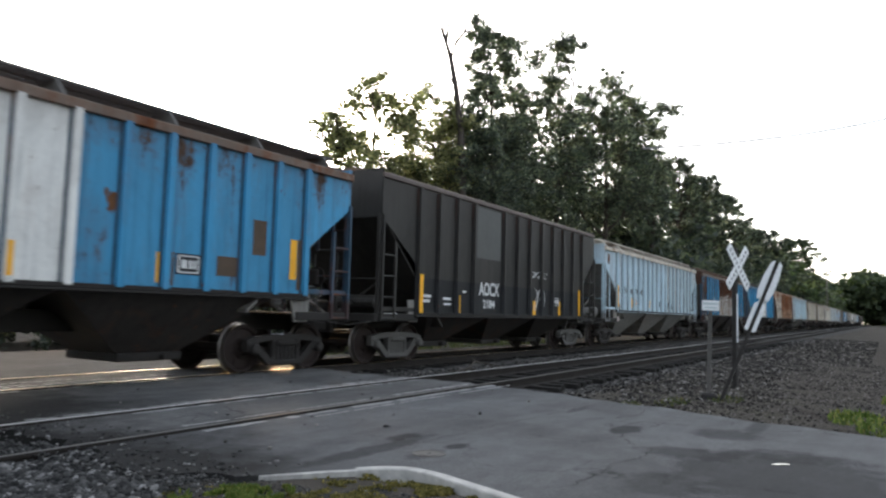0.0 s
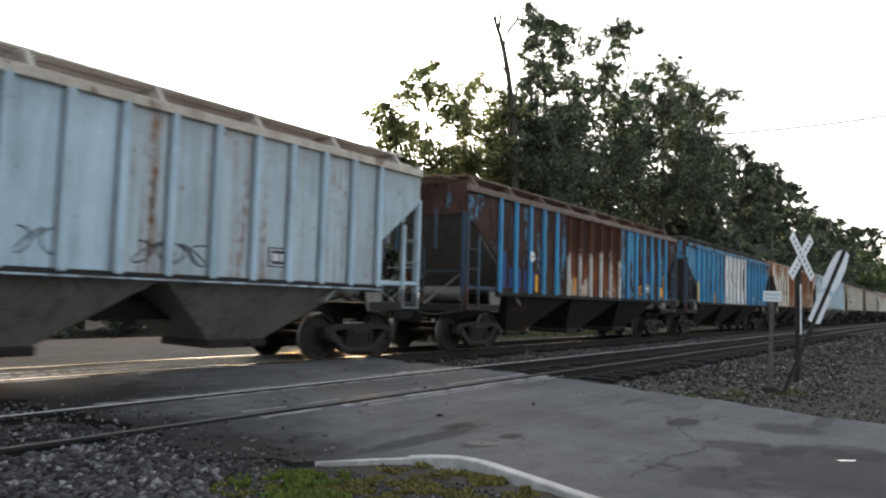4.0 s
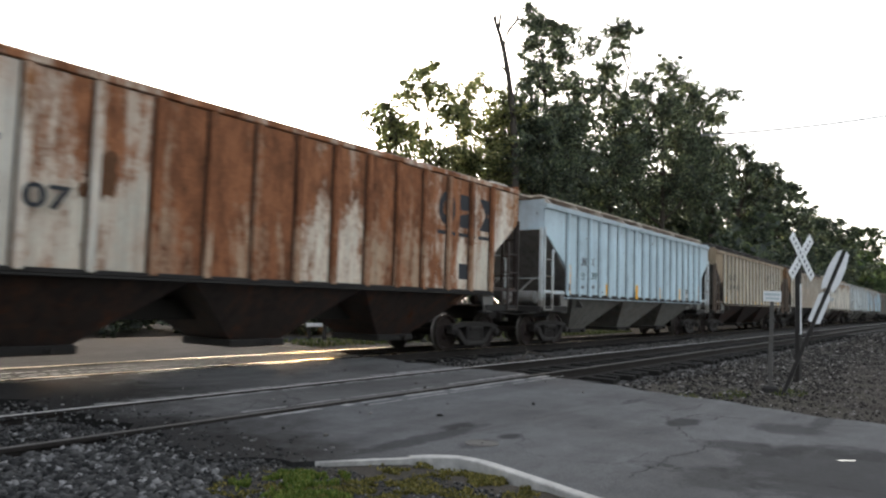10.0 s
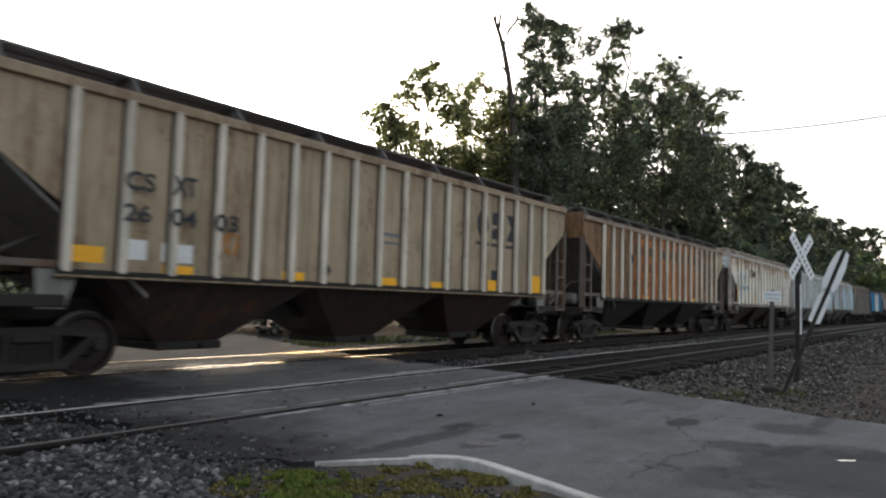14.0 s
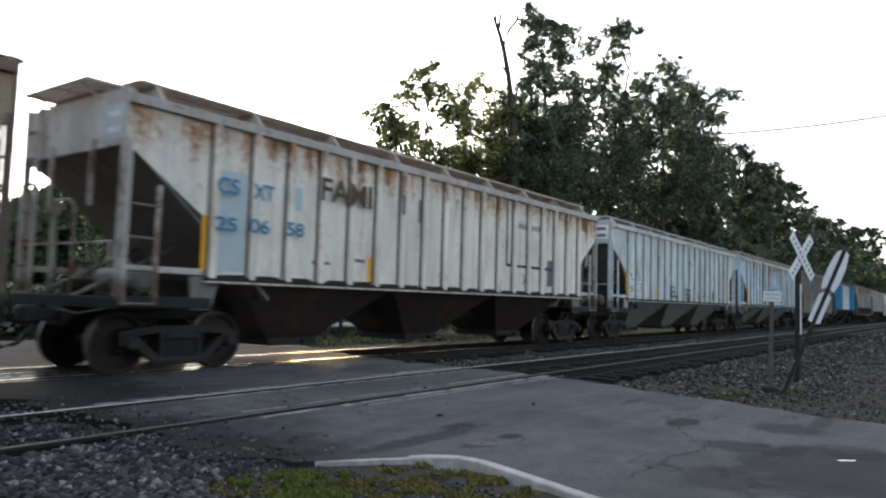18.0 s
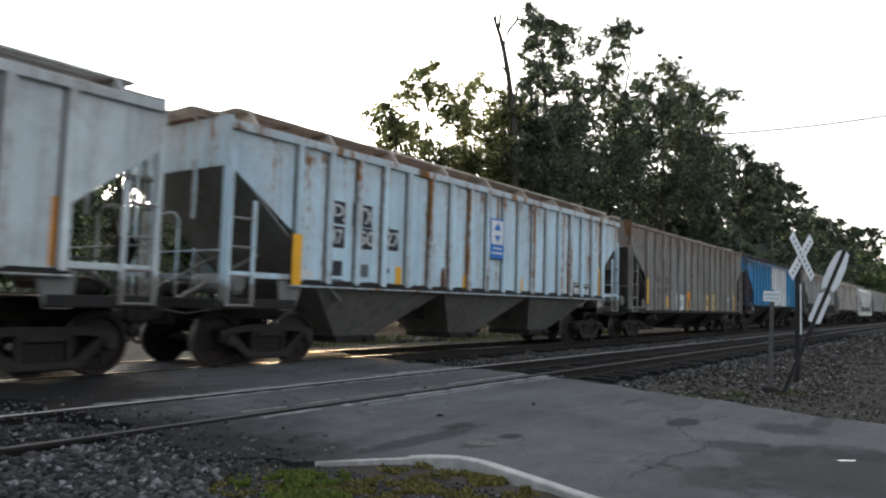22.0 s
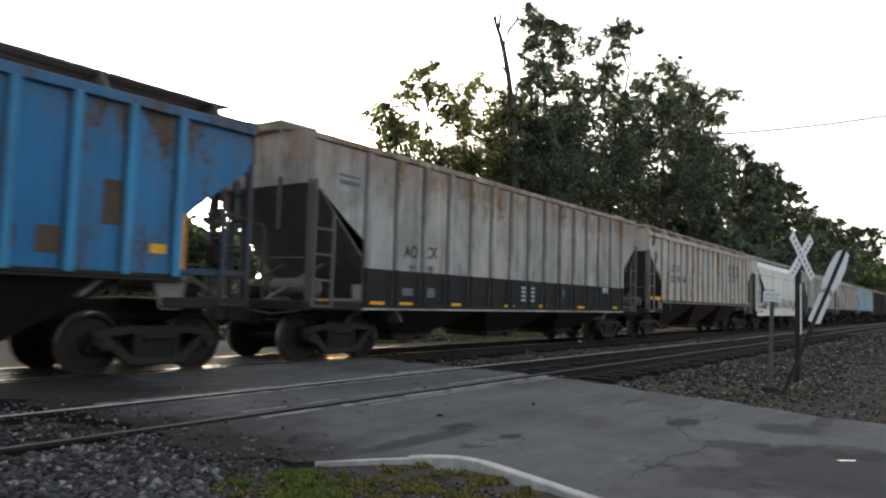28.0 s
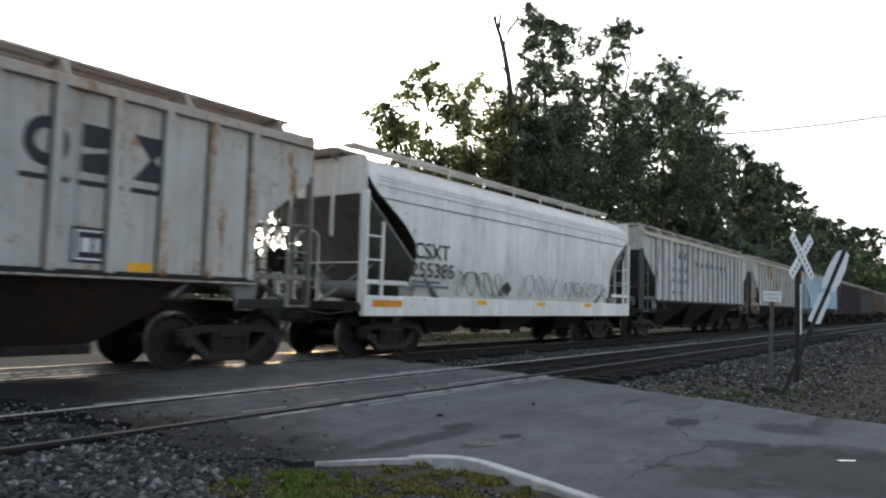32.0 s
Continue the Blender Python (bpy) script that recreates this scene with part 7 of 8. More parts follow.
    mark(c, 'bar', 'yellow', 6.93, 1.66, 0.21, 0.42)
    mark(c, 'bar', 'yellow', 9.6, 1.67, 0.21, 0.4)
    mark(c, 'bar', 'white', 1.75, 1.65, 0.42, 0.15)
    mark(c, 'box', 'label', 13.1, 1.66, 0.57, 0.49)
    mark(c, 'box', 'label', 13.74, 1.65, 0.56, 0.47)
    mark(c, 'bar', 'yellow', 14.84, 2.0, 0.17, 0.92)
    mark(c, 'bar', 'pink', 14.8, 1.28, 0.24, 0.3)
    mark(c, 'rust', 'r', 6.01, 1.77, 0.19, 0.47)
    c = cars[12]
    words(c, 'AO', 'black', 2.88, 2.32, 0.42, 0.28)
    words(c, 'CX', 'black', 3.78, 2.29, 0.44, 0.28)
    words(c, '22', 'dark', 2.9, 1.89, 0.25, 0.18)
    words(c, '28', 'dark', 3.74, 1.9, 0.27, 0.19)
    mark(c, 'bar', 'yellow', 1.46, 1.82, 0.16, 0.93)
    mark(c, 'bar', 'yellow', 3.95, 1.43, 0.17, 0.46)
    mark(c, 'graf', 'white', 6.2, 1.48, 2.41, 0.89)
    mark(c, 'graf', 'cream', 10.27, 1.5, 2.0, 0.94)
    mark(c, 'scrib', 'slate', 1.76, 1.55, 0.49, 0.73)
    mark(c, 'scrib', 'slate', 2.59, 1.52, 0.44, 0.46)
    mark(c, 'bar', 'yellow', 14.43, 1.54, 0.18, 0.83)
    mark(c, 'box', 'label', 13.23, 1.72, 0.57, 0.37)
    mark(c, 'bar', 'slate', 0.84, 3.41, 0.58, 0.12)
    mark(c, 'bar', 'slate', 0.34, 3.6, 0.32, 0.1)
    c = cars[13]
    mark(c, 'bar', 'brown', 12.61, 1.9, 0.57, 0.34)
    mark(c, 'bar', 'brown', 13.39, 1.89, 0.5, 0.36)
    mark(c, 'bar', 'brown', 14.19, 2.48, 0.38, 0.64)
    mark(c, 'bar', 'yellow', 12.24, 1.76, 0.19, 0.49)
    mark(c, 'bar', 'yellow', 14.89, 1.88, 0.26, 0.14)
    mark(c, 'bar', 'orange', 15.27, 2.03, 0.17, 0.87)
    mark(c, 'bar', 'orange', 9.74, 1.77, 0.16, 0.49)
    mark(c, 'scrib', 'pale', 11.82, 1.93, 0.61, 0.82)
    mark(c, 'rust', 'r', 10.22, 2.68, 0.33, 0.33)
    mark(c, 'rust', 'r', 8.49, 2.78, 0.13, 0.13)
    c = cars[14]
    words(c, 'AO', 'dark', 2.93, 2.27, 0.46, 0.27)
    words(c, 'CX', 'dark', 3.67, 2.29, 0.45, 0.27)
    words(c, '22', 'dark', 2.98, 1.88, 0.26, 0.19)
    words(c, '29', 'dark', 3.61, 1.91, 0.29, 0.19)
    mark(c, 'bar', 'yellow', 1.89, 1.12, 0.44, 0.12)
    mark(c, 'bar', 'yellow', 2.82, 1.11, 0.45, 0.13)
    mark(c, 'bar', 'yellow', 4.66, 1.11, 0.47, 0.14)
    mark(c, 'bar', 'yellow', 7.17, 1.11, 0.51, 0.14)
    mark(c, 'bar', 'yellow', 9.05, 1.13, 0.51, 0.14)
    mark(c, 'bar', 'yellow', 11.53, 1.11, 0.47, 0.14)
    mark(c, 'bar', 'yellow', 14.25, 1.13, 0.39, 0.14)
    mark(c, 'bar', 'orange', 0.36, 1.14, 0.3, 0.11)
    mark(c, 'bar', 'slate', 2.86, 1.4, 0.35, 0.16)
    mark(c, 'bar', 'slate', 3.64, 1.4, 0.4, 0.21)
    for z in (1.64, 1.53, 1.42, 1.31):
        mark(c, 'bar', 'pale', 8.15, z, 0.74, 0.06)
    mark(c, 'box', 'label', 13.41, 1.75, 0.48, 0.25)
    mark(c, 'bar', 'slate', 0.94, 3.6, 0.58, 0.06)
    mark(c, 'bar', 'slate', 0.95, 3.47, 0.58, 0.09)
    mark(c, 'diamond', 'slate', 10.22, 1.57, 0.42, 0.36)
    c = cars[15]
    words(c, 'CS', 'dark', 2.52, 2.82, 0.42, 0.27)
    words(c, 'XT', 'dark', 3.26, 2.83, 0.4, 0.24)
    words(c, '25', 'dark', 2.51, 2.39, 0.4, 0.28)
    words(c, '93', 'dark', 3.29, 2.39, 0.4, 0.28)
    words(c, '44', 'dark', 4.06, 2.39, 0.43, 0.3)
    mark(c, 'logo3', 'dark', 12.6, 3.08, 2.27, 0.92)
    mark(c, 'bar', 'yellow', 0.33, 1.56, 0.46, 0.12)
    mark(c, 'bar', 'yellow', 1.06, 1.57, 0.57, 0.14)
    mark(c, 'bar', 'yellow', 3.29, 1.57, 0.51, 0.16)
    mark(c, 'bar', 'yellow', 5.64, 1.58, 0.5, 0.16)
    mark(c, 'bar', 'yellow', 8.3, 1.57, 0.52, 0.16)
    mark(c, 'bar', 'yellow', 10.93, 1.58, 0.51, 0.16)
    mark(c, 'bar', 'yellow', 13.26, 1.57, 0.39, 0.17)
    mark(c, 'box', 'label', 12.55, 1.85, 0.62, 0.49)
    mark(c, 'diamond', 'dark', 6.37, 1.69, 0.31, 0.37)
    mark(c, 'rust', 'r', 0.55, 3.82, 0.39, 0.31)
    mark(c, 'rust', 'r', 0.79, 3.24, 0.32, 0.39)
    mark(c, 'rust', 'r', 4.84, 3.31, 0.36, 0.26)
    c = cars[16]
    words(c, 'CSXT', 'black', 2.23, 2.32, 1.31, 0.35)
    words(c, '255385', 'black', 2.27, 1.9, 1.63, 0.33)
    mark(c, 'bar', 'slate', 2.01, 1.63, 1.07, 0.06)
    mark(c, 'bar', 'slate', 2.18, 1.53, 1.4, 0.06)
    mark(c, 'scrib', 'black', 4.09, 1.66, 2.07, 0.69)
    mark(c, 'diamond', 'black', 5.5, 1.59, 0.46, 0.4)
    mark(c, 'scrib', 'slate', 7.15, 1.7, 2.3, 0.71)
    mark(c, 'scrib', 'slate', 10.13, 1.68, 3.3, 0.56)
    mark(c, 'bar', 'yellow', 4.31, 1.21, 0.44, 0.11)
    mark(c, 'bar', 'yellow', 7.41, 1.22, 0.47, 0.11)
    mark(c, 'bar', 'yellow', 10.51, 1.22, 0.51, 0.12)
    mark(c, 'bar', 'orange', 0.72, 1.14, 0.95, 0.14)
    c = cars[17]
    mark(c, 'bars', 'dark', 4.6, 3.42, 1.5, 0.4)
    mark(c, 'bars', 'slate', 4.3, 2.8, 2.2, 0.3)
    mark(c, 'bars', 'slate', 4.3, 2.35, 2.2, 0.3)
    mark(c, 'bars', 'dark', 9.2, 3.2, 5.6, 0.34)
    mark(c, 'bars', 'slate', 4.2, 1.85, 1.8, 0.2)


# ---- signs, poles and far things ----
def crossbuck():
    """White crossed boards on a dark post, turned to the road."""
    x, y = 16.62, 2.79
    z0 = float(bed_z(np.array([x]), np.array([y]))[0])
    thing = new("crossbuck_sign")
    thing.matrix_basis = pose(x, y, z0, 0, 0.6, -18)
    zc = 2.37 - z0
    part("post", Build().box(-0.05, 0.05, -0.05, 0.05, -0.1, zc + 0.42, 0.01), POST_DARK, thing)
    part("reflective_strip", Build().box(-0.025, 0.025, -0.056, -0.051, 1.0, 2.05), SIGN_WHITE, thing)
    for s in (-1, 1):
        d = -0.065 - 0.02 * (s > 0)
        board = part("board", Build().box(-0.61, 0.61, -0.008, 0.008, -0.115, 0.115, 0.004), SIGN_WHITE, thing, pose(0, d, zc) @ pose(0, 0, 0, 0, 45 * s, 0), "white crossed board with black print")
        for k in range(9):
            if abs(k - 4) > 0 or s > 0:
                part("print_bar", shared("print_bar", lambda b: b.box(0, 0.055, -0.0105, -0.0082, -0.035, 0.035)), INK["slate"], board, pose(-0.53 + k * 0.125, 0, 0))
    tagged(thing, "white crossed railroad warning boards on a dark steel post", "sign")


def small_sign():
    x, y = 14.06, 2.83
    z0 = float(bed_z(np.array([x]), np.array([y]))[0])
    thing = new("small_sign")
    thing.matrix_basis = pose(x, y, z0, 0, 1.5, -75)
    part("post", Build().box(-0.035, 0.035, -0.02, 0.02, -0.1, 1.85, 0.006), STEEL_GREY, thing)
    plate = part("plate", Build().box(-0.15, 0.15, -0.028, -0.02, 1.64, 1.83, 0.003), SIGN_WHITE, thing, None, "small pale sign plate")
    part("print_bars", Build().box(-0.13, 0.13, -0.031, -0.028, 1.75, 1.79).box(-0.11, 0.11, -0.031, -0.028, 1.68, 1.71), INK["lightblue"], plate)
    part("foot", Build().box(-0.14, 0.14, -0.1, 0.1, -0.05, 0.12, 0.04), POST_DARK, thing)
    tagged(thing, "small pale sign plate on a thin steel post", "sign")


def leaning_sign():
    """A second sign, knocked over so that it leans away from its post, seen almost edge-on."""
    a, b = Vector((14.02, 2.62, -0.3)), Vector((14.26, 1.65, 2.28))
    d = (b - a).normalized()
    thing = new("leaning_sign")
    side = d.cross(Vector((1, 0, 0))).normalized()
    front = side.cross(d)
    thing.matrix_basis = Matrix(((side.x, front.x, d.x, a.x), (side.y, front.y, d.y, a.y), (side.z, front.z, d.z, a.z), (0, 0, 0, 1)))
    n = (b - a).length
    part("post", Build().box(-0.03, 0.03, -0.03, 0.03, 0, n, 0.006), POST_DARK, thing)
    for s in (-1, 1):
        part("board", Build().prism([(s * 0.034, 2.08), (s * 0.1, 2.03), (s * 0.135, 2.2), (s * 0.135, 2.48), (s * 0.095, n - 0.02), (s * 0.034, n + 0.03)], -0.045, -0.03), SIGN_WHITE, thing, None, "white tapered sign board")
        part("board", Build().prism([(s * 0.034, 1.42), (s * 0.1, 1.44), (s * 0.1, 1.94), (s * 0.034, 2.0)], -0.045, -0.03), SIGN_WHITE, thing, None, "white narrow sign board")
    tagged(thing, "white boards on a dark post that leans far over", "sign")


def utility_pole(x, y, h):
    thing = new("utility_pole")
    z0 = float(ground_z(x, y))
    thing.location = (x, y, z0)
    part("pole", Build().tube([(0, 0, -0.3), (0, 0, h)], [0.17, 0.11], 10), WOODPOLE, thing, None, "", True)
    part("crossarm", Build().box(-0.06, 0.06, -1.2, 1.2, h - 0.8, h - 0.65, 0.01), WOODPOLE, thing)
    for k in (-1.05, -0.4, 0.4, 1.05):
        part("insulator", Build().tube([(0, k, h - 0.65), (0, k, h - 0.5)], 0.05, 8), SIGN_WHITE, thing)
    tagged(thing, "weathered wooden utility pole with a crossarm", "utility pole")


def wire(points, sag, name="overhead_wire", r=0.02):
    a, b = Vector(points[0]), Vector(points[1])
    pts = [a.lerp(b, t) - Vector((0, 0, sag * 4 * t * (1 - t))) for t in np.linspace(0, 1, 25)]
    tagged(part(name, Build().tube(pts, r, 5), WIRE), "thin dark overhead wire against the sky", "wire")


def fence_post(x, y, h):
    tagged(part("bollard", Build().tube([(0, 0, -0.2), (0, 0, h - 0.03), (0, 0, h)], [0.07, 0.07, 0.04], 12), POST_DARK, None, pose(x, y, -0.03)), "short dark steel bollard beyond the tracks", "bollard", group="bollards")


def distant_things():
    crossbuck()
    small_sign()
    leaning_sign()
    utility_pole(240, 14.5, 19)
    wire(((62.26, 18.0, 16.14), (113, -3.5, 29.6)), 0.8, r=0.09)
    for x in (17.9, 18.7):
        fence_post(x, 18.0, 0.75)
    twig = new("fallen_branch")
    twig.location = (15.6, 8.55, -0.2)
    part("stem", Build().tube([(-0.95, 0.12, 0.02), (-0.5, 0.0, 0.1), (-0.05, 0.08, 0.24), (0.5, -0.05, 0.16), (1.0, 0.1, 0.03)], [0.035, 0.032, 0.028, 0.02, 0.01], 6), DEADWOOD, twig)
    for p in (((-0.5, 0.0, 0.1), (-0.3, -0.2, 0.06), (-0.1, -0.35, 0.01)), ((-0.05, 0.08, 0.24), (0.25, 0.3, 0.3), (0.45, 0.4, 0.2)), ((0.5, -0.05, 0.16), (0.7, -0.25, 0.1))):
        part("twig", Build().tube(p, [0.018, 0.013, 0.007][:len(p)], 5), DEADWOOD, twig)
    tagged(twig, "bare grey fallen branch lying on the ballast", "branch")
    rail = new("guard_rail")
    rail.location = (19.2, 18.6, -0.05)
    part("beam", Build().box(-1.6, 1.6, -0.03, 0.03, 0.22, 0.36, 0.02), SIGN_WHITE, rail)
    for x in (-1.4, 0, 1.4):
        part("post", Build().box(x - 0.05, x + 0.05, 0.03, 0.1, -0.2, 0.34, 0.01), POST_DARK, rail)
    tagged(rail, "low white guard rail on short posts beyond the tracks", "guard rail")
    rocks("gravel", 60, (19.5, 23.5, 15.8, 17.6), (0.05, 0.16), STONES, "pale rubble beside the road", bed_z)
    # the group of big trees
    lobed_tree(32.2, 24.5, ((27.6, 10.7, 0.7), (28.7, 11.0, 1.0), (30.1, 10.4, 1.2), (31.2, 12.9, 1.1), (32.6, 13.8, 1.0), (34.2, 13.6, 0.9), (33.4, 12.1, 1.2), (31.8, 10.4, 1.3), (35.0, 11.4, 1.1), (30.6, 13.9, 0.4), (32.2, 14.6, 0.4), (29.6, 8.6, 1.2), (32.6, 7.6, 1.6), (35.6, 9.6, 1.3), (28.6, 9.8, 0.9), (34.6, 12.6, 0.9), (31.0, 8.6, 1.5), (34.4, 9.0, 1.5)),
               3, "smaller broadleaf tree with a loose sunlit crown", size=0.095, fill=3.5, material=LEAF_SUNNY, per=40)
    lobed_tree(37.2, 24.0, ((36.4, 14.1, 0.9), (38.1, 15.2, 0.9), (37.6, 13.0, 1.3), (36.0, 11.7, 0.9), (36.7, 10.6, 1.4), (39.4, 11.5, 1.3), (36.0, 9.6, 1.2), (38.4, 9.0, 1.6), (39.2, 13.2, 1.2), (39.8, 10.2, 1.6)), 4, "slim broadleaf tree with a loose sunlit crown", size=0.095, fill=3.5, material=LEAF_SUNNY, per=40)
    dead_tree(37.5, 22.0)
    lobed_tree(42.4, 22.5, ((40.9, 21.0, 0.5), (40.7, 20.2, 0.6), (39.9, 15.4, 0.7), (39.4, 18.9, 0.9), (42.0, 20.1, 0.8), (40.9, 18.1, 1.0), (44.1, 20.1, 0.9), (46.4, 20.9, 0.8), (43.8, 18.4, 1.1), (46.4, 19.2, 0.7), (39.8, 16.5, 0.9), (42.2, 16.0, 1.4), (45.6, 16.9, 1.1),
                            (39.6, 14.2, 1.2), (41.9, 13.4, 1.8), (46.1, 15.0, 1.4), (38.9, 11.5, 1.4), (43.6, 11.4, 2.2), (41.0, 9.0, 2.0), (40.0, 12.6, 1.5), (44.4, 13.8, 1.5), (47.4, 12.8, 1.8), (46.6, 10.4, 2.2), (38.2, 10.0, 1.6)), 5, "tall broadleaf tree with a lofty open crown", fill=3.7)
    lobed_tree(55.2, 24.0, ((57.2, 25.2, 1.0), (60.4, 25.9, 1.2), (63.2, 26.8, 0.5), (54.9, 22.9, 0.9), (59.1, 23.9, 0.8), (54.1, 20.8, 1.1), (57.3, 21.3, 0.8), (53.3, 18.5, 1.4), (57.4, 18.5, 1.5), (54.5, 15.9, 2.1), (53.5, 12.9, 2.6), (60.7, 15.5, 2.0), (50.5, 11.5, 2.2), (51.0, 15.0, 1.7), (50.4, 18.0, 1.0), (64.6, 19.8, 1.0), (66.0, 17.6, 1.4)),
               8, "tall broadleaf tree with a lopsided top", 0.12, 2.5)
    lobed_tree(63.5, 22.0, ((62.9, 22.9, 1.1), (60.1, 20.9, 1.2), (66.1, 22.5, 1.4), (56.8, 19.1, 0.9), (60.8, 18.6, 1.8), (68.6, 19.6, 2.1), (64.6, 19.8, 1.6), (60.9, 15.8, 2.2), (66.4, 16.2, 2.3), (71.3, 17.3, 2.5), (58.2, 12.8, 2.4), (64.0, 12.0, 2.8), (68.7, 13.6, 3.0)),
               11, "broad oak-like tree in full leaf", 0.125, 1.9)
    lobed_tree(78.0, 22.0, ((70.8, 22.3, 1.5), (76.0, 24.3, 1.2), (80.7, 24.8, 1.1), (86.7, 26.3, 0.8), (73.6, 20.8, 1.6), (78.1, 22.0, 1.6), (85.0, 23.6, 1.2), (81.5, 19.9, 1.6), (76.0, 18.0, 2.0), (81.5, 16.7, 2.3), (72.4, 18.4, 1.5), (74.2, 22.4, 1.1), (74.6, 14.6, 2.6), (80.0, 13.0, 3.0)),
               12, "broad oak-like tree with a ragged crown", 0.135, 1.9)
    lobed_tree(18.6, 30.5, ((17.4, 5.6, 0.8), (18.4, 5.2, 0.8), (19.4, 6.1, 0.8), (20.4, 6.6, 0.7), (18.6, 6.4, 0.5), (20.0, 5.0, 1.0)), 41, "slight young tree with a thin crown", size=0.09, fill=1.9, per=30)
    lobed_tree(25.2, 30.0, ((23.0, 5.2, 0.8), (24.2, 5.7, 0.9), (25.5, 6.0, 1.0), (26.9, 6.3, 1.0), (24.4, 4.5, 1.0), (26.2, 4.8, 1.2)), 43, "slight young tree with a thin crown", size=0.1, fill=2.8, per=40)
    tree(16.7, 29.5, 9.8, 4.8, 0.6, 33, "small broadleaf tree with a thin crown", 80, 70, 0.16, None, 0.2)
    tree(90.0, 22.0, 21.8, 11.0, 2.0, 17, "dark broadleaf tree at the edge of the wood", 130, 80, 0.3)
    tree(102.0, 22.0, 21.4, 12.0, 2.0, 20, "dark broadleaf tree at the edge of the wood", 120, 80, 0.34)
    tree(116.0, 22.0, 21.2, 13.0, 2.0, 23, "dark broadleaf tree at the edge of the wood", 110, 80, 0.38)
    tree(134.0, 20.5, 17.8, 16.0, 2.0, 26, "dark broadleaf tree at the edge of the wood", 110, 80, 0.42)
    tree(158.0, 20.5, 16.8, 17.0, 2.0, 27, "dark broadleaf tree at the edge of the wood", 100, 80, 0.45)
    tree(255.0, 23.0, 28.0, 18.0, 9.0, 29, "tall far tree with an open crown", 80, 70, 0.6, LEAF_FAR, 0.1)
    woods("undergrowth", 420, (24, 32, 24, 29), lambda x, y: 3.2 + (x - 24) * 0.4, 0.3, LEAF, "thick undergrowth below the trees")
    # out of view behind the camera, added to shade the scene's left side
    woods("row_of_trees", 2600, (-46, -1.0, -17, -11), lambda x, y: 9.5 + 1.5 * np.sin(x * 0.5), 0.5, LEAF, "unseen row of leafy trees added behind the camera for shade")
    woods("undergrowth", 1500, (31, 84, 22.5, 32), lambda x, y: 5.8 + 4.8 * np.clip((x - 37) / 7, 0, 1) + 1.3 * np.sin(x * 0.5) + (x - 31) * 0.09, 0.2, LEAF, "thick undergrowth below the trees", 44, 0.95)
    woods("undergrowth", 1600, (70, 160, 17.5, 30), lambda x, y: 10 + 2.0 * np.sin(x * 0.3), 0.5, LEAF, "thick undergrowth below the trees")
    woods("far_woods", 1500, (140, 420, 17, 60), lambda x, y: 13 + 3 * np.sin(x * 0.11) + 0 * y, 1.0, LEAF_FAR, "far green woods along the line")
    # out of view on the near side, made tall to shade the far cars
    woods("far_woods", 900, (60, 420, -60, -7), lambda x, y: 15 + 0.02 * (x - 60) + 2 * np.sin(x * 0.2), 0.9, LEAF_FAR, "far green woods along the line")
    woods("far_woods", 2600, (430, 560, -70, 60), lambda x, y: 24 + 4 * np.sin(y * 0.2), 1.8, LEAF_FAR, "far green woods where the line bends away")
    woods("bush", 120, (36, 46, -3.5, -0.8), lambda x, y: 2.4 + 0 * x, 0.2, LEAF, "dark bush beside the bank")
    woods("hedge", 2000, (-40, 25, 26, 28.5), lambda x, y: 1.9 + 0.35 * np.sin(x * 0.9) + 0 * y, 0.17, LEAF, "dark low hedge beyond the road")
    woods("far_hedge", 3000, (-60, 40, 46, 58), lambda x, y: 4.8 + 2.8 * np.clip((x - 21) / 4, 0, 1) * np.clip((37.5 - x) / 2, 0, 1) + 0.9 * np.sin(x * 0.35) + 0.6 * np.sin(x * 1.1), 0.45, LEAF_FAR, "low far hedge of trees beyond the road")


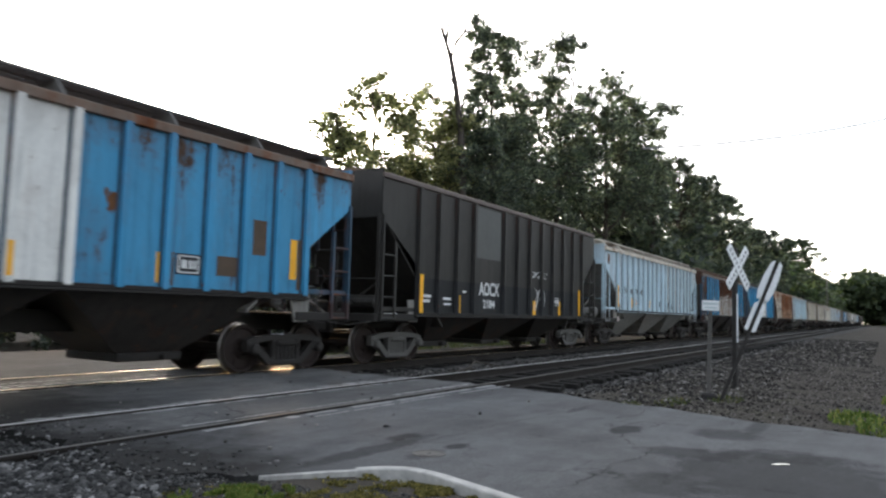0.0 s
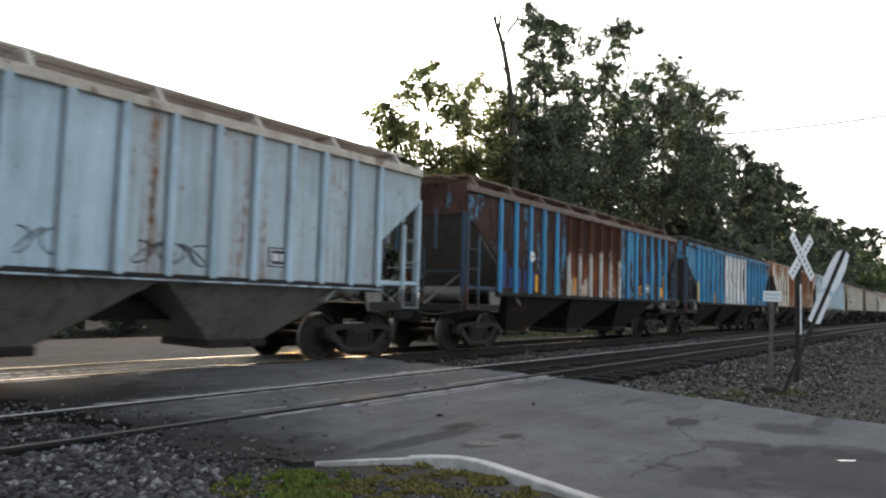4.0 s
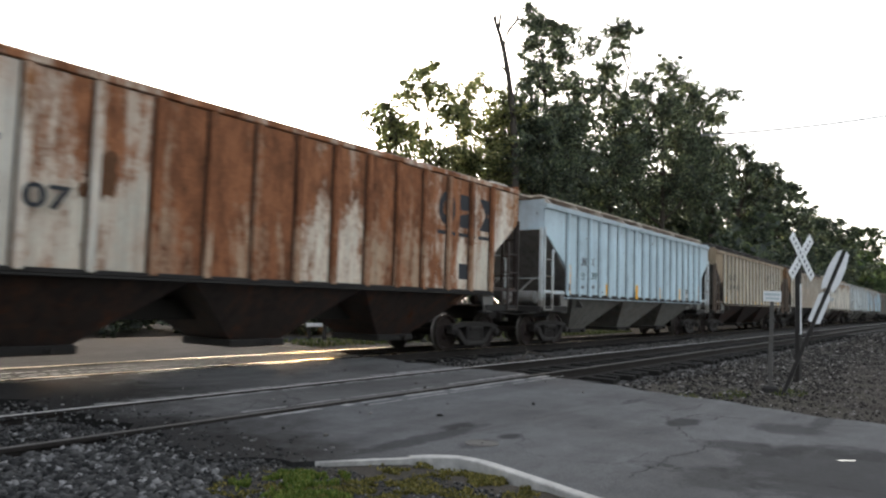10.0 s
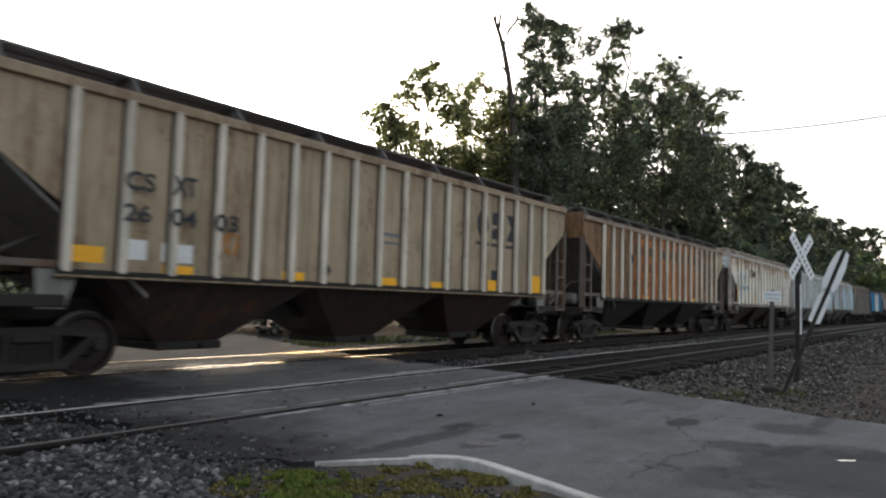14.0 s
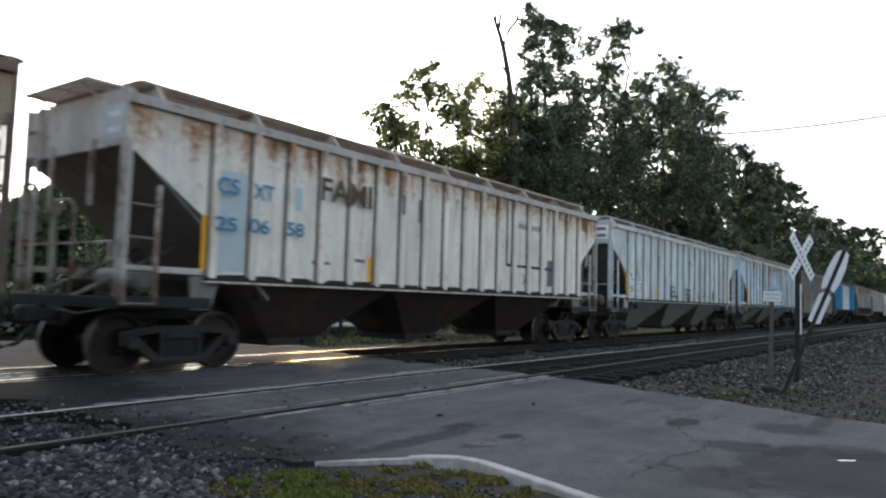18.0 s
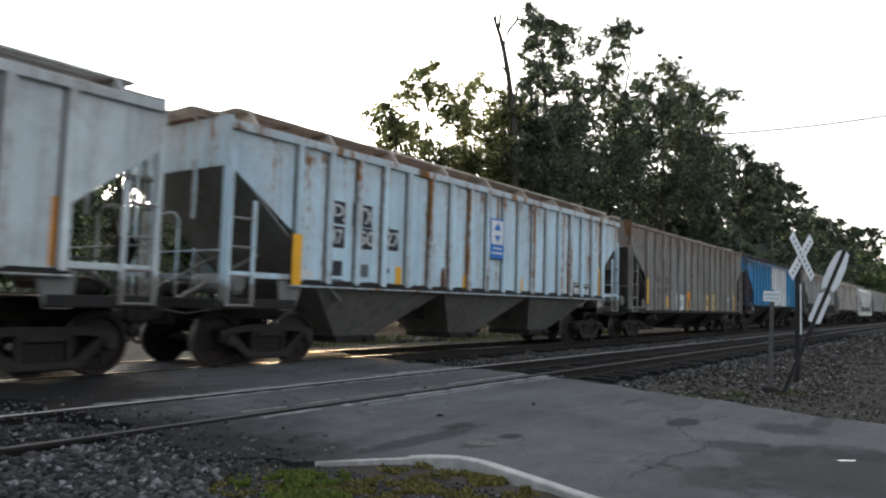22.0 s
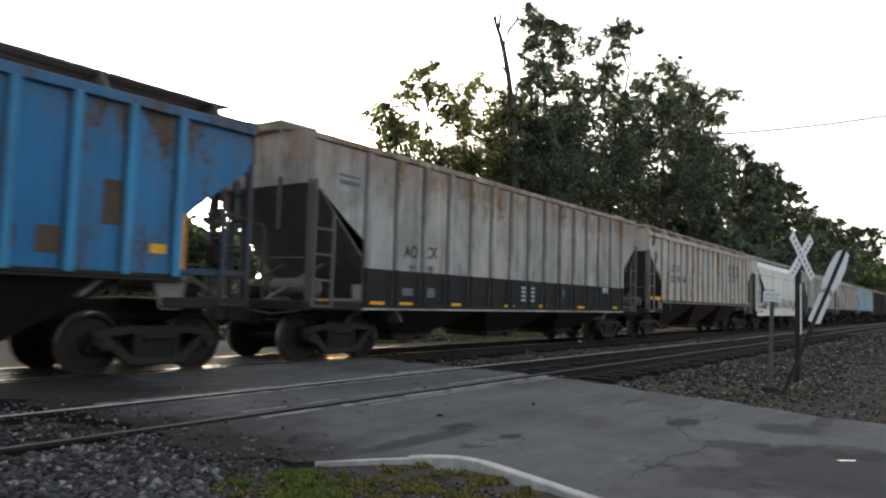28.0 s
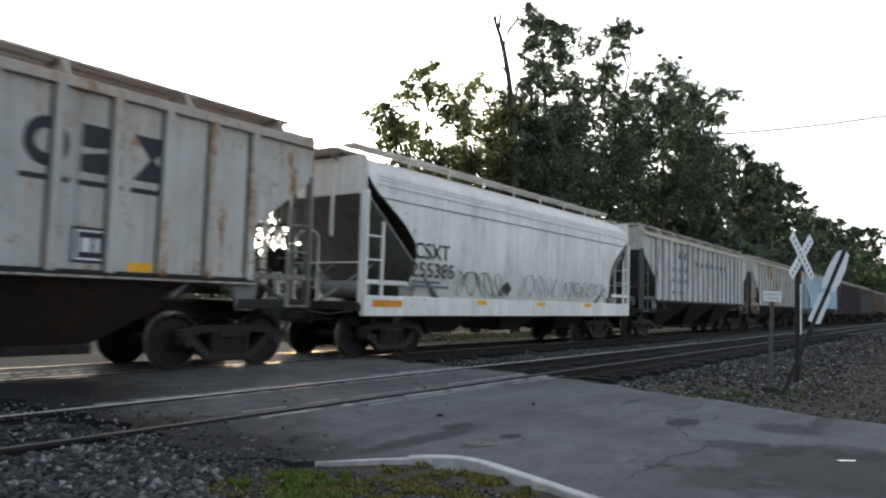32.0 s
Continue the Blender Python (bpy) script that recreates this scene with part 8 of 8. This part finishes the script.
def sedan(paint_mat, label):
    """A plain four-door car, its nose towards -x."""
    car = new("sedan_car")
    side = [(-2.2, 0.35), (-2.25, 0.6), (-2.1, 0.8), (-1.1, 0.93), (-0.45, 1.38), (0.7, 1.42), (1.5, 1.02), (2.15, 0.95), (2.25, 0.6), (2.2, 0.35)]
    b = Build()
    rows = []
    for y, s in ((-0.86, 0.0), (-0.8, 1.0), (0.8, 1.0), (0.86, 0.0)):
        rows.append([(x, y * (0.82 if z > 1.0 else 1.0), z if s else min(z, 0.9) - (0.03 if z > 0.7 else 0)) for x, z in side])
    n = len(side)
    v = [p for r in rows for p in r]
    b.add(v, [(i * n + k, i * n + (k + 1) % n, (i + 1) * n + (k + 1) % n, (i + 1) * n + k) for i in range(3) for k in range(n)] + [tuple(range(n)), tuple(range(4 * n - 1, 3 * n - 1, -1))])
    part("body", b, paint_mat, car)
    glass = plain("dark_car_glass", (0.01, 0.012, 0.014), 0.08, 0, 0.05, 3, 0.0)
    for s in (-1, 1):
        part("side_window", Build().prism([(-0.95, 0.95), (-0.42, 1.3), (0.65, 1.34), (1.2, 1.02), (1.1, 0.95)], -0.012, 0.012), glass, car, pose(0, 0.725 * s, 0))
    part("windscreen", Build().add([(-1.08, -0.6, 0.96), (-1.08, 0.6, 0.96), (-0.5, 0.55, 1.37), (-0.5, -0.55, 1.37)], [(0, 1, 2, 3)]), glass, car, pose(-0.02, 0, 0.015))
    for s in (-0.6, 0.6):
        part("headlight", Build().box(-2.27, -2.2, s - 0.15, s + 0.15, 0.6, 0.72, 0.02), SIGN_WHITE, car)
        part("tail_light", Build().box(2.2, 2.27, s - 0.15, s + 0.15, 0.7, 0.82, 0.02), plain("red_lens", (0.3, 0.01, 0.01), 0.3), car)
    tyre = shared("car_wheel", lambda b: b.lathe([(0.05, -0.09), (0.18, -0.1), (0.29, -0.1), (0.32, -0.07), (0.32, 0.07), (0.29, 0.1), (0.05, 0.1)], 0, 20).box(-0.15, 0.15, -0.105, -0.09, -0.03, 0.03).box(-0.03, 0.03, -0.106, -0.09, -0.15, 0.15))
    for x in (-1.35, 1.35):
        for y in (-0.78, 0.78):
            ROADWHEELS.append((part("wheel", tyre, SIGN_BLACK, car, pose(x, y, 0.32)), x, y))
    tagged(car, label, "car")
    return car


ROADWHEELS = []
build_ground()
build_road()
build_tracks()
distant_things()
build_grass()
build_stones()
CARS = [shell_car(s) if "body" in s else hopper_car(s) for s in SPECS]
lettering(CARS)
WHITE_CAR = sedan(plain("white_car_paint", (0.7, 0.71, 0.72), 0.25, 0, 0.05, 3, 0.0), "white four-door car driving on the road beyond the train")
RED_CAR = sedan(plain("red_car_paint", (0.35, 0.02, 0.015), 0.25, 0, 0.05, 3, 0.0), "red four-door car driving on the road beyond the train")


# ---- motion ----
# distance run by the train, second by second
RUN = [0.0, 7.99, 16.01, 24.02, 32.0, 39.94, 47.83, 55.83, 63.98, 72.13, 80.27, 88.4, 96.54, 104.7, 112.86, 121.08, 129.36, 137.68, 146.03, 154.38, 162.67,
       171.02, 179.37, 187.75, 196.14, 204.62, 213.17, 221.77, 230.4, 239.01, 247.55, 256.03, 264.51]


def motions():
    for car, s in zip(CARS, SPECS):
        walk(car, [(t, pose(s["L"] - d, FAR, 0)) for t, d in enumerate(RUN)])
    white = [(0.0, 44.0), (26.0, 44.0), (27.0, 37.0), (28.2, 23.8), (28.8, 17.2), (29.4, 15.0), (30.6, 11.6), (32.0, 7.5)]
    red = [(0.0, 48.0), (26.2, 48.0), (27.2, 41.0), (28.3, 24.5), (28.6, 20.4), (29.2, 18.6), (29.8, 17.1), (30.9, 15.0), (32.0, 12.6)]
    ticks = [0.0] + [26.2 + k * 0.0333 for k in range(175)]
    for car, y, drive in ((WHITE_CAR, 22.3, white), (RED_CAR, 24.1, red)):
        ts, xs = [a for a, _ in drive], [q for _, q in drive]
        walk(car, [(t, pose(x, y, -0.63)) for t, x in drive])
        for wheel, wx, wy in ROADWHEELS:
            if wheel.parent == car:
                walk(wheel, [(t, pose(wx, wy, 0.32, 0, math.degrees((np.interp(t, ts, xs) - xs[0]) / 0.32), 0)) for t in ticks])
    steps = [k / 15 for k in range(481)]
    turn = [math.degrees(np.interp(t, range(33), RUN) / 0.457) for t in steps]
    for wheel, x in WHEELS:
        walk(wheel, [(t, pose(x, 0, 0.457, 0, -a, 0)) for t, a in zip(steps, turn)])


motions()
